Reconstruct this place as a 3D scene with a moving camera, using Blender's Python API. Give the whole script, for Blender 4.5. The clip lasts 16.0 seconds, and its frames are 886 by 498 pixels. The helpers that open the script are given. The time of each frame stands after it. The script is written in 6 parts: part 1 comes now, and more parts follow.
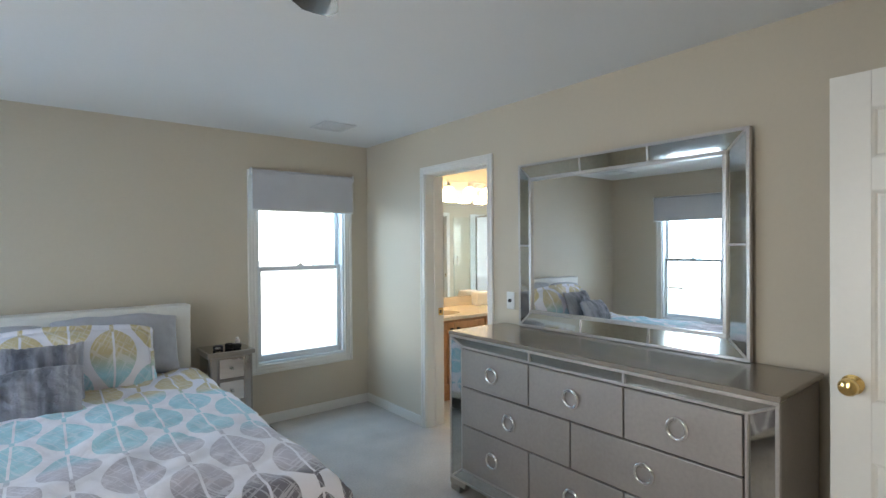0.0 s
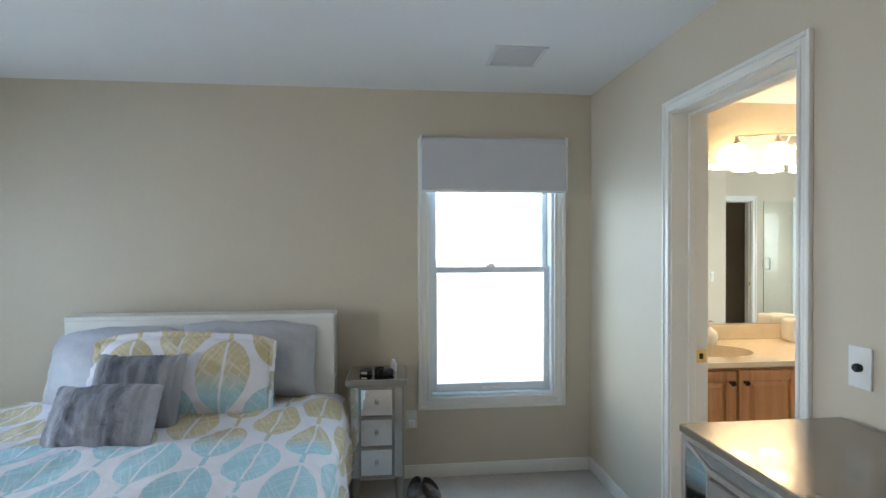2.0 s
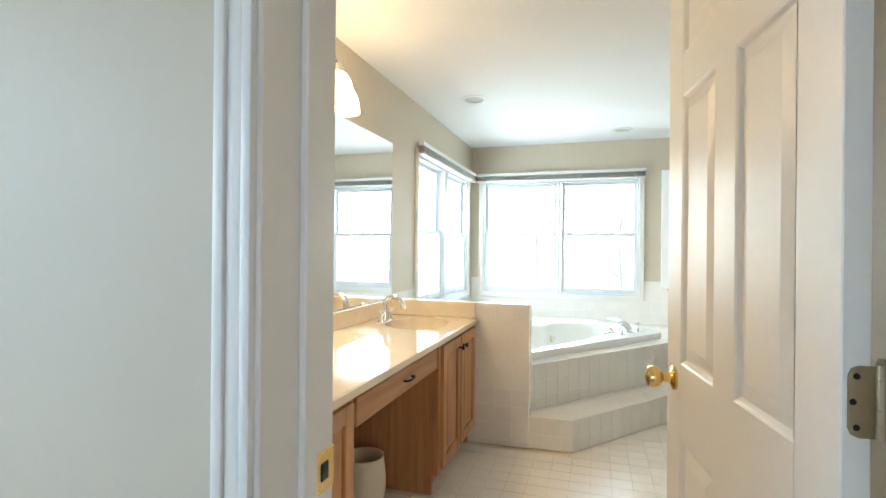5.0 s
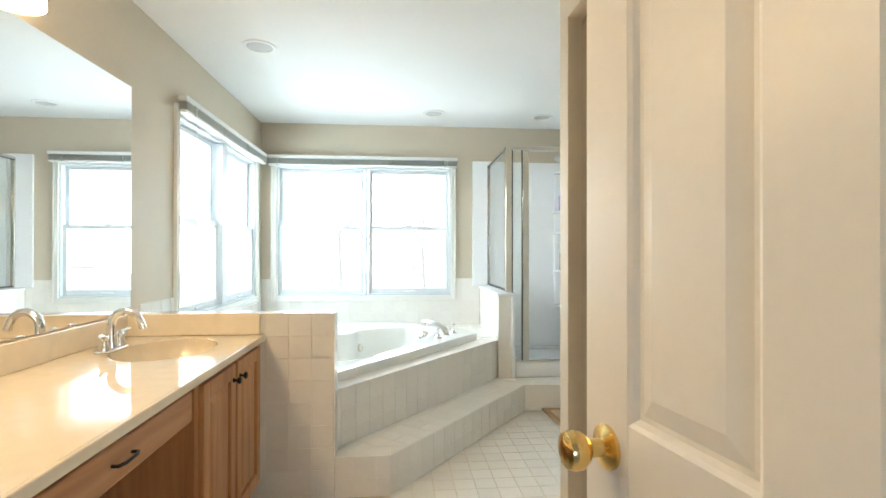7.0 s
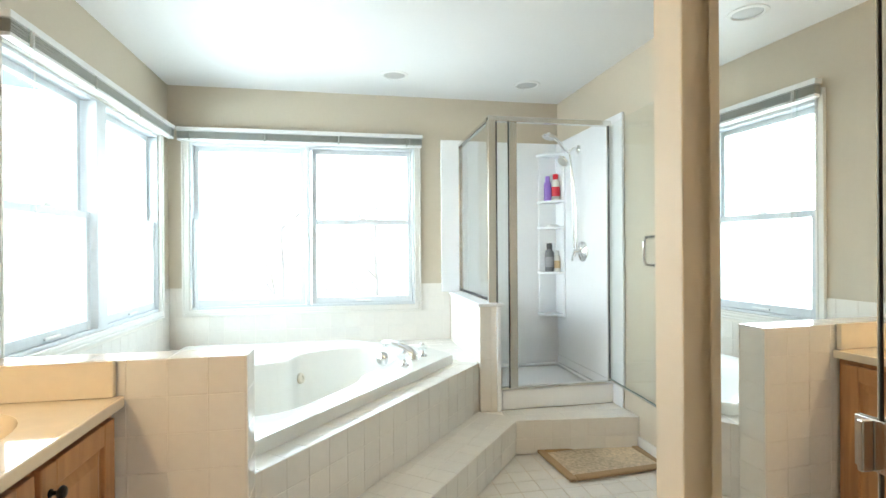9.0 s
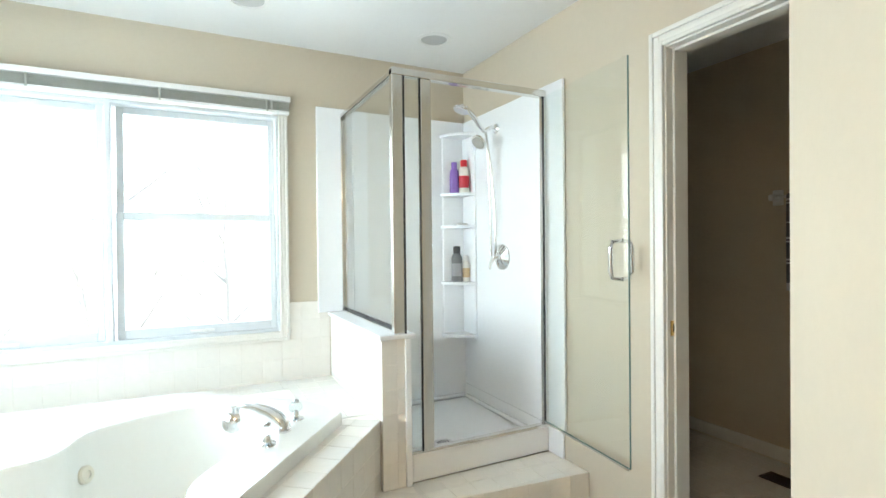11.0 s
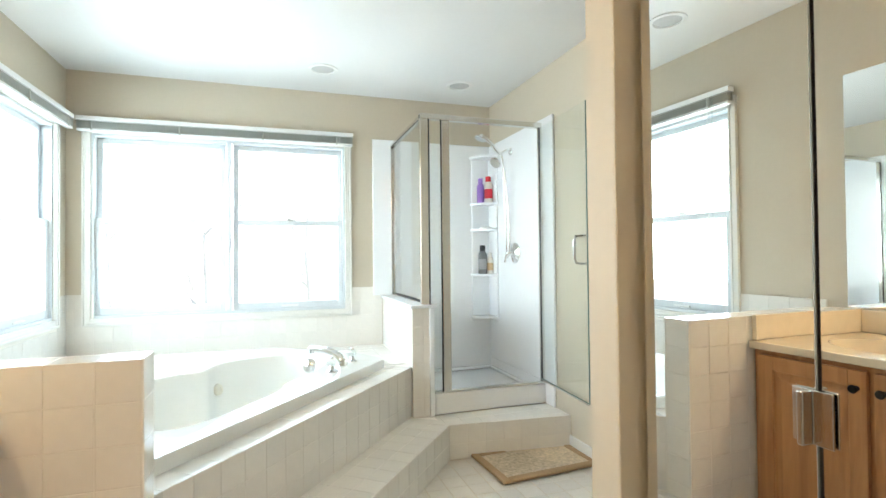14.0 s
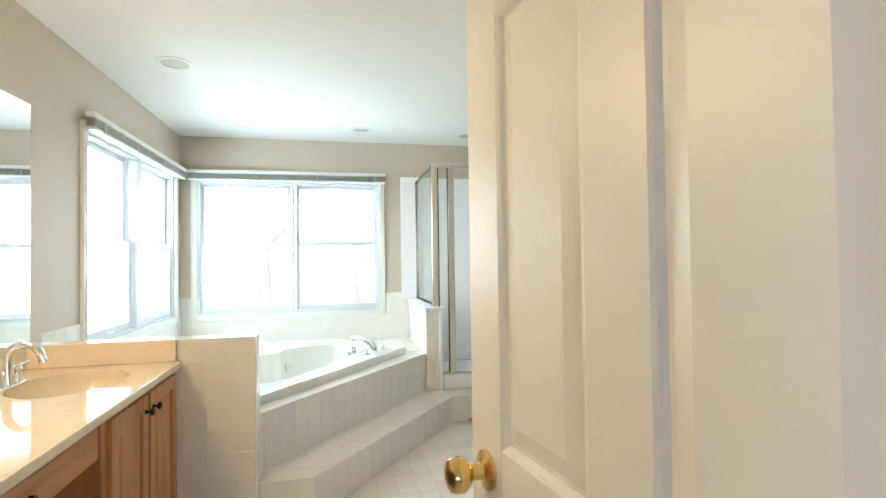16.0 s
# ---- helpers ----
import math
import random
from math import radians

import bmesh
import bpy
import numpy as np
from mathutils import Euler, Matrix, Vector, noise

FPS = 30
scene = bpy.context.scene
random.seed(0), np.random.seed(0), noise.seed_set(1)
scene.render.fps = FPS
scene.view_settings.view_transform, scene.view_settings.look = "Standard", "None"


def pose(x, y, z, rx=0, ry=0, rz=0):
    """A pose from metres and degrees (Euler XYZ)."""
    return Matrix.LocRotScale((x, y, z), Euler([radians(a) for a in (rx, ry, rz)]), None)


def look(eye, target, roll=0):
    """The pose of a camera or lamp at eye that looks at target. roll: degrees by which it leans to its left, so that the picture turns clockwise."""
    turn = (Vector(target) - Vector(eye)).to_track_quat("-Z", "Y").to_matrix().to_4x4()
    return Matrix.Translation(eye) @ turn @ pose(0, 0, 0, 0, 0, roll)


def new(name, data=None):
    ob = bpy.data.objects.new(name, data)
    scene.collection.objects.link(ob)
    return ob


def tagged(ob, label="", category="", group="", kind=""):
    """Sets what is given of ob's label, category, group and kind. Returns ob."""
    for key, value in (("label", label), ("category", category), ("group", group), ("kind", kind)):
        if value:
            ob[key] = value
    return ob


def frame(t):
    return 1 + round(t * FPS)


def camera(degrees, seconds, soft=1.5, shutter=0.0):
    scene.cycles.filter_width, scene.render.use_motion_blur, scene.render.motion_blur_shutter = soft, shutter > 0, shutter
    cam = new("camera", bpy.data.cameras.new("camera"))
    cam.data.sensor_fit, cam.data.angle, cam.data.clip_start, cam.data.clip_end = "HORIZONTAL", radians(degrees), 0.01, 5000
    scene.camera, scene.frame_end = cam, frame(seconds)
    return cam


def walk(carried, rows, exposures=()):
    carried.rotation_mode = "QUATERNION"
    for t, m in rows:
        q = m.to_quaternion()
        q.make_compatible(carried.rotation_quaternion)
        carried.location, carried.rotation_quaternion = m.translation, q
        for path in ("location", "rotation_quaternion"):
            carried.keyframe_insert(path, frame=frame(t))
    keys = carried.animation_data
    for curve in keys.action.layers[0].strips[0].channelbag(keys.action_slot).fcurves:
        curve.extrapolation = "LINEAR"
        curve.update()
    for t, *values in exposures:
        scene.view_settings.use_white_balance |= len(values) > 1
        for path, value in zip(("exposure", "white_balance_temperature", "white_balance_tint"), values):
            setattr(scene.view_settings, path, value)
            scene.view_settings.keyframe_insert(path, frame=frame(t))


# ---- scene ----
cam = camera(82.9, 16.0)
PATH = [
    (0, (0.026, -0.015, 1.496), (1.275, 1.546, 1.482), -0.4),
    (0.5, (0.398, 0.132, 1.488), (1.238, 1.947, 1.474), -0.2),
    (1, (0.742, 0.338, 1.497), (1.139, 2.298, 1.478), -0.2),
    (1.5, (0.988, 0.684, 1.48), (1.173, 2.676, 1.46), -0.1),
    (2, (1.184, 1.064, 1.467), (1.389, 3.054, 1.451), -0.1),
    (2.5, (1.226, 1.529, 1.438), (1.583, 3.497, 1.421), -0.1),
    (3, (1.3, 1.931, 1.41), (1.93, 3.828, 1.389), -0.1),
    (3.5, (1.371, 2.275, 1.389), (2.511, 3.918, 1.376), 0.1),
    (4, (1.532, 2.52, 1.334), (3.106, 3.753, 1.328), 0.2),
    (4.5, (1.74, 2.725, 1.303), (3.538, 3.601, 1.301), 0.4),
    (5, (1.971, 2.89, 1.272), (3.882, 3.478, 1.273), 0.5),
    (5.2, (2.056, 2.917, 1.26), (3.999, 3.391, 1.265), 0.5),
    (7.5, (2.911, 2.996, 1.222), (4.894, 2.737, 1.236), -0.2),
    (8, (3.151, 2.994, 1.221), (5.128, 2.696, 1.239), -0.4),
    (8.2, (3.237, 2.994, 1.225), (5.214, 2.691, 1.237), -0.4),
    (10.3, (4.274, 3.026, 1.247), (6.154, 2.345, 1.24), -0.5),
    (10.5, (4.366, 2.99, 1.253), (6.223, 2.247, 1.245), -0.5),
    (11, (4.587, 2.92, 1.285), (6.377, 2.027, 1.266), -0.6),
    (11.5, (4.76, 2.894, 1.305), (6.453, 1.83, 1.278), -0.8),
    (12, (4.767, 2.955, 1.238), (6.425, 1.837, 1.215), -0.8),
    (12.5, (4.581, 3.023, 1.213), (6.3, 2.0, 1.203), -0.9),
    (13, (4.318, 3.085, 1.174), (6.146, 2.273, 1.189), -0.7),
    (13.5, (3.998, 3.059, 1.183), (5.869, 2.354, 1.194), -0.7),
    (14, (3.699, 2.964, 1.18), (5.598, 2.338, 1.212), -0.6),
    (14.5, (3.404, 2.975, 1.209), (5.312, 2.374, 1.244), -0.7),
    (15, (3.119, 2.992, 1.233), (5.051, 2.476, 1.269), -0.6),
    (15.5, (2.876, 2.947, 1.268), (4.822, 2.486, 1.302), -0.7),
    (16, (2.611, 2.938, 1.284), (4.563, 2.504, 1.323), -0.8),
]
walk(cam, [(t, look(eye, target, roll)) for t, eye, target, roll in PATH], exposures=[(0.0, 1.5), (7.5, 1.5), (10.3, 1.6), (14.5, 1.6), (16.0, 1.52)])

# ---- world and light ----
world = bpy.data.worlds.new("daylight")
scene.world = world
world.use_nodes = True
wn = world.node_tree.nodes
wl = world.node_tree.links
sky = wn.new("ShaderNodeTexSky")
sky.sky_type = "NISHITA"
sky.sun_disc = False
sky.sun_elevation, sky.sun_rotation = radians(44), radians(180)
sky.air_density, sky.dust_density = 1.0, 2.0
wn["Background"].inputs["Strength"].default_value = 0.15
wl.new(sky.outputs["Color"], wn["Background"].inputs["Color"])


def lamp(name, kind, energy, m, colour=(1, 1, 1), size=None, angle=None):
    data = bpy.data.lights.new(name, kind)
    data.energy, data.color = energy, colour
    if size:
        data.shape, data.size, data.size_y = "RECTANGLE", size[0], size[1]
    if angle:
        data.angle = radians(angle)
    ob = new(name, data)
    ob.matrix_world = m
    return ob


lamp("sun", "SUN", 4.0, look((0, 0, 0), (0.0, 0.70, -0.72)), (1.0, 0.95, 0.88), angle=0.5)
# area lamps added outside the windows in place of sky light
lamp("daylight_window_bed", "AREA", 6.4, look((1.827, 4.62, 1.45), (1.827, 3.2, 0.9)), (0.31, 0.62, 1.0), (0.80, 1.35))
lamp("daylight_window_west", "AREA", 17.0, look((-2.18, 3.07, 1.42), (0.0, 3.2, 0.85)), (0.50, 0.70, 1.0), (0.80, 1.35))
lamp("daylight_window_southwest", "AREA", 14.0, look((-2.18, 0.89, 1.4), (0.0, 1.7, 1.4)), (1.0, 0.96, 0.93), (0.80, 1.5))
lamp("daylight_bath_back", "AREA", 15.0, look((8.0, 3.305, 1.62), (5.6, 3.2, 0.75)), (0.74, 0.885, 1.0), (1.75, 1.35))
lamp("daylight_bath_north", "AREA", 33.0, look((6.575, 4.72, 1.62), (6.85, 2.0, 0.8)), (0.74, 0.885, 1.0), (1.75, 1.35))

# ---- materials ----


def material(name, colour, rough=0.5, metal=0.0, noise_scale=8.0, amount=0.06, bump=0.0, bump_scale=200.0, spec=0.5, coat=0.0, rand=0.0):
    """A painted, woven or cast surface: colour varied at two scales, with fine relief."""
    m = bpy.data.materials.new(name)
    m.use_nodes = True
    n, l = m.node_tree.nodes, m.node_tree.links
    b = n["Principled BSDF"]
    tc = n.new("ShaderNodeTexCoord")
    big = n.new("ShaderNodeTexNoise")
    big.inputs["Scale"].default_value, big.inputs["Detail"].default_value = noise_scale * 0.25, 3
    small = n.new("ShaderNodeTexNoise")
    small.inputs["Scale"].default_value, small.inputs["Detail"].default_value = noise_scale * 6, 4
    l.new(tc.outputs["Object"], big.inputs["Vector"])
    l.new(tc.outputs["Object"], small.inputs["Vector"])
    add = n.new("ShaderNodeMath")
    add.operation = "ADD"
    l.new(big.outputs["Fac"], add.inputs[0])
    l.new(small.outputs["Fac"], add.inputs[1])
    ramp = n.new("ShaderNodeMapRange")
    ramp.inputs["From Min"].default_value, ramp.inputs["From Max"].default_value = 0.6, 1.4
    ramp.inputs["To Min"].default_value, ramp.inputs["To Max"].default_value = 1 - amount, 1 + amount
    l.new(add.outputs[0], ramp.inputs["Value"])
    last = ramp.outputs["Result"]
    if rand:
        info = n.new("ShaderNodeObjectInfo")
        r2 = n.new("ShaderNodeMapRange")
        r2.inputs["To Min"].default_value, r2.inputs["To Max"].default_value = 1 - rand, 1 + rand
        l.new(info.outputs["Random"], r2.inputs["Value"])
        mul = n.new("ShaderNodeMath")
        mul.operation = "MULTIPLY"
        l.new(last, mul.inputs[0])
        l.new(r2.outputs["Result"], mul.inputs[1])
        last = mul.outputs[0]
    mix = n.new("ShaderNodeVectorMath")
    mix.operation = "SCALE"
    mix.inputs[0].default_value = colour
    l.new(last, mix.inputs["Scale"])
    l.new(mix.outputs["Vector"], b.inputs["Base Color"])
    b.inputs["Roughness"].default_value, b.inputs["Metallic"].default_value = rough, metal
    b.inputs["Specular IOR Level"].default_value = spec
    b.inputs["Coat Weight"].default_value = coat
    if bump:
        tex = n.new("ShaderNodeTexNoise")
        tex.inputs["Scale"].default_value, tex.inputs["Detail"].default_value = bump_scale, 3
        l.new(tc.outputs["Object"], tex.inputs["Vector"])
        bp = n.new("ShaderNodeBump")
        bp.inputs["Strength"].default_value, bp.inputs["Distance"].default_value = bump, 0.004
        l.new(tex.outputs["Fac"], bp.inputs["Height"])
        l.new(bp.outputs["Normal"], b.inputs["Normal"])
    return m


def wood_material(name, dark, light, scale=(1, 14, 14), rough=0.35):
    m = bpy.data.materials.new(name)
    m.use_nodes = True
    n, l = m.node_tree.nodes, m.node_tree.links
    b = n["Principled BSDF"]
    tc = n.new("ShaderNodeTexCoord")
    mp = n.new("ShaderNodeMapping")
    mp.inputs["Scale"].default_value = scale
    l.new(tc.outputs["Object"], mp.inputs["Vector"])
    t = n.new("ShaderNodeTexNoise")
    t.inputs["Scale"].default_value, t.inputs["Detail"].default_value, t.inputs["Distortion"].default_value = 2.2, 6, 0.7
    l.new(mp.outputs["Vector"], t.inputs["Vector"])
    t2 = n.new("ShaderNodeTexNoise")
    t2.inputs["Scale"].default_value = 1.7
    l.new(tc.outputs["Object"], t2.inputs["Vector"])
    info = n.new("ShaderNodeObjectInfo")
    add = n.new("ShaderNodeMath")
    add.operation = "MULTIPLY_ADD"
    add.inputs[1].default_value = 0.16
    l.new(info.outputs["Random"], add.inputs[0])
    l.new(t.outputs["Fac"], add.inputs[2])
    add2 = n.new("ShaderNodeMath")
    add2.operation = "MULTIPLY_ADD"
    add2.inputs[1].default_value = 0.35
    l.new(t2.outputs["Fac"], add2.inputs[0])
    l.new(add.outputs[0], add2.inputs[2])
    cr = n.new("ShaderNodeValToRGB")
    cr.color_ramp.elements[0].position, cr.color_ramp.elements[0].color = 0.45, (*dark, 1)
    cr.color_ramp.elements[1].position, cr.color_ramp.elements[1].color = 0.95, (*light, 1)
    l.new(add2.outputs[0], cr.inputs["Fac"])
    l.new(cr.outputs["Color"], b.inputs["Base Color"])
    b.inputs["Roughness"].default_value = rough
    bp = n.new("ShaderNodeBump")
    bp.inputs["Strength"].default_value, bp.inputs["Distance"].default_value = 0.08, 0.002
    l.new(t.outputs["Fac"], bp.inputs["Height"])
    l.new(bp.outputs["Normal"], b.inputs["Normal"])
    return m


def glass_material(name, tint=(0.97, 1.0, 0.985), rough=0.0):
    """Thin pane: mostly clear, with a reflection that grows at grazing angles."""
    m = bpy.data.materials.new(name)
    m.use_nodes = True
    n, l = m.node_tree.nodes, m.node_tree.links
    n.remove(n["Principled BSDF"])
    tr = n.new("ShaderNodeBsdfTransparent")
    tr.inputs["Color"].default_value = (*tint, 1)
    gl = n.new("ShaderNodeBsdfGlossy")
    gl.inputs["Roughness"].default_value = rough
    fr = n.new("ShaderNodeLayerWeight")
    pw = n.new("ShaderNodeMath")
    pw.operation = "POWER"
    pw.inputs[1].default_value = 5.0
    l.new(fr.outputs["Facing"], pw.inputs[0])
    ma = n.new("ShaderNodeMath")
    ma.operation = "MULTIPLY_ADD"
    ma.inputs[1].default_value, ma.inputs[2].default_value = 0.80, 0.035
    l.new(pw.outputs[0], ma.inputs[0])
    mx = n.new("ShaderNodeMixShader")
    l.new(ma.outputs[0], mx.inputs["Fac"])
    l.new(tr.outputs["BSDF"], mx.inputs[1])
    l.new(gl.outputs["BSDF"], mx.inputs[2])
    l.new(mx.outputs["Shader"], n["Material Output"].inputs["Surface"])
    return m


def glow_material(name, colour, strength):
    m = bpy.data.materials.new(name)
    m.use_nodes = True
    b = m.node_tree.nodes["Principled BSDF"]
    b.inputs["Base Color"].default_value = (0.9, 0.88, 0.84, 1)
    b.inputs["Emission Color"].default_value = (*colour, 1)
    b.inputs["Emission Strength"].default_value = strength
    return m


WALL = material("wall_paint", (0.608, 0.536, 0.422), 0.55, amount=0.02, bump=0.05, bump_scale=260, spec=0.35)
CEIL = material("ceiling_paint", (0.82, 0.82, 0.81), 0.8, amount=0.015, bump=0.06, bump_scale=150, spec=0.2)
TRIM = material("trim_paint", (0.80, 0.78, 0.73), 0.32, amount=0.02, bump=0.015, bump_scale=60)
VINYL = material("window_vinyl", (0.76, 0.785, 0.795), 0.4, amount=0.02)
# same vinyl with shade put into its colour, for the backlit bathroom sashes
SHADED_VINYL = material("shaded_window_vinyl", (0.66, 0.69, 0.705), 0.4, noise_scale=5, amount=0.05)
CARPET = material("carpet", (0.62, 0.57, 0.525), 0.95, noise_scale=14, amount=0.17, bump=0.9, bump_scale=420, spec=0.1)
TILE = material("white_tile", (0.82, 0.785, 0.725), 0.12, noise_scale=5, amount=0.03, bump=0.012, bump_scale=30, rand=0.025)
FLOOR_TILE = material("floor_tile", (0.80, 0.755, 0.685), 0.22, noise_scale=9, amount=0.05, bump=0.05, bump_scale=45, rand=0.04)
GROUT = material("grout", (0.80, 0.76, 0.69), 0.85, amount=0.08, bump=0.2)
FLOOR_GROUT = material("floor_grout", (0.66, 0.57, 0.45), 0.9, noise_scale=20, amount=0.2, bump=0.2)
WOOD = wood_material("honey_wood", (0.36, 0.150, 0.056), (0.56, 0.285, 0.125), (14, 14, 1))
WOOD_H = wood_material("honey_wood_across", (0.36, 0.150, 0.056), (0.56, 0.285, 0.125), (1, 14, 14))
MARBLE = material("cultured_marble", (0.81, 0.70, 0.53), 0.07, noise_scale=3, amount=0.07, coat=0.3)
ACRYLIC = material("tub_acrylic", (0.80, 0.79, 0.74), 0.12, amount=0.015, coat=0.3)
SURROUND = material("shower_surround", (0.91, 0.92, 0.93), 0.22, amount=0.015)
CHROME = material("chrome", (0.80, 0.80, 0.80), 0.08, 1.0, amount=0.02)
ALUMINIUM = material("polished_aluminium", (0.72, 0.71, 0.68), 0.16, 1.0, amount=0.04)
BRASS = material("polished_brass", (0.80, 0.57, 0.22), 0.14, 1.0, amount=0.05)
OLD_BRASS = material("aged_hinge_metal", (0.36, 0.31, 0.22), 0.34, 1.0, amount=0.12)
DARK = material("dark_bronze", (0.02, 0.017, 0.015), 0.35, 0.6, amount=0.1)
BLACK = material("black_gasket", (0.012, 0.012, 0.012), 0.5)
MIRROR = material("mirror_silver", (0.90, 0.91, 0.90), 0.0, 1.0, amount=0.004)
ANTIQUE = material("antiqued_mirror", (0.56, 0.56, 0.53), 0.05, 1.0, noise_scale=10, amount=0.10)
LEAF = material("silver_leaf_finish", (0.41, 0.375, 0.345), 0.36, 0.55, noise_scale=10, amount=0.10, bump=0.03, bump_scale=80)
LEAF_TOP = material("silver_leaf_top", (0.33, 0.285, 0.235), 0.26, 0.6, noise_scale=9, amount=0.12, bump=0.015, bump_scale=60, coat=0.2)
LEAF_EDGE = material("silver_leaf_edge", (0.58, 0.55, 0.52), 0.28, 0.7, noise_scale=12, amount=0.10)
PANE = glass_material("window_pane")
SHOWER_GLASS = glass_material("shower_glass", (0.98, 0.995, 0.988))
SHADE = material("roller_shade_cloth", (0.56, 0.56, 0.58), 0.85, noise_scale=30, amount=0.04, bump=0.15, bump_scale=500)
BLIND = material("blind_slat", (0.50, 0.50, 0.45), 0.55, amount=0.05)
WHITE_PLASTIC = material("white_plastic", (0.80, 0.80, 0.78), 0.35, amount=0.01)
HEADBOARD = material("headboard_lacquer", (0.76, 0.75, 0.70), 0.4, amount=0.02)
# near-black colour standing for the shade between drawers
SHADOW_GAP = material("painted_gap_shade", (0.03, 0.026, 0.022), 0.8)

# ---- builders ----


def quad_box(bm, lo, hi):
    x0, y0, z0 = lo
    x1, y1, z1 = hi
    v = [bm.verts.new(p) for p in ((x0, y0, z0), (x1, y0, z0), (x1, y1, z0), (x0, y1, z0), (x0, y0, z1), (x1, y0, z1), (x1, y1, z1), (x0, y1, z1))]
    for f in ((0, 3, 2, 1), (4, 5, 6, 7), (0, 1, 5, 4), (1, 2, 6, 5), (2, 3, 7, 6), (3, 0, 4, 7)):
        bm.faces.new([v[i] for i in f])


def merge(bm, other, m=None):
    me = bpy.data.meshes.new("tmp")
    if m is not None:
        bmesh.ops.transform(other, matrix=m, verts=other.verts)
    other.to_mesh(me)
    other.free()
    bm.from_mesh(me)
    bpy.data.meshes.remove(me)


def box(bm, lo, hi, r=0.0, seg=2, m=None):
    """A box from corner to corner, its edges rounded by r."""
    lo, hi = [min(a, b) for a, b in zip(lo, hi)], [max(a, b) for a, b in zip(lo, hi)]
    b = bmesh.new()
    quad_box(b, lo, hi)
    if r:
        bmesh.ops.bevel(b, geom=b.edges[:], offset=min(r, 0.45 * min(h - l for l, h in zip(lo, hi))), segments=seg, affect="EDGES", profile=0.5)
    merge(bm, b, m)
    return bm


def boxed(lo, hi, r=0.0, seg=2):
    return box(bmesh.new(), lo, hi, r, seg)


def lathe(bm, profile, m=None, seg=20, close=True):
    """Turns (radius, height) pairs round z."""
    b = bmesh.new()
    rings = []
    for r, z in profile:
        rings.append([b.verts.new((r * math.cos(2 * math.pi * k / seg), r * math.sin(2 * math.pi * k / seg), z)) for k in range(seg)])
    for a, c in zip(rings, rings[1:]):
        for k in range(seg):
            b.faces.new((a[k], a[(k + 1) % seg], c[(k + 1) % seg], c[k]))
    if close:
        b.faces.new(rings[0][::-1])
        b.faces.new(rings[-1])
    bmesh.ops.recalc_face_normals(b, faces=b.faces[:])
    merge(bm, b, m)
    return bm


def rod(bm, p, q, r, seg=14, r2=None):
    p, q = Vector(p), Vector(q)
    d = q - p
    m = Matrix.Translation(p) @ d.to_track_quat("Z", "Y").to_matrix().to_4x4()
    return lathe(bm, [(r, 0), (r if r2 is None else r2, d.length)], m, seg)


def sweep(bm, points, r, seg=12, radii=None):
    """A tube along a line of points."""
    pts = [Vector(p) for p in points]
    rings = []
    for i, p in enumerate(pts):
        d = (pts[min(i + 1, len(pts) - 1)] - pts[max(i - 1, 0)]).normalized()
        side = d.cross(Vector((0.13, 0.27, 0.95))).normalized()
        up = side.cross(d).normalized()
        rr = radii[i] if radii else r
        rings.append([bm.verts.new(p + rr * (math.cos(2 * math.pi * k / seg) * side + math.sin(2 * math.pi * k / seg) * up)) for k in range(seg)])
    fs = []
    for a, c in zip(rings, rings[1:]):
        for k in range(seg):
            fs.append(bm.faces.new((a[k], a[(k + 1) % seg], c[(k + 1) % seg], c[k])))
    fs += [bm.faces.new(rings[0][::-1]), bm.faces.new(rings[-1])]
    bmesh.ops.recalc_face_normals(bm, faces=fs)
    return bm


def prism(bm, outline, z0, z1):
    """An upright prism over a flat outline of (x, y)."""
    lo = [bm.verts.new((x, y, z0)) for x, y in outline]
    hi = [bm.verts.new((x, y, z1)) for x, y in outline]
    fs = [bm.faces.new(lo[::-1]), bm.faces.new(hi)]
    for k in range(len(lo)):
        j = (k + 1) % len(lo)
        fs.append(bm.faces.new((lo[k], lo[j], hi[j], hi[k])))
    bmesh.ops.recalc_face_normals(bm, faces=fs)
    return bm


def link(name, bm, mat, smooth=False):
    me = bpy.data.meshes.new(name)
    bm.to_mesh(me)
    bm.free()
    me.materials.append(mat)
    if smooth:
        me.polygons.foreach_set("use_smooth", [True] * len(me.polygons))
        me.set_sharp_from_angle(angle=radians(38))
    return new(name, me)


def part(name, bm, mat, parent, label="", smooth=False):
    ob = link(name, bm, mat, smooth)
    ob.parent = parent
    if label:
        tagged(ob, label)
    return ob


def solid(name, bm, mat, label, category, group="", kind="", smooth=False):
    return tagged(link(name, bm, mat, smooth), label, category, group, kind)


def thing(name, label, category, m=None, group="", kind=""):
    ob = new(name)
    ob.empty_display_size = 0.1
    if m is not None:
        ob.matrix_world = m
    return tagged(ob, label, category, group, kind)


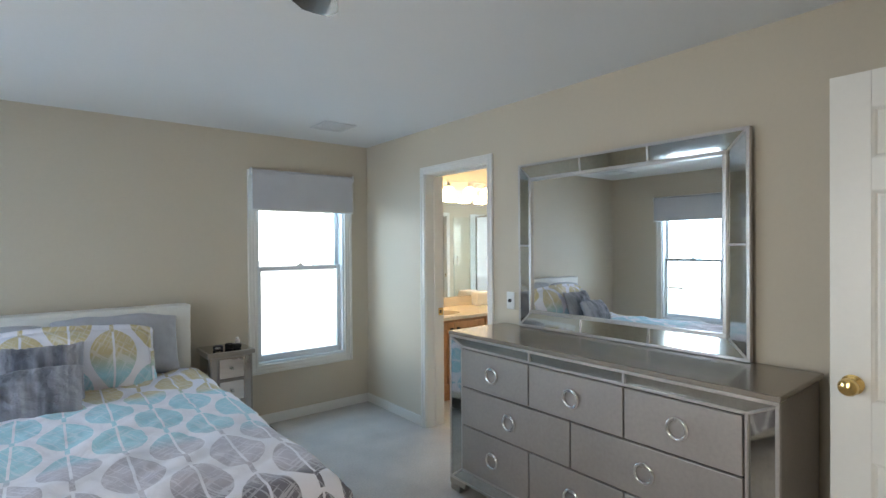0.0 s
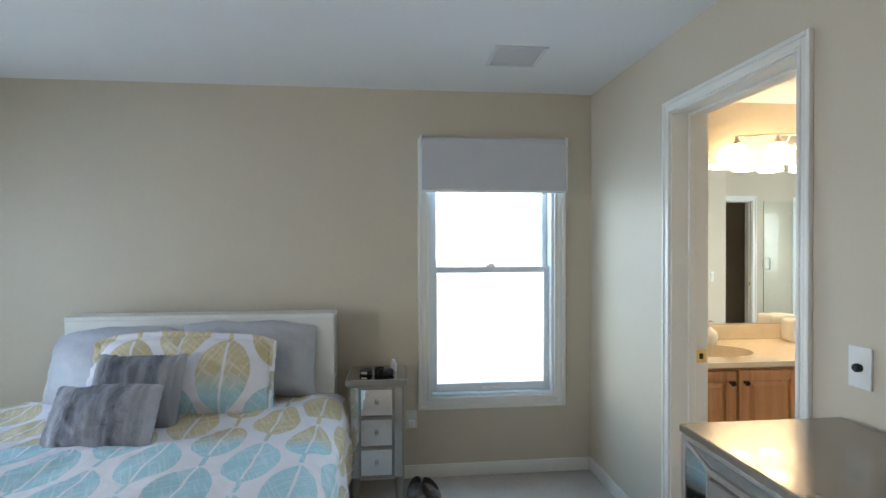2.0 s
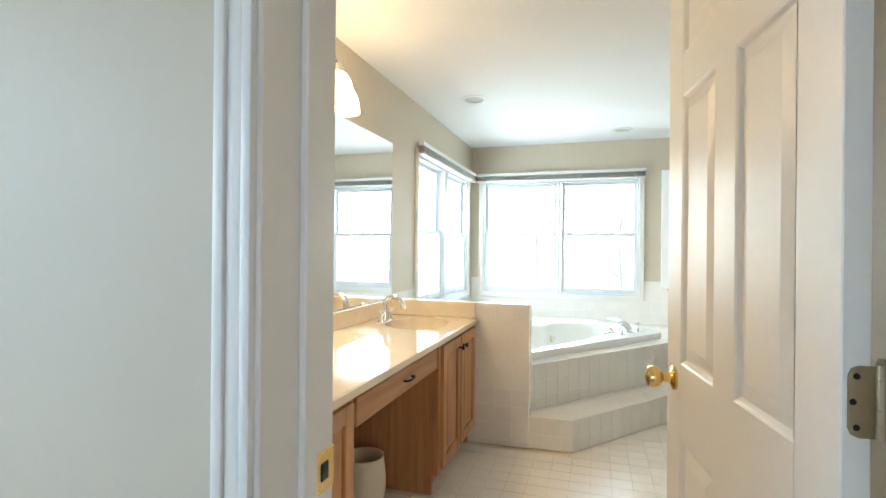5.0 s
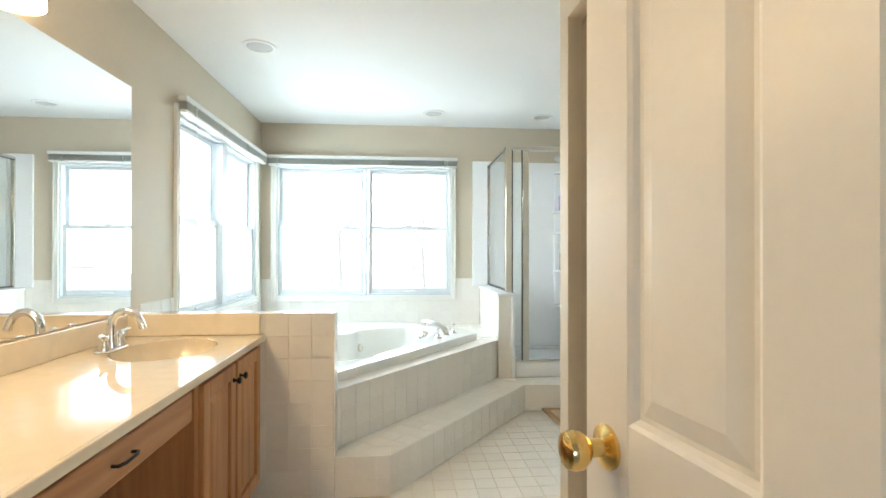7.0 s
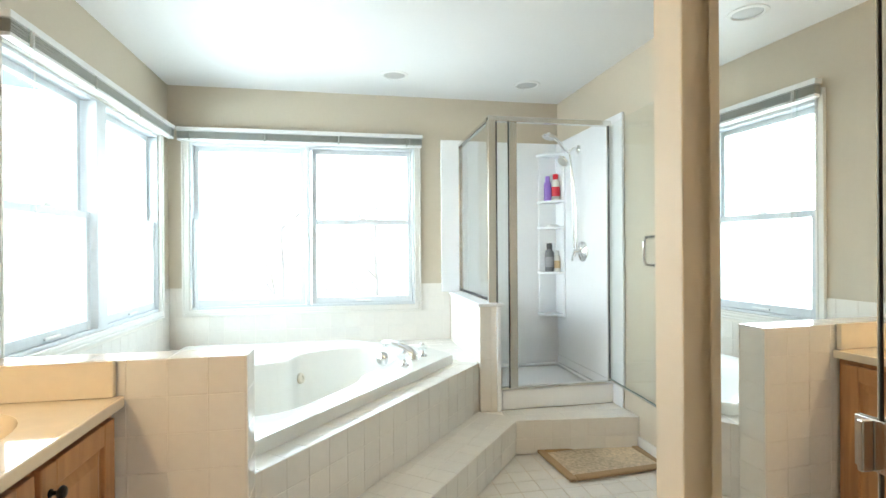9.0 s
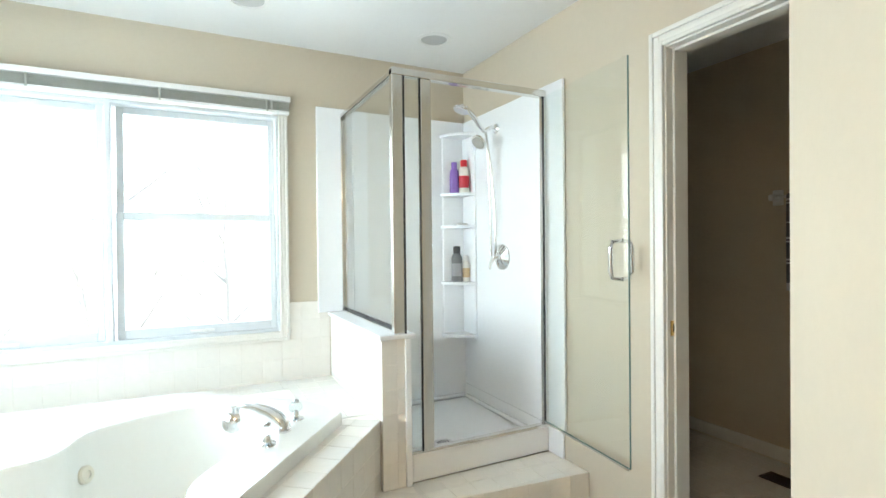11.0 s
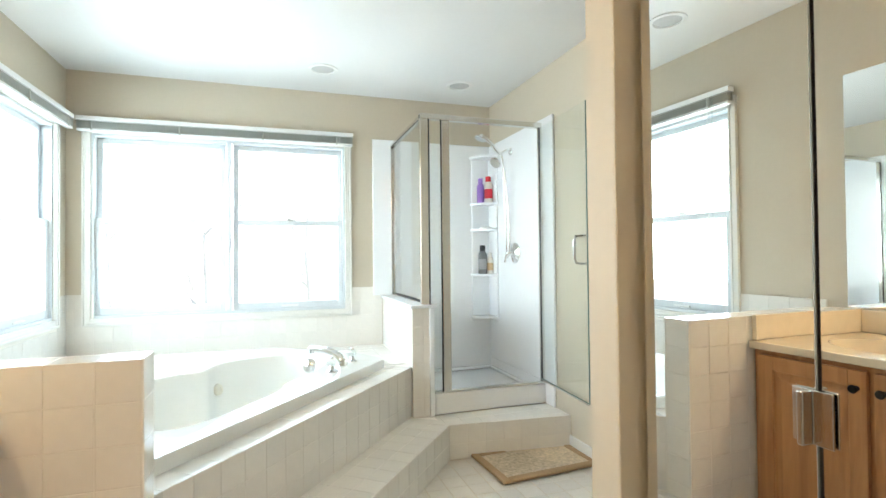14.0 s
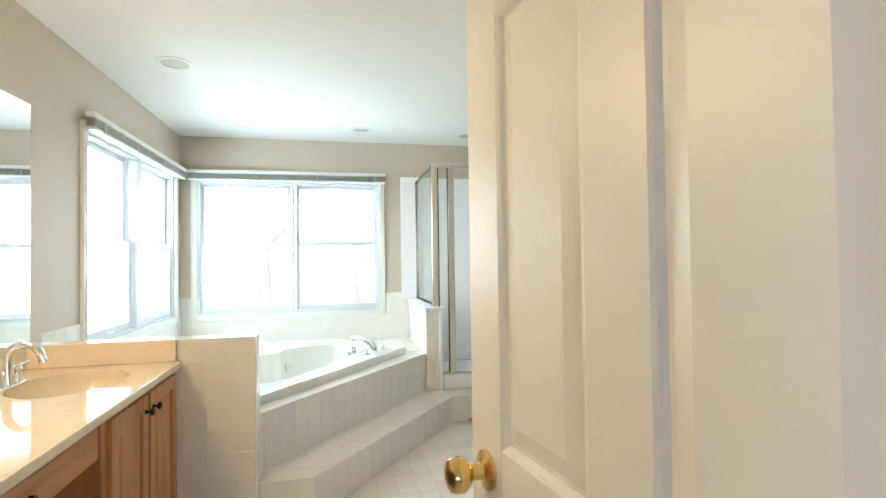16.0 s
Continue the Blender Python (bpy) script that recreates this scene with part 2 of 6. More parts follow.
def wall(name, axis, c0, c1, a0, a1, z0, z1, holes, label):
    """An upright slab between c0 and c1 across and a0 to a1 along, with openings (a0, a1, z0, z1) through it."""
    cuts_a = sorted({a0, a1, *(h[0] for h in holes), *(h[1] for h in holes)})
    cuts_z = sorted({z0, z1, *(h[2] for h in holes), *(h[3] for h in holes)})
    bm, seen = bmesh.new(), {}

    def vert(a, c, z):
        key = (round(a, 5), round(c, 5), round(z, 5))
        if key not in seen:
            seen[key] = bm.verts.new((a, c, z) if axis == "x" else (c, a, z))
        return seen[key]

    def is_solid(i, j):
        if not (0 <= i < len(cuts_a) - 1 and 0 <= j < len(cuts_z) - 1):
            return False
        ma, mz = (cuts_a[i] + cuts_a[i + 1]) / 2, (cuts_z[j] + cuts_z[j + 1]) / 2
        return not any(h[0] < ma < h[1] and h[2] < mz < h[3] for h in holes)

    for i in range(len(cuts_a) - 1):
        for j in range(len(cuts_z) - 1):
            if not is_solid(i, j):
                continue
            p, q, s, t = cuts_a[i], cuts_a[i + 1], cuts_z[j], cuts_z[j + 1]
            for c in (c0, c1):
                bm.faces.new((vert(p, c, s), vert(q, c, s), vert(q, c, t), vert(p, c, t)))
            for di, dj, ends in ((-1, 0, ((p, s), (p, t))), (1, 0, ((q, s), (q, t))), (0, -1, ((p, s), (q, s))), (0, 1, ((p, t), (q, t)))):
                if not is_solid(i + di, j + dj):
                    (ua, uz), (va, vz) = ends
                    bm.faces.new((vert(ua, c0, uz), vert(va, c0, vz), vert(va, c1, vz), vert(ua, c1, uz)))
    bmesh.ops.recalc_face_normals(bm, faces=bm.faces[:])
    return solid(name, bm, WALL, label, "wall", kind="structure")


def profile_frame(bm, axis, face, out, a0, a1, z0, z1, width, depth, sill=True):
    """Moulded casing round an opening, on the plane `face`, standing out by depth in the direction `out` (+1 or -1)."""
    steps = ((0.0, width * 0.30, depth), (width * 0.30, width * 0.72, depth * 0.72), (width * 0.72, width, depth * 0.88))

    def bar(lo_a, hi_a, lo_z, hi_z, d):
        if axis == "x":
            box(bm, (lo_a, face, lo_z), (hi_a, face + out * d, hi_z), 0.003, 2)
        else:
            box(bm, (face, lo_a, lo_z), (face + out * d, hi_a, hi_z), 0.003, 2)

    for s, e, d in steps:
        low = z0 - width + s if sill else z0
        bar(a0 - width + s, a0 - width + e, low, z1 + width - s, d)
        bar(a1 + width - e, a1 + width - s, low, z1 + width - s, d)
        bar(a0 - width + e, a1 + width - e, z1 + width - e, z1 + width - s, d)
        if sill:
            bar(a0 - width + e, a1 + width - e, z0 - width + s, z0 - width + e, d)
    return bm


# ---- setting: bedroom and bathroom ----
CEILING = 2.44
wall("wall_bedroom_north", "x", 4.22, 4.40, -1.95, 2.55, -0.1, 2.55, [(1.425, 2.228, 0.505, 2.06)], "beige painted bedroom wall behind the bed with a window")
wall("wall_bedroom_west", "y", -1.95, -1.77, -0.46, 4.22, -0.1, 2.55, [(2.68, 3.46, 0.485, 2.06), (0.50, 1.28, 0.485, 2.06)], "beige painted bedroom wall with two windows")
wall("wall_bedroom_south", "x", -0.46, -0.32, -1.77, 2.48, -0.1, 2.55, [(1.27, 2.06, -0.05, 2.05)], "beige painted bedroom wall with the entry doorway")
wall("wall_between", "y", 2.48, 2.65, -0.46, 4.22, -0.1, 2.55, [(2.528, 3.291, -0.05, 2.093)], "beige painted wall between bedroom and bathroom with a doorway")
wall("wall_bath_north", "x", 4.28, 4.44, 2.55, 7.74, -0.1, 2.55, [(5.765, 7.385, 0.815, 2.03)], "beige painted bathroom wall with a pair of windows")
wall("wall_bath_east", "y", 7.58, 7.74, -0.30, 4.28, -0.1, 2.55, [(2.475, 4.137, 0.795, 2.03)], "beige painted bathroom wall with a pair of windows over the tub")
wall("wall_closet", "x", 2.225, 2.380, 2.62, 4.550, -0.1, 2.55, [(3.215, 4.470, -0.05, 2.08)], "beige painted bathroom wall with the mirrored closet opening")
bm = prism(bmesh.new(), [(4.550, 2.380), (5.193, 1.818), (5.193, 1.26), (5.07, 1.26), (5.07, 1.76), (4.51, 2.245)], -0.1, 2.55)
solid("wall_angled", bm, WALL, "angled beige painted wall with light switches", "wall", kind="structure")
wall("wall_toilet_room", "x", 1.14, 1.26, 4.20, 7.58, -0.1, 2.55, [(5.20, 5.968, -0.05, 2.06)], "beige painted wall with the toilet room doorway")
wall("wall_toilet_back", "x", -0.30, -0.14, 2.62, 7.58, -0.1, 2.55, [], "beige painted back wall of the toilet room")
# the next three walls are unseen, added only to close the rooms
wall("wall_closet_back", "x", 1.50, 1.60, 2.62, 5.07, -0.1, 2.55, [], "plain unseen wall added to close off the closet")
wall("wall_toilet_west", "y", 4.20, 4.32, -0.14, 1.14, -0.1, 2.55, [], "plain unseen wall added to close off the toilet room")
wall("wall_entry_closure", "x", -2.1, -2.0, -0.5, 3.2, -0.1, 2.55, [], "unseen wall added to close off the entry doorway")
solid("ceiling_bedroom", boxed((-1.95, -2.1, CEILING), (2.55, 4.40, CEILING + 0.12)), CEIL, "smooth white painted ceiling", "ceiling", kind="structure")
solid("ceiling_bathroom", boxed((2.55, -0.30, CEILING), (7.74, 4.44, CEILING + 0.12)), CEIL, "smooth white painted ceiling", "ceiling", kind="structure")
solid("floor_bedroom", boxed((-1.95, -2.1, -0.12), (2.62, 4.40, 0.0)), CARPET, "pale greige cut-pile carpet", "carpet", kind="structure")
floor_bath = solid("floor_bathroom", boxed((2.62, -0.30, -0.12), (7.74, 4.44, -0.004)), FLOOR_GROUT, "small off-white square floor tiles with tan grout", "tile floor", kind="structure")

# ---- windows ----


def window(name, axis, inner, out, units, z0, z1, rail, label, casing=0.075, muntins=False, sash=0.048, vinyl=VINYL):
    """Double-hung sashes in an opening; `out` is the way outdoors across the wall, `sash` the depth of the lower sash."""
    th = thing(name, label, "window", kind="structure")

    def bar(bm, a0, a1, d0, d1, s, t, r=0.004):
        p, q = ((a0, inner + out * d0, s), (a1, inner + out * d1, t)) if axis == "x" else ((inner + out * d0, a0, s), (inner + out * d1, a1, t))
        box(bm, p, q, r, 2)

    lo, hi = units[0][0], units[-1][1]
    part("casing", profile_frame(bmesh.new(), axis, inner, -out, lo, hi, z0, z1, casing, 0.022), TRIM, th, smooth=True)
    jb = bmesh.new()
    for a, b, s, t in ((lo, lo + 0.016, z0, z1), (hi - 0.016, hi, z0, z1), (lo + 0.016, hi - 0.016, z0, z0 + 0.018), (lo + 0.016, hi - 0.016, z1 - 0.018, z1)):
        bar(jb, a, b, 0.0, 0.15, s, t, 0.002)
    for (a, b), (c, d) in zip(units, units[1:]):
        bar(jb, b - 0.004, c + 0.004, -0.012, 0.15, z0 + 0.018, z1 - 0.018, 0.004)
    part("jamb", jb, vinyl, th)
    for a, b in units:
        a, b = a + 0.016, b - 0.016
        for kind, s, t, d0, d1 in (("upper_sash", rail - 0.02, z1 - 0.018, sash + 0.040, sash + 0.074), ("lower_sash", z0 + 0.018, rail + 0.02, sash, sash + 0.036)):
            bm = bmesh.new()
            w = 0.034
            bar(bm, a, a + w, d0, d1, s, t)
            bar(bm, b - w, b, d0, d1, s, t)
            bar(bm, a + w, b - w, d0, d1, s, s + (0.05 if kind == "lower_sash" else 0.036))
            bar(bm, a + w, b - w, d0, d1, t - 0.036, t)
            if muntins:
                bar(bm, a + w, b - w, d0 + 0.01, d1 - 0.01, (s + t) / 2 - 0.008, (s + t) / 2 + 0.008, 0.002)
            leaf = part(kind, bm, vinyl, th)
            g = bmesh.new()
            bar(g, a + w - 0.003, b - w + 0.003, (d0 + d1) / 2 - 0.002, (d0 + d1) / 2 + 0.002, s + 0.03, t - 0.03, 0)
            pane = part("pane", g, PANE, leaf)
            pane.visible_shadow = False
            if kind == "lower_sash":
                k = bmesh.new()
                c = (a + b) / 2
                bar(k, c - 0.03, c + 0.03, d0 + 0.004, d0 + 0.03, t, t + 0.012, 0.005)
                bar(k, c - 0.012, c + 0.02, d0 + 0.006, d0 + 0.026, t + 0.011, t + 0.022, 0.004)
                part("sash_lock", k, WHITE_PLASTIC, leaf)
                k = bmesh.new()
                bar(k, c - 0.06, c + 0.06, d0 - 0.012, d0 + 0.003, s + 0.012, s + 0.026, 0.004)
                part("sash_lift", k, WHITE_PLASTIC, leaf)
    return th


window("window_1", "x", 4.22, 1, [(1.425, 2.228)], 0.505, 2.06, 1.305, "white double-hung bedroom window, overexposed by daylight")
window("window_2", "y", -1.77, -1, [(2.68, 3.46)], 0.485, 2.06, 1.28, "white double-hung bedroom window seen in the mirror", muntins=True)
window("window_3", "x", 4.28, 1, [(5.765, 6.50), (6.60, 7.385)], 0.815, 2.03, 1.415, "pair of white double-hung windows beside the tub", 0.05, sash=0.018, vinyl=SHADED_VINYL)
window("window_4", "y", 7.58, 1, [(2.475, 3.283), (3.303, 4.137)], 0.795, 2.03, 1.445, "pair of white double-hung windows behind the tub", 0.05, sash=0.024, vinyl=SHADED_VINYL)


def roller_shade(axis, inner, out, a0, a1, z0, z1):
    th = thing("roller_shade", "pale grey fabric roller shade partly drawn over a window", "window shade")

    def place(a, d, z):
        return (a, inner - out * d, z) if axis == "x" else (inner - out * d, a, z)

    part("cloth", boxed(place(a0 + 0.012, 0.066, z0 + 0.012), place(a1 - 0.012, 0.070, z1 - 0.03)), SHADE, th)
    part("roll", rod(bmesh.new(), place(a0 + 0.012, 0.048, z1 - 0.03), place(a1 - 0.012, 0.048, z1 - 0.03), 0.024, 20), SHADE, th, smooth=True)
    part("hem_bar", boxed(place(a0 + 0.010, 0.060, z0), place(a1 - 0.010, 0.076, z0 + 0.016), 0.004), WHITE_PLASTIC, th)
    for a, b in ((a0, a0 + 0.010), (a1 - 0.010, a1)):
        part("bracket", boxed(place(a, 0.023, z1 - 0.062), place(b, 0.078, z1), 0.004), WHITE_PLASTIC, th)
    bm = bmesh.new()
    rod(bm, place(a1 + 0.003, 0.040, z1 - 0.34), place(a1 + 0.003, 0.040, z1 - 0.03), 0.0018, 6)
    rod(bm, place(a1 + 0.003, 0.056, z1 - 0.34), place(a1 + 0.003, 0.056, z1 - 0.03), 0.0018, 6)
    part("pull_chain", bm, WHITE_PLASTIC, th)
    return th


roller_shade("x", 4.22, 1, 1.362, 2.298, 1.793, 2.146)
roller_shade("y", -1.77, -1, 2.60, 3.545, 1.80, 2.13)
window("window_5", "y", -1.77, -1, [(0.50, 1.28)], 0.485, 2.06, 1.28, "second white double-hung bedroom window on the same wall", muntins=True)


def mini_blind(axis, inner, out, a0, a1, z1, wand):
    th = thing("mini_blind", "raised pale horizontal slat blind stacked at the window head", "blind")

    def place(a, d, z):
        return (a, inner - out * d, z) if axis == "x" else (inner - out * d, a, z)

    part("headrail", boxed(place(a0, 0.024, z1 - 0.030), place(a1, 0.075, z1), 0.003), WHITE_PLASTIC, th)
    for k in range(11):
        z = z1 - 0.035 - 0.0042 * k
        part("slat", boxed(place(a0 + 0.006, 0.028, z - 0.0016), place(a1 - 0.006, 0.070 + 0.002 * (k % 3), z)), BLIND, th)
    part("bottom_rail", boxed(place(a0 + 0.006, 0.030, z1 - 0.097), place(a1 - 0.006, 0.070, z1 - 0.081), 0.003), WHITE_PLASTIC, th)
    for f in (0.07, 0.36, 0.66, 0.95):
        a = a0 + f * (a1 - a0)
        part("ladder_clip", boxed(place(a - 0.005, 0.070, z1 - 0.094), place(a + 0.005, 0.076, z1 - 0.030), 0.002), BLIND, th)
    a = a0 + wand
    part("tilt_wand", rod(bmesh.new(), place(a, 0.082, z1 - 0.75), place(a, 0.079, z1 - 0.03), 0.004, 8), PANE, th)
    for da in (0.03, 0.036):
        part("lift_cord", rod(bmesh.new(), place(a + da, 0.080, z1 - 1.1), place(a + da, 0.079, z1 - 0.03), 0.0012, 6), WHITE_PLASTIC, th)
    return th


mini_blind("x", 4.28, 1, 5.715, 7.50, 2.125, 0.10)
mini_blind("y", 7.58, 1, 2.415, 4.205, 2.125, 0.07)

# ---- trim ----


def trim_solid(name, bm, label="white painted moulded trim", cat="trim"):
    return solid(name, bm, TRIM, label, cat, kind="structure", smooth=True)


def door_trim(axis, c0, c1, a0, a1, z1, sides=(True, True), width=0.062, reveal=0.006):
    """Jamb lining with stops, and casing on both faces of the wall."""
    bm = bmesh.new()

    def bar(p0, p1, q0, q1, s, t):
        lo, hi = ((p0, q0, s), (p1, q1, t)) if axis == "x" else ((q0, p0, s), (q1, p1, t))
        box(bm, lo, hi, 0.002, 1)

    t = 0.018
    bar(a0, a0 + t, c0 - 0.002, c1 + 0.002, 0.0, z1)
    bar(a1 - t, a1, c0 - 0.002, c1 + 0.002, 0.0, z1)
    bar(a0 + t, a1 - t, c0 - 0.002, c1 + 0.002, z1 - t, z1)
    cm = (c0 + c1) / 2
    bar(a0 + t, a0 + t + 0.011, cm - 0.006, cm + 0.028, 0.0, z1 - t)
    bar(a1 - t - 0.011, a1 - t, cm - 0.006, cm + 0.028, 0.0, z1 - t)
    bar(a0 + t + 0.011, a1 - t - 0.011, cm - 0.006, cm + 0.028, z1 - t - 0.011, z1 - t)
    if sides[0]:
        profile_frame(bm, axis, c0, -1, a0 + reveal, a1 - reveal, 0.0, z1 - reveal, width, 0.017, sill=False)
    if sides[1]:
        profile_frame(bm, axis, c1, 1, a0 + reveal, a1 - reveal, 0.0, z1 - reveal, width, 0.017, sill=False)
    return bm


trim_solid("door_trim_bathroom", door_trim("y", 2.48, 2.65, 2.528, 3.291, 2.093, width=0.053, reveal=0.012))
trim_solid("door_trim_toilet_room", door_trim("x", 1.14, 1.26, 5.20, 5.968, 2.06, (True, False)))
tw = bmesh.new()
profile_frame(tw, "x", 1.26, 1, 5.30, 5.956, 0.0, 2.050, 0.062, 0.02, sill=False)
bmesh.ops.delete(tw, geom=[v for v in tw.verts if v.co.x < 5.24 and v.co.z < 2.06], context="VERTS")
trim_solid("trim_toilet_doorway", tw)
trim_solid("door_trim_entry", door_trim("x", -0.46, -0.32, 1.27, 2.06, 2.05))


def baseboard(name, *runs, h=0.082):
    bm = bmesh.new()
    for lo, hi in runs:
        box(bm, (lo[0], lo[1], 0.0), (hi[0], hi[1], h), 0.004, 2)
    return trim_solid(name, bm, "white painted baseboard", "baseboard")


baseboard("baseboard_bedroom", ((-1.77, 4.207), (2.48, 4.22)), ((2.467, 3.346), (2.48, 4.207)), ((2.467, -0.32), (2.48, 2.42)), ((-1.77, -0.307), (-1.757, 4.207)), ((-1.757, -0.32), (1.20, -0.307)))
baseboard("baseboard_toilet", ((4.32, -0.14), (7.58, -0.127)), ((5.965, 1.26), (6.40, 1.273)))
bm = bmesh.new()
box(bm, (4.462, 2.3812, 0.0), (4.470, 2.225, 2.08), 0.002, 1)
box(bm, (3.215, 2.3812, 0.0), (3.225, 2.225, 2.08), 0.002, 1)
box(bm, (3.225, 2.3812, 2.07), (4.462, 2.225, 2.08), 0.002, 1)
solid("closet_trim", bm, WALL, "beige painted lining of the closet opening", "trim", kind="structure")

# ---- doors ----


def panel_door(name, w, h, m, label, knob_z=0.94, hinges=True, t=0.035):
    """Six-panel door; hinge edge at local x=0, leaf in 0..w, thickness along -y."""
    th = thing(name, label, "door", m)
    bm = bmesh.new()
    st, mid = 0.108, 0.10
    cols = ((st, (w - mid) / 2), ((w + mid) / 2, w - st))
    rows = ((0.235, 0.80), (0.985, 1.655), (1.755, h - 0.115))
    box(bm, (0, -t, 0.008), (st, 0, h), 0.002, 1)
    box(bm, (w - st, -t, 0.008), (w, 0, h), 0.002, 1)
    box(bm, (cols[0][1], -t, 0.008), (cols[1][0], 0, h), 0.0)
    prev = 0.008
    for a, b in (*rows, (h, h)):
        for c0, c1 in cols:
            box(bm, (c0, -t, prev), (c1, 0, a), 0.0)
        prev = b
    for a, b in rows:
        for c0, c1 in cols:
            for sgn, face in ((1, 0.0), (-1, -t)):
                steps = ((0.0, 0.0), (0.006, -0.003), (0.012, -0.010), (0.019, -0.010), (0.046, -0.002))
                ring = []
                for off, dep in steps:
                    y = face + sgn * dep
                    ring.append([bm.verts.new(p) for p in ((c0 + off, y, a + off), (c1 - off, y, a + off), (c1 - off, y, b - off), (c0 + off, y, b - off))])
                for r0, r1 in zip(ring, ring[1:]):
                    for k in range(4):
                        f = (r0[k], r0[(k + 1) % 4], r1[(k + 1) % 4], r1[k])
                        bm.faces.new(f if sgn < 0 else f[::-1])
                bm.faces.new(ring[-1] if sgn < 0 else ring[-1][::-1])
    part("leaf", bm, TRIM, th)
    prof = [(0.031, 0.0), (0.031, 0.006), (0.013, 0.012), (0.012, 0.030), (0.020, 0.036), (0.027, 0.046), (0.028, 0.056), (0.024, 0.066), (0.010, 0.071)]
    for sgn, y in ((1, 0.0), (-1, -t)):
        k = lathe(bmesh.new(), prof, Matrix.Translation((w - 0.06, y, knob_z)) @ pose(0, 0, 0, -90 * sgn), 28)
        part("knob", k, BRASS, th, "polished brass door knob", smooth=True)
    part("latch_plate", boxed((w - 0.001, -t / 2 - 0.012, knob_z - 0.028), (w + 0.002, -t / 2 + 0.012, knob_z + 0.028), 0.002), BRASS, th)
    if hinges:
        for z in (0.25, 1.08, 1.80):
            r, y0, y1, hh = 0.012, -t - 0.003, -0.007, 0.045
            pts = [(y0, -hh), (y1 - r, -hh), (y1 - r * 0.3, -hh + r * 0.3), (y1, -hh + r), (y1, hh - r), (y1 - r * 0.3, hh - r * 0.3), (y1 - r, hh), (y0, hh)]
            hg = prism(bmesh.new(), pts, 0.0005, 0.0030)
            bmesh.ops.transform(hg, matrix=Matrix(((0, 0, -1, 0), (1, 0, 0, 0), (0, 1, 0, z), (0, 0, 0, 1))), verts=hg.verts)
            bmesh.ops.recalc_face_normals(hg, faces=hg.faces[:])
            leaf = part("hinge", hg, OLD_BRASS, th, "aged brass butt hinge with rounded corners")
            for k in range(5):
                part("knuckle", rod(bmesh.new(), (-0.004, -t - 0.008, z - hh + 0.0185 * k), (-0.004, -t - 0.008, z - hh + 0.0185 * k + 0.0179), 0.0068, 14), OLD_BRASS, leaf, smooth=True)
            part("pin_tip", lathe(bmesh.new(), [(0.0052, 0.0), (0.0060, 0.003), (0.0035, 0.008)], Matrix.Translation((-0.004, -t - 0.008, z + hh + 0.002)), 14), OLD_BRASS, leaf, smooth=True)
            for dy, dz in ((-0.016, -0.032), (-0.012, 0.0), (-0.016, 0.032)):
                part("screw", lathe(bmesh.new(), [(0.0042, 0.0), (0.0036, 0.0012), (0.0008, 0.0006)], Matrix.Translation((-0.0031, dy, z + dz)) @ pose(0, 0, 0, 0, -90), 12), DARK, leaf)
    return th


ang = math.degrees(math.atan2(2.706 - 2.596, 3.446 - 2.721))
panel_door("bathroom_door", 0.733, 2.03, pose(2.721, 2.596, 0.006, 0, 0, ang), "white painted six-panel door standing open into the bathroom")
panel_door("bedroom_door", 0.76, 2.03, pose(2.055, -0.28, 0.006, 0, 0, 90), "white painted six-panel door standing open beside the dresser", knob_z=1.035)
sp = thing("strike_plate", "polished brass strike plate on the bathroom door jamb", "strike plate")
part("plate", boxed((2.604, 3.2700, 0.915), (2.651, 3.2735, 0.975), 0.001), BRASS, sp)
part("latch_hole", boxed((2.616, 3.2688, 0.932), (2.634, 3.2702, 0.958)), BLACK, sp)
sp = thing("strike_plate", "small brass strike plate on the toilet room door jamb", "strike plate")
part("plate", boxed((5.9475, 1.205, 0.915), (5.951, 1.245, 0.975), 0.001), BRASS, sp)
part("latch_hole", boxed((5.946, 1.215, 0.93), (5.9477, 1.232, 0.96)), BLACK, sp)

# mirrored closet doors
w4 = 0.298
JOINT = material("dull_joint_strip", (0.16, 0.15, 0.13), 0.4, 0.7, amount=0.08)
for k, (cx, cy, turn) in enumerate(((3.402, 2.3088, 1.4), (3.700, 2.3161, 1.4), (3.998, 2.3234, 1.4), (4.297, 2.3325, 2.1))):
    cd = thing("mirrored_closet_door", "frameless mirrored bifold closet door panel", "closet door", pose(cx, cy, 0, 0, 0, turn), "mirrored bifold closet doors")
    a, b = -w4 / 2 + 0.002, w4 / 2 - 0.002
    part("glass", boxed((a, -0.006, 0.02), (b, 0.0, 2.03), 0.0015, 1), MIRROR, cd)
    part("backing", boxed((a + 0.001, -0.028, 0.02), (b - 0.001, -0.006, 2.03)), WHITE_PLASTIC, cd)
    part("edge_strip", boxed((a - 0.0025, -0.006, 0.02), (a + (0.002 if k == 2 else -0.0005), 0.001, 2.03), 0.0005, 1), JOINT, cd)
for xx, yy in ((4.147, 2.3295), (3.551, 2.3145)):
    cp = thing("closet_pull", "brushed metal pull plate on the mirrored closet door", "door pull")
    part("plate", boxed((xx - 0.020, yy, 0.942), (xx + 0.030, yy + 0.004, 1.010), 0.001), ALUMINIUM, cp)
    part("grip", boxed((xx + 0.004, yy + 0.004, 0.942), (xx + 0.012, yy + 0.022, 1.010), 0.002), ALUMINIUM, cp)
solid("closet_track", boxed((3.23, 2.290, 2.036), (4.460, 2.330, 2.06), 0.002), ALUMINIUM, "metal track above the mirrored closet doors", "track")

# ---- bathroom: vanity ----


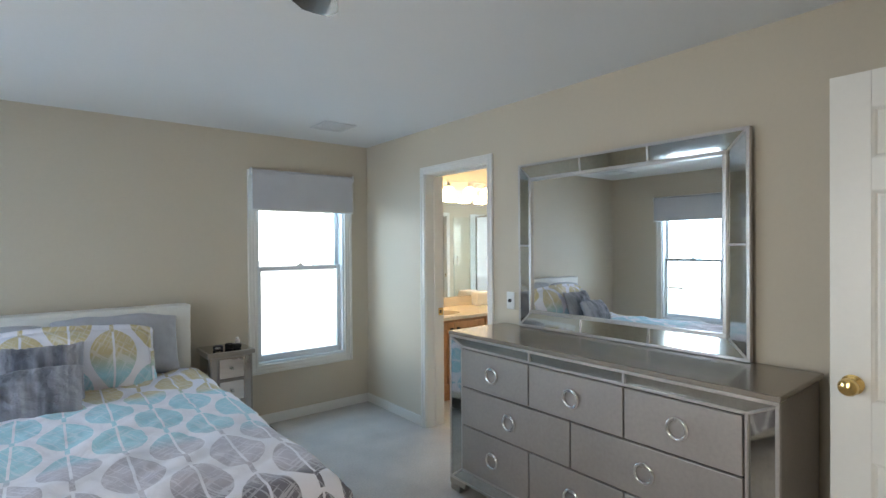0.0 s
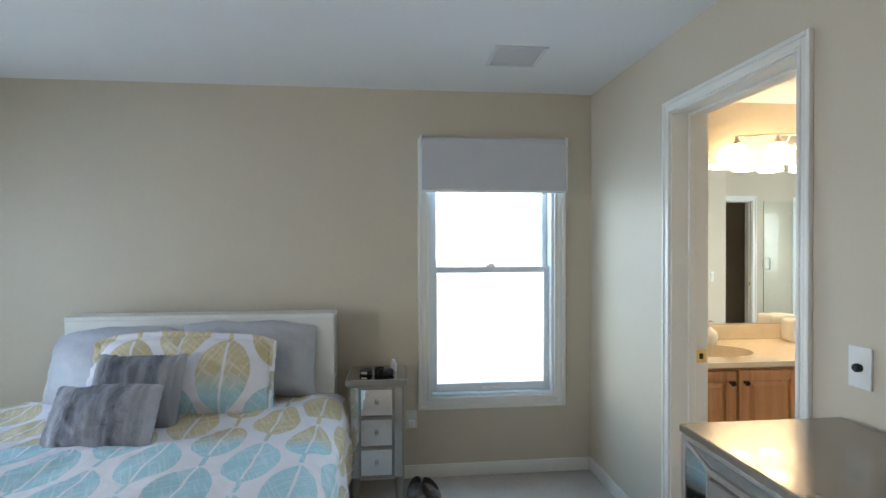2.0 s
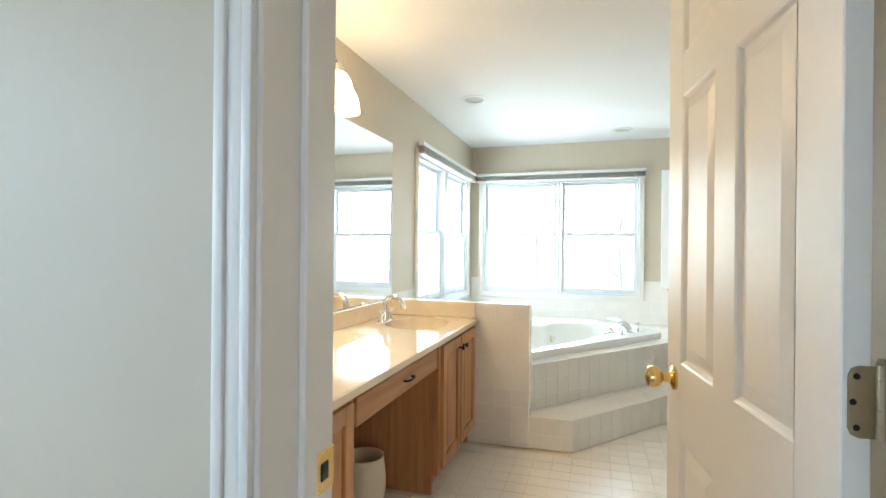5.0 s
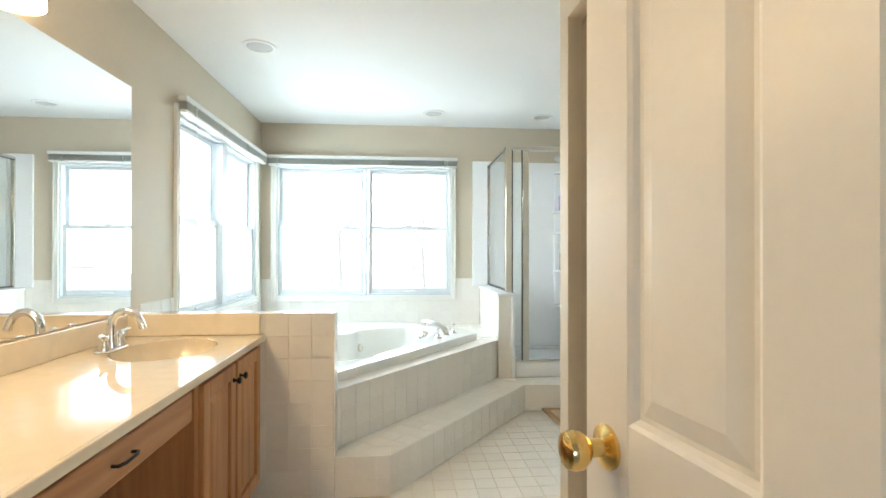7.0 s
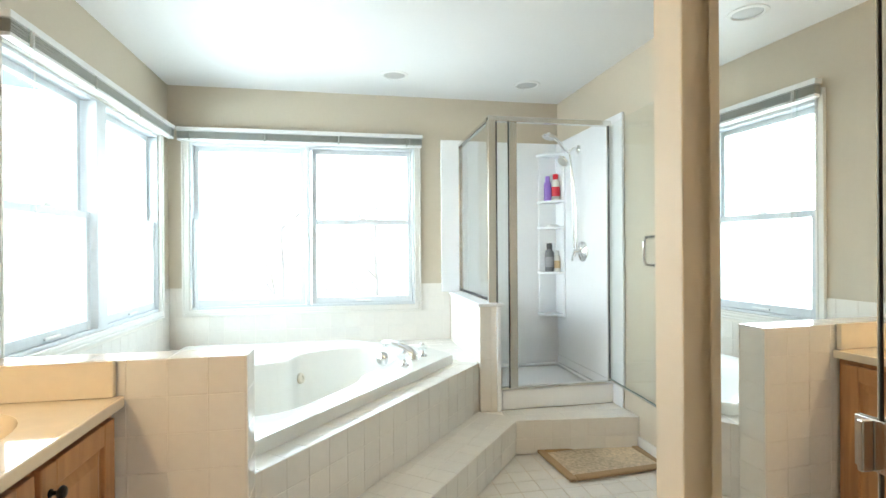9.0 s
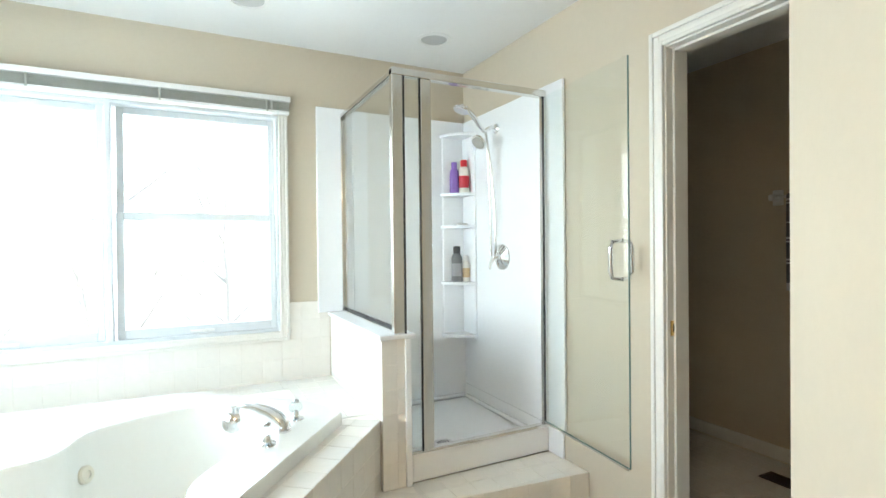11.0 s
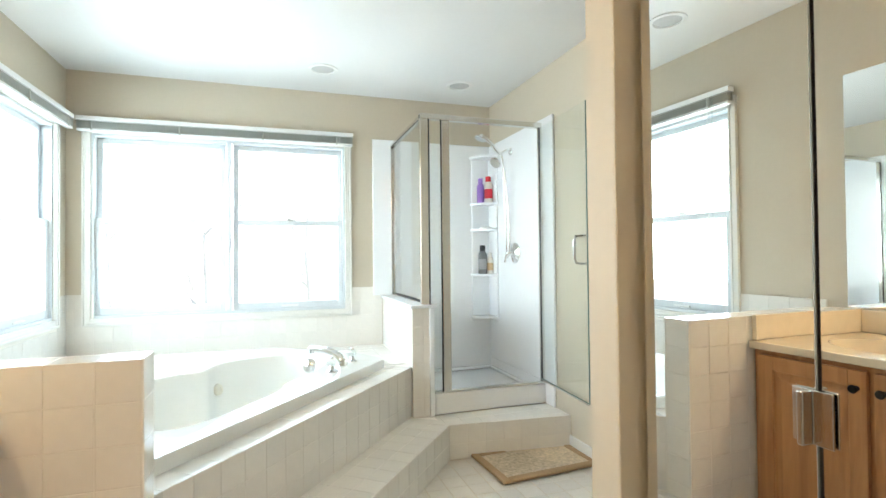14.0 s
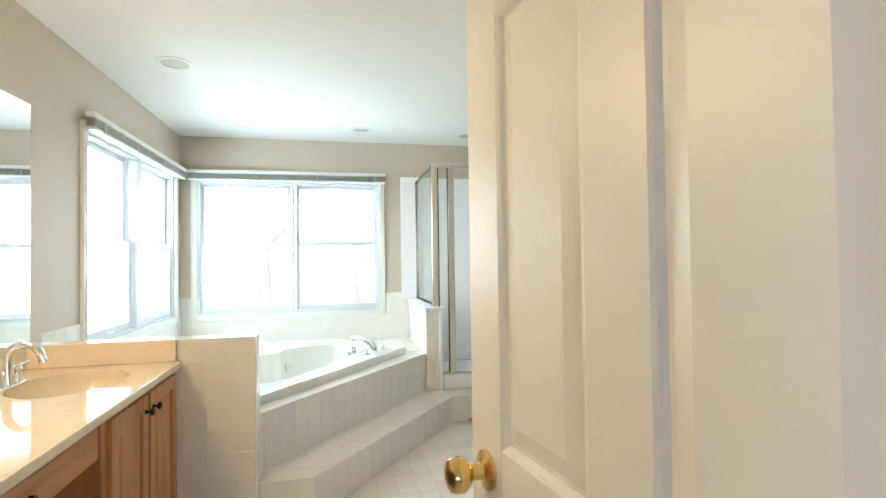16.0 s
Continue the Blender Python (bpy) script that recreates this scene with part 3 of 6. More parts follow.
def fill_with_holes(bm, outer, holes, z):
    """A flat face with holes, triangulated; returns the rings of vertices."""
    rings, edges = [], []
    for loop in (outer, *holes):
        vs = [bm.verts.new((x, y, z)) for x, y in loop]
        rings.append(vs)
        edges += [bm.edges.new((vs[k], vs[(k + 1) % len(vs)])) for k in range(len(vs))]
    made = bmesh.ops.triangle_fill(bm, use_beauty=True, use_dissolve=False, edges=edges)
    fs = [g for g in made["geom"] if isinstance(g, bmesh.types.BMFace)]
    for f in fs:
        if f.normal.z < 0:
            f.normal_flip()
    return rings


def ellipse(cx, cy, a, b, n=40):
    return [(cx + a * math.cos(2 * math.pi * k / n), cy + b * math.sin(2 * math.pi * k / n)) for k in range(n)]


def skirt(bm, ring, target):
    """Joins a ring to another loop of points of the same count; returns the new ring."""
    nxt = [bm.verts.new(p) for p in target]
    for k in range(len(ring)):
        j = (k + 1) % len(ring)
        bm.faces.new((ring[k], ring[j], nxt[j], nxt[k]))
    return nxt


counter = thing("vanity_counter", "glossy cream cultured marble vanity top with two integral basins", "countertop")
bm = bmesh.new()
sinks = [(4.86, 3.94), (3.12, 3.94)]
rings = fill_with_holes(bm, [(2.653, 3.645), (5.200, 3.645), (5.200, 4.276), (2.653, 4.276)], [ellipse(x, y, 0.245, 0.185) for x, y in sinks], 0.82)
skirt(bm, rings[0], [(v.co.x, v.co.y, 0.79) for v in rings[0]])
bmesh.ops.recalc_face_normals(bm, faces=bm.faces[:])
part("top", bm, MARBLE, counter)
part("front_lip", boxed((2.653, 3.633, 0.7885), (5.200, 3.6465, 0.8203), 0.004, 3), MARBLE, counter)
for x, y in sinks:
    b = bmesh.new()
    ring = [b.verts.new((px, py, 0.82)) for px, py in ellipse(x, y, 0.245, 0.185)]
    for k in range(1, 11):
        f = k / 10
        sc = math.cos(f * math.pi / 2 * 0.9) ** 0.75
        ring = skirt(b, ring, [(px, py, 0.82 - 0.012 * (f > 0) - 0.125 * math.sin(f * math.pi / 2)) for px, py in ellipse(x, y, 0.240 * sc, 0.181 * sc)])
    b.faces.new(ring)
    bmesh.ops.recalc_face_normals(b, faces=b.faces[:])
    for f in b.faces:
        f.normal_flip()
    basin = part("basin", b, MARBLE, counter, smooth=True)
    part("drain", lathe(bmesh.new(), [(0.022, 0.686), (0.022, 0.691), (0.016, 0.693)], Matrix.Translation((x, y, 0)), 20), CHROME, basin, smooth=True)
part("backsplash", boxed((2.653, 4.254, 0.821), (5.179, 4.277, 0.922), 0.004), MARBLE, counter)
part("side_splash", boxed((5.180, 3.655, 0.821), (5.202, 4.277, 0.925), 0.004), MARBLE, counter)


def raised_panel(bm, x0, x1, z0, z1, y, t=0.019, frame_w=0.058):
    """Frame-and-panel front facing -y with its back on the plane y."""
    yf = y - t
    box(bm, (x0, yf, z0), (x0 + frame_w, y, z1), 0.003, 2)
    box(bm, (x1 - frame_w, yf, z0), (x1, y, z1), 0.003, 2)
    box(bm, (x0 + frame_w, yf, z0), (x1 - frame_w, y, z0 + frame_w), 0.003, 2)
    box(bm, (x0 + frame_w, yf, z1 - frame_w), (x1 - frame_w, y, z1), 0.003, 2)
    a, b, s, u = x0 + frame_w, x1 - frame_w, z0 + frame_w, z1 - frame_w
    ring = []
    for off, yy in ((0.0, yf + 0.012), (0.008, yf + 0.012), (0.034, yf + 0.003)):
        ring.append([bm.verts.new(p) for p in ((a + off, yy, s + off), (b - off, yy, s + off), (b - off, yy, u - off), (a + off, yy, u - off))])
    fs = []
    for r0, r1 in zip(ring, ring[1:]):
        for k in range(4):
            fs.append(bm.faces.new((r0[k], r0[(k + 1) % 4], r1[(k + 1) % 4], r1[k])))
    fs.append(bm.faces.new(ring[-1]))
    return bm


KNOB = [(0.0095, 0.0), (0.0095, 0.003), (0.005, 0.006), (0.005, 0.014), (0.013, 0.019), (0.0155, 0.024), (0.012, 0.030), (0.004, 0.032)]


def vanity_cabinet(x0, x1, doors, label):
    th = thing("vanity_cabinet", label, "cabinet", group="vanity cabinets")
    part("side_panel", boxed((x0, 3.6998, 0.0), (x0 + 0.018, 4.275, 0.789)), WOOD, th)
    part("side_panel", boxed((x1 - 0.018, 3.6998, 0.0), (x1, 4.275, 0.789)), WOOD, th)
    part("bottom_panel", boxed((x0 + 0.018, 3.70, 0.10), (x1 - 0.018, 4.275, 0.118)), WOOD, th)
    ff = bmesh.new()
    box(ff, (x0, 3.667, 0.10), (x0 + 0.04, 3.6995, 0.789), 0.001, 1)
    box(ff, (x1 - 0.04, 3.667, 0.10), (x1, 3.6995, 0.789), 0.001, 1)
    box(ff, (x0 + 0.04, 3.667, 0.735), (x1 - 0.04, 3.6995, 0.789), 0.001, 1)
    box(ff, (x0 + 0.04, 3.667, 0.10), (x1 - 0.04, 3.6995, 0.145), 0.001, 1)
    mid = (doors[0][1] + doors[1][0]) / 2
    box(ff, (mid - 0.02, 3.667, 0.145), (mid + 0.02, 3.6995, 0.735), 0.001, 1)
    part("face_frame", ff, WOOD, th)
    part("toe_kick", boxed((x0 + 0.018, 3.735, 0.0), (x1 - 0.018, 3.75, 0.0995)), WOOD_H, th)
    for (a, b), kx in zip(doors, (doors[0][1] - 0.03, doors[1][0] + 0.03)):
        d = part("door", raised_panel(bmesh.new(), a, b, 0.125, 0.768, 3.6665), WOOD, th)
        part("knob", lathe(bmesh.new(), KNOB, Matrix.Translation((kx, 3.6475, 0.705)) @ pose(0, 0, 0, 90), 18), DARK, d, "dark bronze cabinet knob", smooth=True)
    return th


vanity_cabinet(4.435, 5.198, [(4.470, 4.806), (4.828, 5.172)], "honey-stained wooden vanity cabinet with two raised-panel doors")
vanity_cabinet(2.654, 3.492, [(2.700, 3.075), (3.098, 3.462)], "honey-stained wooden vanity cabinet with two raised-panel doors")
kd = thing("kneehole_cabinet", "honey-stained wooden apron cabinet with one drawer over the vanity kneehole", "cabinet", group="vanity cabinets")
part("apron", boxed((3.493, 3.690, 0.664), (4.434, 3.708, 0.789)), WOOD_H, kd)
d = part("drawer", boxed((3.520, 3.6685, 0.660), (4.425, 3.6895, 0.762), 0.007, 3), WOOD_H, kd)
pull = bmesh.new()
sweep(pull, [(3.955, 3.669, 0.712), (3.955, 3.652, 0.712), (3.975, 3.645, 0.712), (4.025, 3.645, 0.712), (4.045, 3.652, 0.712), (4.045, 3.669, 0.712)], 0.0045, 10)
part("pull", pull, DARK, d, "dark bronze bar pull", smooth=True)
part("drawer_box", boxed((3.55, 3.71, 0.675), (4.39, 4.15, 0.75)), WOOD, kd)
baseboard("baseboard_kneehole", ((3.493, 4.265), (4.434, 4.28)))

mirror_v = thing("vanity_mirror", "large frameless wall mirror above the vanity", "mirror")
part("glass", boxed((2.70, 4.2735, 0.926), (5.243, 4.2790, 2.015), 0.001, 1), MIRROR, mirror_v)
for xx in (3.2, 4.0, 4.8):
    part("clip", boxed((xx - 0.012, 4.268, 0.920), (xx + 0.012, 4.2795, 0.936), 0.002), CHROME, mirror_v)

# vanity light
vl = thing("vanity_light", "brushed nickel bowed vanity light with five glowing white glass shades", "wall light")
NICKEL = material("brushed_nickel", (0.62, 0.60, 0.56), 0.28, 1.0, amount=0.05)
GLOW = glow_material("lit_shade_glass", (1.0, 0.74, 0.44), 4.0)
b = bmesh.new()
lathe(b, [(0.066, 0.0), (0.066, 0.012), (0.05, 0.02)], Matrix.Translation((3.93, 4.28, 2.175)) @ pose(0, 0, 0, 90) @ Matrix.Diagonal((1.45, 0.85, 1, 1)), 28)
part("backplate", b, NICKEL, vl, smooth=True)
b = bmesh.new()
sweep(b, [(3.935 + 0.47 * f, 4.085 + 0.117 * f * f, 2.186) for f in [k / 10 for k in range(-10, 11)]], 0.0075, 10)
part("bow_bar", b, NICKEL, vl, smooth=True)
for sgn in (-1, 1):
    b = sweep(bmesh.new(), [(3.93 + sgn * 0.03, 4.262, 2.18), (3.93 + sgn * 0.07, 4.20, 2.20), (3.93 + sgn * 0.13, 4.11, 2.185)], 0.006, 10)
    part("arm", b, NICKEL, vl, smooth=True)
for f in (-1, -0.5, 0, 0.5, 1):
    x, y = 3.935 + 0.455 * f, 4.085 + 0.11 * f * f
    cup = part("socket_cup", lathe(bmesh.new(), [(0.010, 2.185), (0.016, 2.165), (0.026, 2.145), (0.027, 2.125)], Matrix.Translation((x, y, 0)), 20), NICKEL, vl, smooth=True)
    part("glass_shade", lathe(bmesh.new(), [(0.026, 2.136), (0.046, 2.125), (0.064, 2.098), (0.075, 2.060), (0.080, 2.022), (0.081, 2.004), (0.078, 2.000), (0.074, 2.003)], Matrix.Translation((x, y, 0)), 28), GLOW, vl, "glowing white glass bell shade", smooth=True)
    bulb = lamp("vanity_bulb", "AREA", 0.68, look((x, y, 1.996), (x, y - 0.001, 1.0)), (1.0, 0.72, 0.42), (0.10, 0.10))
    bulb.data.shape = "DISK"


def basin_faucet(x, y, z):
    th = thing("basin_faucet", "chrome centerset basin faucet with a high arc spout", "faucet", Matrix.Translation((x, y, z)))
    b = bmesh.new()
    box(b, (-0.082, -0.026, 0.0), (0.082, 0.026, 0.014), 0.012, 4)
    part("deck_plate", b, CHROME, th, smooth=True)
    arc = [(0, 0.0, 0.012), (0, 0.004, 0.06)] + [(0, -0.052 + 0.056 * math.cos(a), 0.105 + 0.056 * math.sin(a)) for a in [math.pi * k / 10 for k in range(0, 10)]] + [(0, -0.112, 0.105), (0, -0.116, 0.088)]
    part("spout", sweep(bmesh.new(), arc, 0.012, 16, [0.022, 0.020] + [0.0175 - 0.0003 * k for k in range(10)] + [0.0145, 0.015]), CHROME, th, smooth=True)
    for sgn in (-1, 1):
        hd = part("handle", lathe(bmesh.new(), [(0.022, 0.012), (0.021, 0.03), (0.014, 0.048), (0.017, 0.06), (0.012, 0.07)], Matrix.Translation((sgn * 0.055, 0, 0)), 20), CHROME, th, smooth=True)
        part("lever", sweep(bmesh.new(), [(sgn * 0.055, 0, 0.064), (sgn * 0.085, -0.006, 0.074), (sgn * 0.108, -0.012, 0.076)], 0.006, 10, [0.0105, 0.0085, 0.0065]), CHROME, hd, smooth=True)
    return th


basin_faucet(4.828, 4.135, 0.82)

PAPER = material("white_paper_wrap", (0.88, 0.87, 0.85), 0.6, amount=0.04, bump=0.1, bump_scale=60)
tb = thing("tissue_box", "puffy white wrapped tissue box on the vanity top", "tissue box", pose(3.93, 4.15, 0.821, 0, 0, -12))
b = bmesh.new()
box(b, (-0.118, -0.064, 0.0), (0.118, 0.064, 0.150), 0.022, 4)
bmesh.ops.subdivide_edges(b, edges=[e for e in b.edges if e.calc_length() > 0.05], cuts=14, use_grid_fill=True)
for v in b.verts:
    v.co += Vector((0.0, 0.0022 * math.sin(v.co.x * 260) * (0.4 + v.co.z * 4), 0.003 * math.sin(v.co.x * 55) * (v.co.z > 0.1)))
part("wrap", b, PAPER, tb, smooth=True)
sd = thing("soap_dispenser", "round cream ceramic soap dispenser with a silver pump", "soap dispenser", Matrix.Translation((3.235, 4.12, 0.821)))
part("bottle", lathe(bmesh.new(), [(0.03, 0.0), (0.046, 0.02), (0.052, 0.05), (0.044, 0.082), (0.022, 0.10), (0.016, 0.108)], None, 24), PAPER, sd, smooth=True)
part("pump", sweep(bmesh.new(), [(0, 0, 0.105), (0, 0, 0.145), (0, -0.012, 0.152), (0, -0.04, 0.149)], 0.006, 10), CHROME, sd, smooth=True)
CREAM = material("cream_enamel", (0.72, 0.64, 0.50), 0.35, amount=0.04)
wb = thing("waste_bin", "rounded cream waste bin under the vanity", "waste bin", Matrix.Translation((4.20, 3.97, 0.0)) @ Matrix.Diagonal((0.90, 0.90, 0.90, 1)))
b = bmesh.new()
lathe(b, [(0.088, 0.0), (0.098, 0.01), (0.118, 0.11), (0.120, 0.18), (0.108, 0.28), (0.108, 0.295), (0.102, 0.295), (0.103, 0.275), (0.113, 0.18), (0.090, 0.012), (0.0, 0.012)], None, 32, close=False)
part("pail", b, CREAM, wb, smooth=True)
RED = material("red_enamel", (0.42, 0.025, 0.02), 0.3, amount=0.05)
fe = thing("fire_extinguisher", "small red fire extinguisher standing behind the bin", "fire extinguisher", Matrix.Translation((4.305, 4.19, 0.0)) @ Matrix.Diagonal((1, 1, 1.12, 1)))
part("cylinder", lathe(bmesh.new(), [(0.045, 0.0), (0.047, 0.01), (0.047, 0.27), (0.04, 0.30), (0.02, 0.325), (0.018, 0.34)], None, 24), RED, fe, smooth=True)
part("label_band", lathe(bmesh.new(), [(0.0476, 0.16), (0.0476, 0.22)], None, 24, close=False), PAPER, fe)
b = bmesh.new()
box(b, (-0.02, -0.018, 0.34), (0.02, 0.018, 0.375), 0.006)
box(b, (-0.012, -0.085, 0.385), (0.012, 0.02, 0.40), 0.004)
box(b, (-0.010, -0.075, 0.355), (0.010, -0.015, 0.367), 0.004)
part("valve", b, BLACK, fe)
part("hose", sweep(bmesh.new(), [(0.02, 0, 0.36), (0.06, 0.0, 0.33), (0.062, 0.0, 0.22), (0.056, 0, 0.12)], 0.008, 10), BLACK, fe, smooth=True)

# ---- bathroom: half wall, tub deck, steps ----
hw = thing("half_wall", "waist-high tiled half wall between vanity and tub", "half wall", kind="structure")
part("core", boxed((5.207, 3.303, 0.0), (5.327, 4.279, 0.918)), GROUT, hw)
part("bullnose", boxed((5.2040, 3.2998, 0.203), (5.2130, 3.3088, 0.9206), 0.0035, 3), TILE, hw, smooth=True)


def soften(loop, r=0.035):
    """Rounds the corners of an outline."""
    out = []
    for k, p in enumerate(loop):
        p, a, c = Vector(p), Vector(loop[k - 1]), Vector(loop[(k + 1) % len(loop)])
        ia, ic = p + (a - p).normalized() * r, p + (c - p).normalized() * r
        out += [tuple(ia * (1 - f) ** 2 + p * 2 * f * (1 - f) + ic * f * f) for f in (0, 0.33, 0.67, 1)]
    return out


DECK_L, DECK_R = (5.33, 3.306), (6.70, 2.185)
tub_rim = [(5.43, 3.365), (6.745, 2.345), (6.98, 2.46), (7.40, 2.96), (7.42, 4.12), (5.50, 4.12)]
dk = thing("tub_deck", "white tiled tub surround with a diagonal front", "tub deck", kind="structure")
b = bmesh.new()
outer = [DECK_L, DECK_R, (6.703, 2.158), (7.578, 2.158), (7.578, 4.278), (5.33, 4.278)]
rings = fill_with_holes(b, outer, [[(x + (6.4 - x) * 0.03, y + (3.4 - y) * 0.03) for x, y in soften(tub_rim)]], 0.506)
skirt(b, rings[0], [(v.co.x, v.co.y, 0.0) for v in rings[0]])
bmesh.ops.recalc_face_normals(b, faces=b.faces[:])
part("core", b, GROUT, dk)
STEP = [(5.225, 3.302), (5.225, 3.03), (6.478, 2.020), (6.395, 1.262), (6.676, 1.262), (6.676, 2.052), (6.698, 2.19), (5.332, 3.308)]
stp = thing("tiled_step", "low white tiled step along the tub and shower", "step", kind="structure")
part("core", prism(bmesh.new(), STEP, 0.0, 0.201), GROUT, stp)
shw = thing("shower_half_wall", "tiled half wall between tub and shower", "half wall", kind="structure")
part("core", boxed((6.668, 2.056, 0.0), (7.578, 2.186, 0.866)), GROUT, shw)
part("cap", boxed((6.650, 2.030, 0.867), (7.575, 2.202, 0.887), 0.005), SURROUND, shw)
part("corner_strip", boxed((6.652, 2.052, 0.202), (6.6675, 2.080, 0.866), 0.004), SURROUND, shw)


def chaikin(loop, rounds=2):
    for _ in range(rounds):
        out = []
        for k in range(len(loop)):
            (ax, ay), (bx, by) = loop[k], loop[(k + 1) % len(loop)]
            out += [(0.78 * ax + 0.22 * bx, 0.78 * ay + 0.22 * by), (0.22 * ax + 0.78 * bx, 0.22 * ay + 0.78 * by)]
        loop = out
    return loop


TU, TV, TO = Vector((0.792, -0.610)), Vector((0.610, 0.792)), Vector((5.43, 3.365))


def tub_point(u, v):
    p = TO + u * TU + v * TV
    return (p.x, p.y)


tub = thing("bathtub", "glossy white drop-in whirlpool bathtub", "bathtub")
basin = [(0.20, 0.36), (0.28, 0.125), (0.84, 0.125), (0.96, 0.20), (1.22, 0.20), (1.50, 0.285), (1.67, 0.43), (1.67, 0.66), (1.52, 0.80), (1.27, 0.905), (1.05, 0.80), (0.90, 0.92), (0.36, 0.95), (0.20, 0.74)]
loop0 = chaikin([tub_point(u, v) for u, v in basin], 2)
cx, cy = (sum(p[i] for p in loop0) / len(loop0) for i in (0, 1))
b = bmesh.new()
rings = fill_with_holes(b, soften(tub_rim), [loop0], 0.560)
ring = skirt(b, rings[0], [(v.co.x + (v.co.x - cx) * 0.008, v.co.y + (v.co.y - cy) * 0.008, 0.552) for v in rings[0]])
skirt(b, ring, [(v.co.x, v.co.y, 0.508) for v in ring])
ring = rings[1]
for sc, z in ((0.988, 0.556), (0.978, 0.545), (0.96, 0.50), (0.92, 0.36), (0.87, 0.22), (0.80, 0.155), (0.68, 0.135), (0.3, 0.13)):
    ring = skirt(b, ring, [(cx + (x - cx) * sc, cy + (y - cy) * sc, z) for x, y in loop0])
b.faces.new(ring)
bmesh.ops.recalc_face_normals(b, faces=b.faces[:])
part("shell", b, ACRYLIC, tub, smooth=True)
JET = material("jet_plastic", (0.70, 0.66, 0.55), 0.3, amount=0.03)


def basin_wall(u, v, z, name, prof, mat, label, nrm):
    x, y = tub_point(u, v)
    n = Vector((TU * nrm[0] + TV * nrm[1]).to_tuple() + (0.25,)).normalized()
    m = Matrix.Translation((x, y, z)) @ n.to_track_quat("Z", "Y").to_matrix().to_4x4()
    return part(name, lathe(bmesh.new(), prof, m, 24), mat, tub, label, smooth=True)


JP = [(0.034, -0.03), (0.034, 0.004), (0.028, 0.010), (0.016, 0.010), (0.014, 0.004)]
for u, v, nrm in ((0.55, 0.875, (0, -1)), (1.21, 0.845, (0.1, -1)), (0.40, 0.175, (0.2, 1)), (0.64, 0.170, (0, 1)), (1.10, 0.235, (0, 1))):
    basin_wall(u, v, 0.42, "jet", JP, JET, "cream whirlpool jet", nrm)
basin_wall(1.632, 0.505, 0.492, "overflow_plate", [(0.046, -0.02), (0.046, 0.004), (0.039, 0.010), (0.006, 0.012)], CHROME, "round chrome overflow plate", (-1, -0.3))

tf = thing("tub_filler", "chrome roman tub filler with clear knob handles", "tub faucet", Matrix.Translation((6.625, 2.615, 0.560)) @ pose(0, 0, 0, 0, 0, 58))
part("base", lathe(bmesh.new(), [(0.034, 0.0), (0.034, 0.007), (0.030, 0.012)], None, 24), CHROME, tf, smooth=True)
sp = sweep(bmesh.new(), [(-0.004, 0, 0.008), (0.000, 0, 0.030), (0.018, 0, 0.052), (0.055, 0, 0.074), (0.105, 0, 0.090), (0.155, 0, 0.098), (0.195, 0, 0.098), (0.206, 0, 0.094)], 0.02, 18, [0.027, 0.027, 0.024, 0.020, 0.0165, 0.0145, 0.0135, 0.011])
for v in sp.verts:
    v.co.y *= 1.28
part("spout", sp, CHROME, tf, smooth=True)
part("aerator", lathe(bmesh.new(), [(0.013, 0.066), (0.014, 0.070), (0.014, 0.090)], Matrix.Translation((0.190, 0, 0)), 18), CHROME, tf, smooth=True)
CRYSTAL = glass_material("clear_acrylic_knob", (0.93, 0.95, 0.95), 0.02)
for yy in (-0.135, 0.135):
    hb = part("handle_base", lathe(bmesh.new(), [(0.034, 0.0), (0.033, 0.005), (0.017, 0.012), (0.011, 0.034)], Matrix.Translation((0.0, yy, 0)), 20), CHROME, tf, smooth=True)
    part("crystal_knob", lathe(bmesh.new(), [(0.013, 0.030), (0.026, 0.038), (0.030, 0.050), (0.026, 0.064), (0.013, 0.070)], Matrix.Translation((0.0, yy, 0)), 8), CRYSTAL, hb)
    part("knob_cap", lathe(bmesh.new(), [(0.015, 0.070), (0.015, 0.078), (0.008, 0.082)], Matrix.Translation((0.0, yy, 0)), 14), CHROME, hb, smooth=True)

# ---- shower ----
sh = thing("shower_stall", "white molded shower surround and pan with corner shelves", "shower")
b = bmesh.new()
box(b, (6.676, 1.262, 0.2), (6.735, 2.046, 0.334), 0.012, 3)
part("curb", b, SURROUND, sh, smooth=True)
part("pan", boxed((6.735, 1.262, 0.2), (7.578, 2.046, 0.262)), SURROUND, sh)
part("ledge", boxed((7.515, 1.30, 0.2625), (7.5555, 2.046, 0.288), 0.012, 3), SURROUND, sh, smooth=True)
part("ledge", boxed((6.735, 1.2805, 0.2625), (7.5145, 1.31, 0.288), 0.012, 3), SURROUND, sh, smooth=True)
part("upstand", boxed((6.560, 1.2635, 0.2025), (6.675, 1.276, 0.345), 0.003), SURROUND, sh)
b = bmesh.new()
box(b, (7.556, 1.262, 0.2622), (7.579, 2.045, 2.10), 0.006)
box(b, (7.560, 2.045, 0.888), (7.579, 2.262, 2.105), 0.006)
part("back_panel", b, SURROUND, sh)
part("side_panel", boxed((6.540, 1.2625, 0.3455), (7.556, 1.280, 2.10), 0.006), SURROUND, sh)
part("side_foot", boxed((6.7355, 1.2625, 0.2622), (7.556, 1.280, 0.3455)), SURROUND, sh)
part("inner_panel", boxed((6.735, 2.038, 0.262), (7.556, 2.0465, 0.866)), SURROUND, sh)
CORNER = (7.556, 1.280)


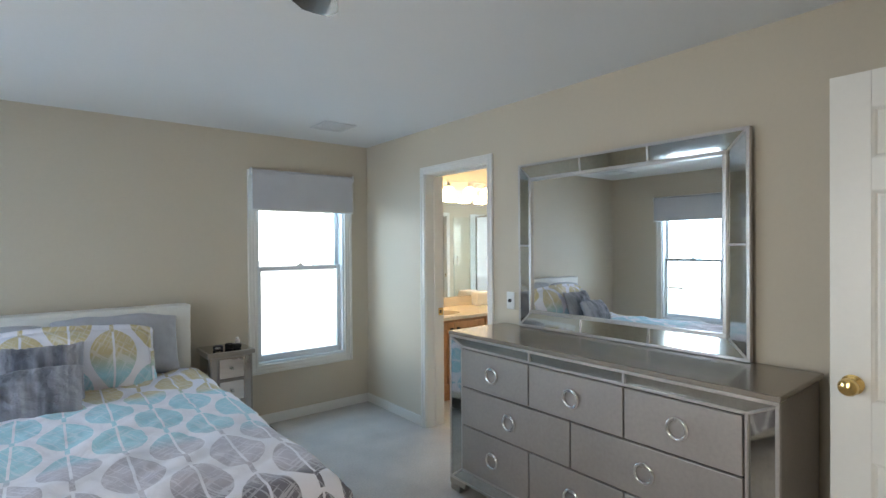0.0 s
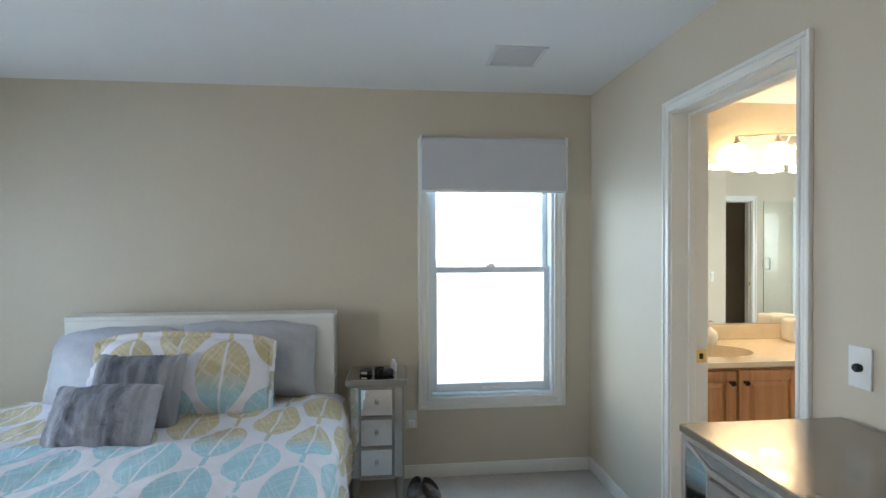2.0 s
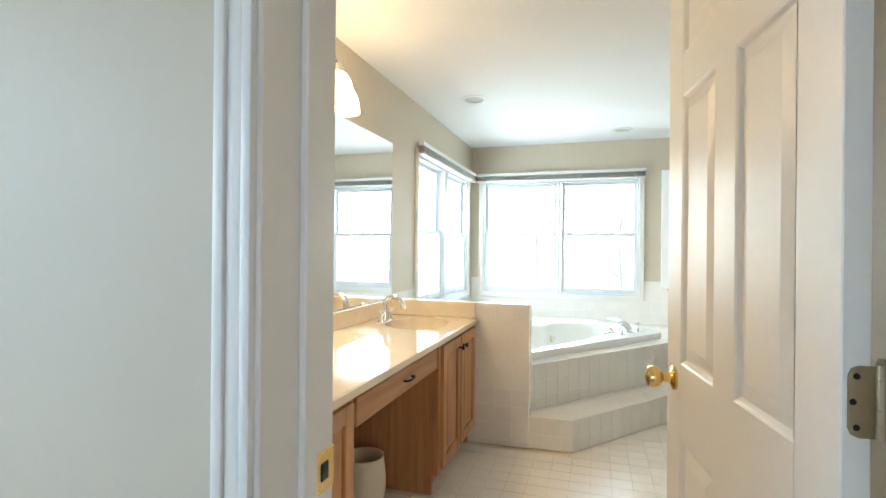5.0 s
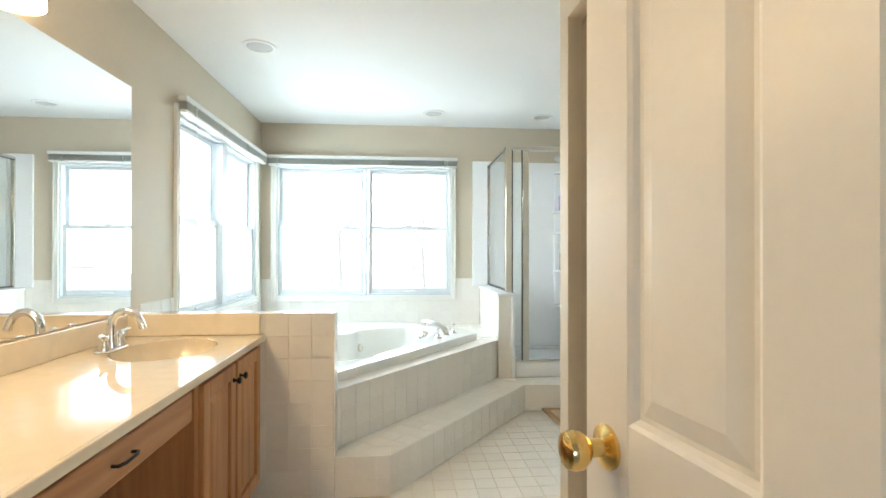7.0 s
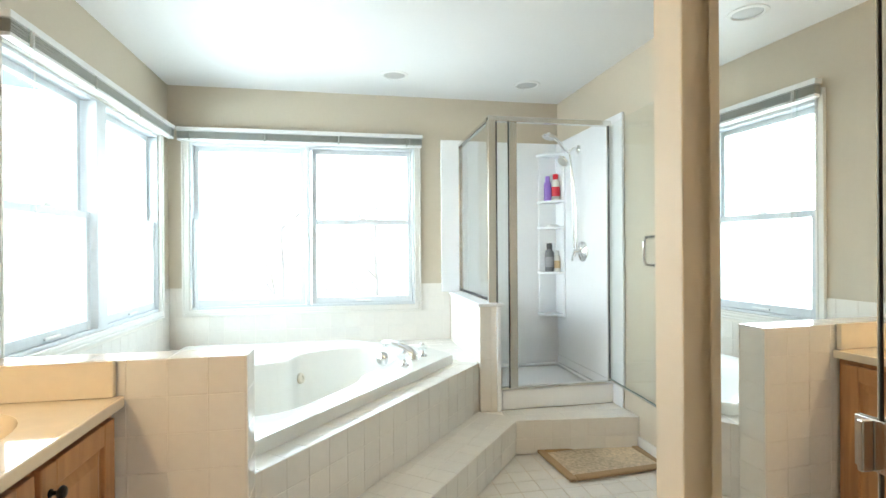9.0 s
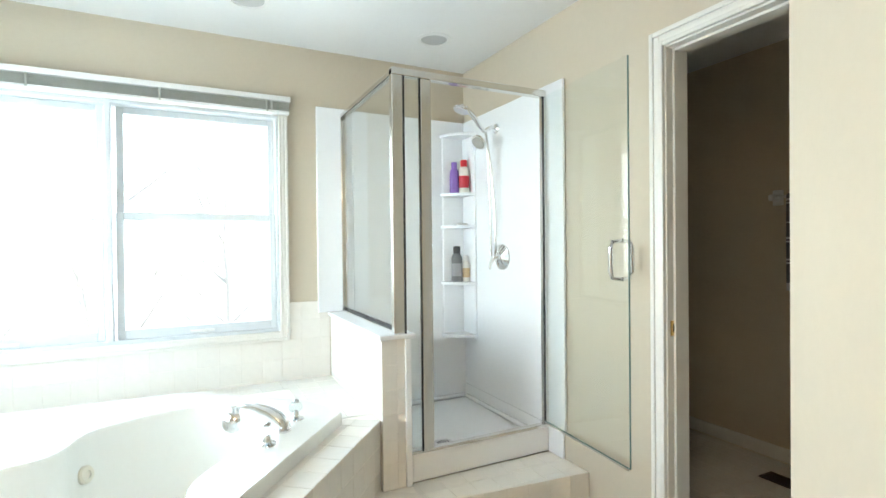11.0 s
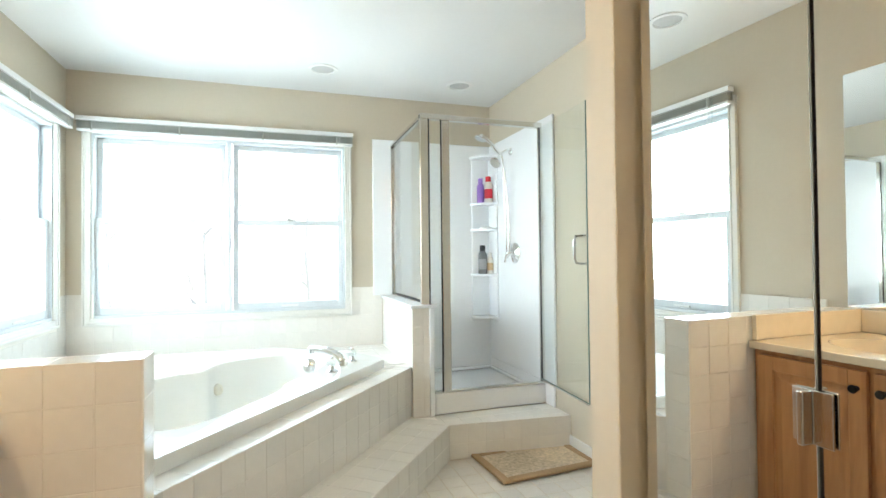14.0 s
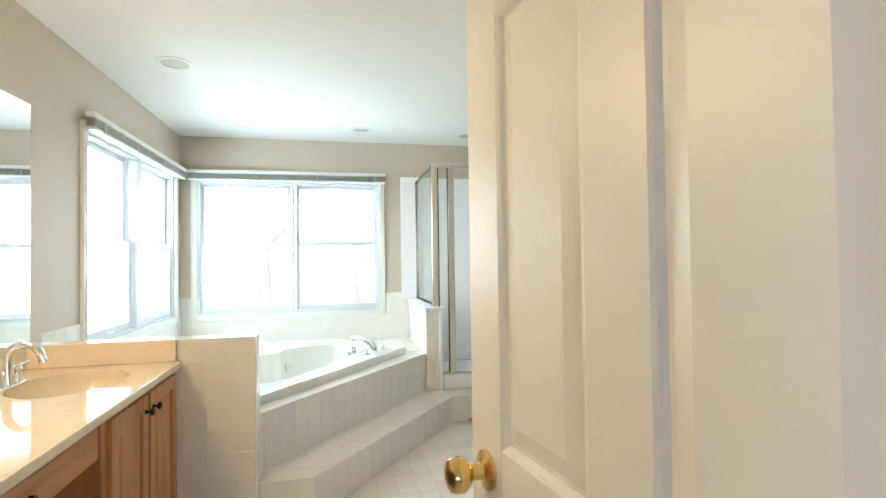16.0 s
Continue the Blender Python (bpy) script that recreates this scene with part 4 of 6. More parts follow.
def quarter(r, n=12):
    return [CORNER] + [(CORNER[0] - r * math.cos(a), CORNER[1] + r * math.sin(a)) for a in [math.pi / 2 * k / n for k in range(n + 1)]]


b = bmesh.new()
box(b, (7.540, 1.28, 0.66), (7.556, 1.445, 2.00), 0.008, 3)
box(b, (7.385, 1.28, 0.66), (7.556, 1.294, 2.00), 0.006, 3)
part("shelf_tower", b, SURROUND, sh, smooth=True)
for z in (2.0, 1.615, 1.405, 1.04, 0.70):
    part("corner_shelf", prism(bmesh.new(), quarter(0.175), z - 0.018, z), SURROUND, sh)
fr = thing("shower_enclosure", "polished aluminium and clear glass shower enclosure with its door open", "shower enclosure")
b = bmesh.new()
box(b, (6.664, 2.076, 0.888), (6.700, 2.128, 2.066), 0.004)
part("corner_post", b, ALUMINIUM, fr)
part("door_post", boxed((6.666, 1.935, 0.336), (6.698, 1.990, 2.04), 0.006), ALUMINIUM, fr)
part("gasket", boxed((6.663, 1.990, 0.345), (6.667, 1.998, 2.036)), BLACK, fr)
part("gasket", boxed((6.663, 2.069, 0.345), (6.667, 2.076, 2.036)), BLACK, fr)
part("header", boxed((6.660, 1.284, 2.036), (6.702, 2.128, 2.070), 0.004), ALUMINIUM, fr)
part("sill", boxed((6.664, 1.284, 0.3345), (6.700, 2.076, 0.350), 0.003), ALUMINIUM, fr)
part("wall_channel", boxed((6.664, 1.2805, 0.35), (6.700, 1.300, 2.036), 0.003), ALUMINIUM, fr)
part("hinge_gasket", boxed((6.660, 1.300, 0.352), (6.6645, 1.310, 2.034)), BLACK, fr)
part("side_header", boxed((6.700, 2.088, 2.046), (7.556, 2.120, 2.070), 0.003), ALUMINIUM, fr)
part("side_sill", boxed((6.700, 2.088, 0.8875), (7.556, 2.120, 0.900), 0.003), ALUMINIUM, fr)
part("wall_jamb", boxed((7.538, 2.088, 0.900), (7.556, 2.120, 2.046), 0.003), ALUMINIUM, fr)
for lo, hi in (((6.700, 2.101, 0.900), (7.538, 2.107, 2.046)), ((6.679, 1.990, 0.350), (6.685, 2.076, 2.036))):
    g = part("glass_panel", boxed(lo, hi), SHOWER_GLASS, fr)
    g.visible_shadow = False
e = bmesh.new()
for lo, hi in (((6.700, 2.086, 0.900), (6.706, 2.122, 2.046)), ((6.706, 2.086, 0.900), (7.538, 2.0885, 0.907)), ((6.706, 2.1195, 0.900), (7.538, 2.122, 0.906)), ((6.706, 2.1195, 2.040), (7.538, 2.122, 2.046))):
    box(e, lo, hi)
part("panel_gasket", e, BLACK, fr)
sdr = thing("shower_door", "clear frameless glass shower door swung wide open", "shower door", pose(6.655, 1.312, 0, 0, 0, math.degrees(math.atan2(0.048, -0.605))))
g = part("door_glass", boxed((0.0, -0.003, 0.375), (0.607, 0.003, 2.030), 0.001, 1), SHOWER_GLASS, sdr)
g.visible_shadow = False
EDGE = material("green_glass_edge", (0.20, 0.30, 0.27), 0.15, amount=0.05)
e = bmesh.new()
box(e, (0.6070, -0.0032, 0.375), (0.6095, 0.0032, 2.030))
box(e, (0.0, -0.0032, 0.3725), (0.6095, 0.0032, 0.3748))
part("polished_edge", e, EDGE, sdr)
part("bottom_seal", boxed((0.0, -0.005, 0.362), (0.60, 0.005, 0.3722), 0.002), ALUMINIUM, sdr)
for sgn in (-1, 1):
    pts = [(0.565, sgn * 0.004, 1.135), (0.565, sgn * 0.045, 1.14), (0.565, sgn * 0.055, 1.165), (0.565, sgn * 0.055, 1.265), (0.565, sgn * 0.045, 1.288), (0.565, sgn * 0.004, 1.292)]
    part("handle", sweep(bmesh.new(), pts, 0.009, 14), CHROME, sdr, "chrome D-shaped pull handle", smooth=True)

shd = thing("hand_shower", "chrome shower arm with a hand shower, hose and fixed head", "shower head")
b = sweep(bmesh.new(), [(7.14, 1.281, 1.975), (7.14, 1.315, 1.98), (7.135, 1.345, 1.965), (7.125, 1.375, 1.945)], 0.011, 12)
lathe(b, [(0.030, 0), (0.030, 0.004), (0.02, 0.012)], Matrix.Translation((7.14, 1.2805, 1.975)) @ pose(0, 0, 0, -90), 20)
part("arm", b, CHROME, shd, smooth=True)
b = sweep(bmesh.new(), [(7.125, 1.372, 1.948), (7.115, 1.41, 1.97), (7.10, 1.46, 2.02), (7.09, 1.52, 2.06)], 0.012, 12, [0.011, 0.013, 0.014, 0.017])
part("wand", b, CHROME, shd, smooth=True)
HEAD = [(0.012, 0.0), (0.02, 0.01), (0.044, 0.024), (0.048, 0.036), (0.044, 0.040)]
part("hand_head", lathe(bmesh.new(), HEAD, Matrix.Translation((7.088, 1.535, 2.075)) @ Vector((0.0, 0.35, -0.9)).to_track_quat("Z", "Y").to_matrix().to_4x4(), 24), CHROME, shd, smooth=True)
part("fixed_head", lathe(bmesh.new(), HEAD, Matrix.Translation((7.105, 1.405, 1.895)) @ Vector((-0.25, 0.75, -0.7)).to_track_quat("Z", "Y").to_matrix().to_4x4(), 24), CHROME, shd, smooth=True)
part("spray_face", lathe(bmesh.new(), [(0.040, 0.0402), (0.038, 0.043), (0.004, 0.044)], Matrix.Translation((7.105, 1.405, 1.895)) @ Vector((-0.25, 0.75, -0.7)).to_track_quat("Z", "Y").to_matrix().to_4x4(), 24), NICKEL, shd, "grey spray face", smooth=True)
hose = [(7.125, 1.365, 1.945), (7.118, 1.36, 1.90), (7.105, 1.345, 1.75), (7.09, 1.33, 1.50), (7.09, 1.325, 1.30), (7.105, 1.32, 1.19), (7.135, 1.32, 1.17), (7.15, 1.32, 1.24), (7.13, 1.335, 1.55), (7.125, 1.35, 1.80), (7.12, 1.36, 1.925)]
part("hose", sweep(bmesh.new(), hose, 0.0065, 10), ALUMINIUM, shd, smooth=True)
sv = thing("shower_valve", "round chrome shower valve with a lever handle", "shower valve")
part("escutcheon", lathe(bmesh.new(), [(0.076, 0.0), (0.074, 0.006), (0.045, 0.018), (0.03, 0.024)], Matrix.Translation((7.085, 1.2805, 1.205)) @ pose(0, 0, 0, -90), 32), CHROME, sv, smooth=True)
part("lever", sweep(bmesh.new(), [(7.085, 1.30, 1.205), (7.085, 1.345, 1.205), (7.10, 1.352, 1.17), (7.108, 1.355, 1.135)], 0.012, 12, [0.02, 0.018, 0.011, 0.008]), CHROME, sv, smooth=True)
drain = thing("shower_drain", "round chrome drain grate in the shower pan", "drain")
part("grate", lathe(bmesh.new(), [(0.052, 0.2625), (0.052, 0.266), (0.040, 0.267)], Matrix.Translation((6.89, 1.78, 0)), 28), CHROME, drain, smooth=True)
for k in range(-2, 3):
    part("slot", boxed((6.89 - 0.03 + abs(k) * 0.006, 1.78 + k * 0.014 - 0.003, 0.2668), (6.89 + 0.03 - abs(k) * 0.006, 1.78 + k * 0.014 + 0.003, 0.2676)), BLACK, drain)


def bottle(x, y, z, h, r, flat, col, cap, label, band=None, turn=0):
    th = thing("shampoo_bottle", label, "bottle", pose(x, y, z, 0, 0, turn))
    m = Matrix.Diagonal((1, flat, 1, 1))
    part("body", lathe(bmesh.new(), [(r * 0.92, 0.0), (r, 0.006), (r, h * 0.62), (r * 0.9, h * 0.72), (r * 0.55, h * 0.80)], m, 20), material("bottle_" + label.split()[0], col, 0.3), th, smooth=True)
    part("cap", lathe(bmesh.new(), [(r * 0.62, h * 0.80), (r * 0.64, h * 0.97), (r * 0.55, h)], m, 20), material("cap_" + label.split()[0], cap, 0.3), th, smooth=True)
    if band:
        part("printed_label", lathe(bmesh.new(), [(r * 1.012, h * 0.16), (r * 1.012, h * 0.52)], m, 20, close=False), material("label_" + label.split()[0], band, 0.45), th)
        part("label_bar", boxed((-r * 0.5, -r * flat * 1.05 - 0.001, h * 0.40), (r * 0.5, -r * flat * 1.02, h * 0.45)), WHITE_PLASTIC, th)
    return th


bottle(7.47, 1.395, 1.6155, 0.20, 0.030, 0.6, (0.28, 0.14, 0.50), (0.32, 0.18, 0.55), "purple plastic shampoo bottle on the corner shelf", turn=60)
bottle(7.45, 1.335, 1.6155, 0.215, 0.036, 0.6, (0.75, 0.70, 0.62), (0.60, 0.02, 0.03), "white plastic conditioner bottle with a red cap and label", (0.62, 0.02, 0.04), turn=50)
bottle(7.465, 1.385, 1.0405, 0.23, 0.036, 0.65, (0.14, 0.14, 0.145), (0.05, 0.05, 0.05), "dark grey body wash bottle on the corner shelf", (0.30, 0.30, 0.30), turn=60)
bottle(7.455, 1.325, 1.0405, 0.17, 0.028, 0.7, (0.76, 0.74, 0.68), (0.78, 0.78, 0.75), "cream lotion bottle with a tan label", (0.62, 0.45, 0.25), turn=50)
solid("soap_bar", boxed((7.44, 1.31, 1.4055), (7.51, 1.39, 1.422), 0.008, 3), PAPER, "pale bar of soap on the corner shelf", "soap", smooth=True)

# ---- toilet room, mat, switches, recessed lights ----
FABRIC_MAT = material("bath_mat_pile", (0.60, 0.49, 0.35), 0.95, noise_scale=9, amount=0.42, bump=0.8, bump_scale=180, spec=0.1)
FABRIC_BORDER = material("bath_mat_border", (0.42, 0.29, 0.17), 0.9, noise_scale=10, amount=0.12, bump=0.5, bump_scale=250, spec=0.1)
bmt = thing("bath_mat", "brown bath mat with a darker border on the tile floor", "bath mat", pose(6.29, 1.57, 0.004, 0, 0, 4))
b = bmesh.new()
for lo, hi in (((-0.20, -0.31, 0.0), (0.20, -0.265, 0.020)), ((-0.20, 0.265, 0.0), (0.20, 0.31, 0.020)), ((-0.20, -0.265, 0.0), (-0.155, 0.265, 0.020)), ((0.155, -0.265, 0.0), (0.20, 0.265, 0.020))):
    box(b, lo, hi, 0.008, 3)
part("border", b, FABRIC_BORDER, bmt, smooth=True)
part("centre_panel", boxed((-0.155, -0.265, 0.0), (0.155, 0.265, 0.015), 0.004), FABRIC_MAT, bmt)
bar = thing("towel_bar", "white ceramic towel bar on the toilet room wall", "towel bar")
for xx in (5.70, 6.33):
    b = bmesh.new()
    box(b, (xx - 0.03, -0.1395, 1.49), (xx + 0.03, -0.128, 1.58), 0.006, 3)
    box(b, (xx - 0.016, -0.128, 1.515), (xx + 0.016, -0.06, 1.552), 0.008, 3)
    part("post", b, WHITE_PLASTIC, bar, smooth=True)
part("rail", rod(bmesh.new(), (5.70, -0.082, 1.535), (6.33, -0.082, 1.535), 0.009, 14), WHITE_PLASTIC, bar, smooth=True)


def towel_material(name, base, stripe, bands):
    m = material(name, base, 0.95, noise_scale=30, amount=0.06, bump=0.6, bump_scale=350, spec=0.1)
    n, l = m.node_tree.nodes, m.node_tree.links
    tc = n.new("ShaderNodeTexCoord")
    sep = n.new("ShaderNodeSeparateXYZ")
    l.new(tc.outputs["Object"], sep.inputs[0])
    ramp = n.new("ShaderNodeValToRGB")
    ramp.color_ramp.interpolation = "CONSTANT"
    mr = n.new("ShaderNodeMapRange")
    mr.inputs["From Min"].default_value, mr.inputs["From Max"].default_value = -0.56, 0.04
    l.new(sep.outputs["Z"], mr.inputs["Value"])
    l.new(mr.outputs["Result"], ramp.inputs["Fac"])
    el = ramp.color_ramp.elements
    el[0].position, el[0].color = 0.0, (*base, 1)
    el[1].position, el[1].color = 0.999, (*base, 1)
    for a, b in bands:
        for pos, c in ((a, stripe), (b, base)):
            x = el.new(pos)
            x.color = (*c, 1)
    mul = n.new("ShaderNodeMix")
    mul.data_type, mul.blend_type = "RGBA", "MULTIPLY"
    mul.inputs["Factor"].default_value = 0.25
    b = n["Principled BSDF"]
    old = b.inputs["Base Color"].links[0].from_socket
    l.new(ramp.outputs["Color"], mul.inputs[6])
    l.new(old, mul.inputs[7])
    l.new(mul.outputs[2], b.inputs["Base Color"])
    return m


def towel(x0, x1, drop, thick, mat, label, phase, lift):
    th = thing("towel", label, "towel", Matrix.Translation((0, -0.082, 1.535)))
    b = bmesh.new()
    prof = [(0.018 + lift, -drop), (0.020 + lift, -drop * 0.5), (0.018 + lift, -0.03), (0.013 + lift, 0.008 + lift), (0.0, 0.015 + lift), (-0.013, 0.008 + lift), (-0.018, -0.04), (-0.018, -drop * 0.9)]
    n = 16
    for side in (0, 1):
        rows = []
        for k in range(n + 1):
            x = x0 + (x1 - x0) * k / n
            rows.append([b.verts.new((x, y + (thick if y > 0 else -thick * 0.2) * side + 0.004 * math.sin(k * 1.1 + phase) * max(0.0, -z), z + thick * 0.5 * side * (z > -0.02))) for y, z in prof])
        for r0, r1 in zip(rows, rows[1:]):
            for k in range(len(prof) - 1):
                f = (r0[k], r1[k], r1[k + 1], r0[k + 1])
                b.faces.new(f if side else f[::-1])
    part("cloth", b, mat, th, smooth=True)
    return th


GREY_T, WHITE_T = (0.18, 0.18, 0.195), (0.80, 0.80, 0.81)
towel(5.96, 6.245, 0.53, 0.006, towel_material("grey_striped_towel", GREY_T, WHITE_T, [(0.0, 0.12), (0.30, 0.315), (0.33, 0.345), (0.50, 0.515), (0.53, 0.55), (0.68, 0.69), (0.86, 0.875), (0.89, 0.91)]), "dark grey towel with thin white stripes hanging on the bar", 0.4, 0.0)
towel(5.74, 6.15, 0.535, 0.010, towel_material("white_striped_towel", WHITE_T, GREY_T, [(0.11, 0.20), (0.215, 0.225), (0.36, 0.375), (0.39, 0.40), (0.50, 0.535), (0.55, 0.56), (0.72, 0.73), (0.86, 0.885), (0.90, 0.91)]), "white towel with grey stripes folded over the bar", 1.3, 0.016)
REG = material("brown_register", (0.06, 0.03, 0.02), 0.4, 0.3, amount=0.1)
rg = thing("floor_register", "dark brown metal floor register beside the wall", "floor vent", pose(6.105, 0.125, 0.003, 0, 0, 0))
b = bmesh.new()
for lo, hi in (((-0.155, -0.058, 0.0), (0.155, -0.042, 0.006)), ((-0.155, 0.042, 0.0), (0.155, 0.058, 0.006)), ((-0.155, -0.042, 0.0), (-0.135, 0.042, 0.006)), ((0.135, -0.042, 0.0), (0.155, 0.042, 0.006))):
    box(b, lo, hi, 0.002)
part("frame", b, REG, rg)
for k in range(20):
    x = -0.128 + k * 0.0135
    part("louver", boxed((x - 0.003, -0.042, 0.001), (x + 0.003, 0.042, 0.005)), REG, rg)
# thin black sheet paints the shade below the louvers
part("duct_shade_sheet", boxed((-0.135, -0.042, 0.0), (0.135, 0.042, 0.0008)), BLACK, rg)


def switch_plate(m, rockers, label, paddle=False):
    th = thing("light_switch", label, "light switch", m)
    w = 0.035 + 0.0235 * (rockers - 1)
    part("plate", boxed((-w, 0.0, -0.058), (w, 0.006, 0.058), 0.003, 3), WHITE_PLASTIC, th, smooth=True)
    for k in range(rockers):
        x = (k - (rockers - 1) / 2) * 0.046
        if paddle:
            part("surround", boxed((x - 0.0180, 0.0055, -0.0350), (x + 0.0180, 0.0075, 0.0350), 0.001), WHITE_PLASTIC, th)
            rk = prism(bmesh.new(), [(0.0072, -0.0325), (0.0072, 0.0325), (0.0125, 0.0325), (0.0085, 0.0), (0.0080, -0.0325)], x - 0.0158, x + 0.0158)
            bmesh.ops.transform(rk, matrix=Matrix(((0, 0, 1, 0), (1, 0, 0, 0), (0, 1, 0, 0), (0, 0, 0, 1))), verts=rk.verts)
            part("rocker", rk, WHITE_PLASTIC, th)
        else:
            part("toggle", boxed((x - 0.006, 0.005, -0.014), (x + 0.006, 0.010, 0.014), 0.002), WHITE_PLASTIC, th)
        part("screw", lathe(bmesh.new(), [(0.003, 0.006), (0.0028, 0.0072)], Matrix.Translation((x, 0, 0.03)) @ pose(0, 0, 0, -90), 10), WHITE_PLASTIC, th)
    return th


nx, ny = 0.562, 0.643
ln = math.hypot(nx, ny)
switch_plate(pose(4.757 + 0.0015 * nx / ln, 2.1995 + 0.0015 * ny / ln, 1.105, 0, 0, math.degrees(math.atan2(-nx, ny))), 2, "white double rocker light switch on the angled wall", paddle=True)
bs = switch_plate(pose(2.4795, 2.326, 1.125, 0, 0, 90), 1, "white wall switch plate with a small black knob")
part("dimmer_knob", lathe(bmesh.new(), [(0.012, 0.0), (0.012, 0.012), (0.009, 0.016)], Matrix.Translation((0, 0.006, 0.0)) @ pose(0, 0, 0, -90), 18), BLACK, bs, smooth=True)


def can_light(x, y):
    th = thing("recessed_light", "white recessed ceiling light, switched off", "recessed light", Matrix.Translation((x, y, CEILING)), "recessed bathroom lights")
    part("trim_ring", lathe(bmesh.new(), [(0.098, -0.0005), (0.096, -0.006), (0.078, -0.009), (0.074, -0.004), (0.072, -0.0005)], None, 36, close=False), WHITE_PLASTIC, th, smooth=True)
    part("lens", lathe(bmesh.new(), [(0.074, -0.0006), (0.070, -0.003), (0.03, -0.0035)], None, 36), material("frosted_lens", (0.52, 0.52, 0.51), 0.5, amount=0.02), th, smooth=True)
    return th


for x, y in ((5.758, 3.812), (7.099, 2.672), (7.146, 1.686)):
    can_light(x, y)

# ---- bedroom: bed ----


def math_node(n, l, op, *args):
    node = n.new("ShaderNodeMath")
    node.operation = op
    for k, a in enumerate(args):
        if isinstance(a, (int, float)):
            node.inputs[k].default_value = a
        else:
            l.new(a, node.inputs[k])
    return node.outputs[0]


def leaf_print(name, across, along, bands):
    """White cotton printed with staggered leaves; bands: (distance along the cloth, leaf colour)."""
    m = bpy.data.materials.new(name)
    m.use_nodes = True
    n, l = m.node_tree.nodes, m.node_tree.links
    bsdf = n["Principled BSDF"]
    uv = n.new("ShaderNodeTexCoord")
    sep = n.new("ShaderNodeSeparateXYZ")
    l.new(uv.outputs["UV"], sep.inputs[0])
    M = lambda op, *a: math_node(n, l, op, *a)  # noqa: E731
    U, V = sep.outputs["X"], sep.outputs["Y"]
    mask, rib = None, None
    for ou, ov in ((0.0, 0.0), (0.5, 0.5)):
        du = M("MULTIPLY", M("SUBTRACT", M("FRACT", M("ADD", M("DIVIDE", U, across), ou)), 0.5), across)
        dv = M("MULTIPLY", M("SUBTRACT", M("FRACT", M("ADD", M("DIVIDE", V, along), ov)), 0.5), along)
        t = M("DIVIDE", M("ADD", dv, along * 0.06), along * 0.40)
        inside = M("MAXIMUM", M("SUBTRACT", 1.0, M("MULTIPLY", t, t)), 0.0)
        half = M("MULTIPLY", M("POWER", inside, 0.7), M("MULTIPLY_ADD", t, across * 0.045, across * 0.275))
        au = M("ABSOLUTE", du)
        leaf = M("LESS_THAN", au, half)
        stem = M("MULTIPLY", M("LESS_THAN", au, across * 0.024), M("GREATER_THAN", dv, along * 0.30))
        leaf = M("MAXIMUM", leaf, stem)
        r = M("MULTIPLY", M("LESS_THAN", au, across * 0.014), M("LESS_THAN", dv, along * 0.30))
        mask = leaf if mask is None else M("MAXIMUM", mask, leaf)
        rib = r if rib is None else M("MAXIMUM", rib, r)
    mask = M("MULTIPLY", mask, M("SUBTRACT", 1.0, rib))
    hatch = None
    for rot, sc in ((0.45, 46.0), (-0.95, 38.0)):
        mp = n.new("ShaderNodeMapping")
        mp.inputs["Rotation"].default_value = (0, 0, rot)
        l.new(uv.outputs["UV"], mp.inputs["Vector"])
        stretch = n.new("ShaderNodeMapping")
        stretch.inputs["Scale"].default_value = (sc * 2.2, 5.0, 1.0)
        l.new(mp.outputs["Vector"], stretch.inputs["Vector"])
        w = n.new("ShaderNodeTexNoise")
        w.inputs["Scale"].default_value, w.inputs["Detail"].default_value = 1.0, 2
        l.new(stretch.outputs["Vector"], w.inputs["Vector"])
        g = M("GREATER_THAN", w.outputs["Fac"], 0.57)
        hatch = g if hatch is None else M("MAXIMUM", hatch, g)
    mask = M("MULTIPLY", mask, M("SUBTRACT", 1.0, M("MULTIPLY", hatch, 0.40)))
    ramp = n.new("ShaderNodeValToRGB")
    el = ramp.color_ramp.elements
    span = bands[-1][0]
    jit = n.new("ShaderNodeTexNoise")
    jit.inputs["Scale"].default_value = 1.2
    l.new(uv.outputs["UV"], jit.inputs["Vector"])
    l.new(M("ADD", M("DIVIDE", V, span), M("MULTIPLY", M("SUBTRACT", jit.outputs["Fac"], 0.5), 0.12)), ramp.inputs["Fac"])
    el[0].position, el[0].color = bands[0][0] / span, (*bands[0][1], 1)
    el[1].position, el[1].color = 1.0, (*bands[-1][1], 1)
    for d, c in bands[1:-1]:
        x = el.new(d / span)
        x.color = (*c, 1)
    mix = n.new("ShaderNodeMix")
    mix.data_type = "RGBA"
    l.new(mask, mix.inputs["Factor"])
    mix.inputs[6].default_value = (0.88, 0.87, 0.93, 1)
    l.new(ramp.outputs["Color"], mix.inputs[7])
    l.new(mix.outputs[2], bsdf.inputs["Base Color"])
    bsdf.inputs["Roughness"].default_value = 0.8
    bsdf.inputs["Specular IOR Level"].default_value = 0.2
    bsdf.inputs["Sheen Weight"].default_value = 0.15
    weave = n.new("ShaderNodeTexNoise")
    weave.inputs["Scale"].default_value = 500
    l.new(uv.outputs["UV"], weave.inputs["Vector"])
    folds = n.new("ShaderNodeTexNoise")
    folds.inputs["Scale"].default_value, folds.inputs["Detail"].default_value, folds.inputs["Distortion"].default_value = 9, 3, 0.8
    l.new(uv.outputs["UV"], folds.inputs["Vector"])
    bp = n.new("ShaderNodeBump")
    bp.inputs["Strength"].default_value, bp.inputs["Distance"].default_value = 0.55, 0.02
    l.new(M("MULTIPLY_ADD", weave.outputs["Fac"], 0.06, folds.outputs["Fac"]), bp.inputs["Height"])
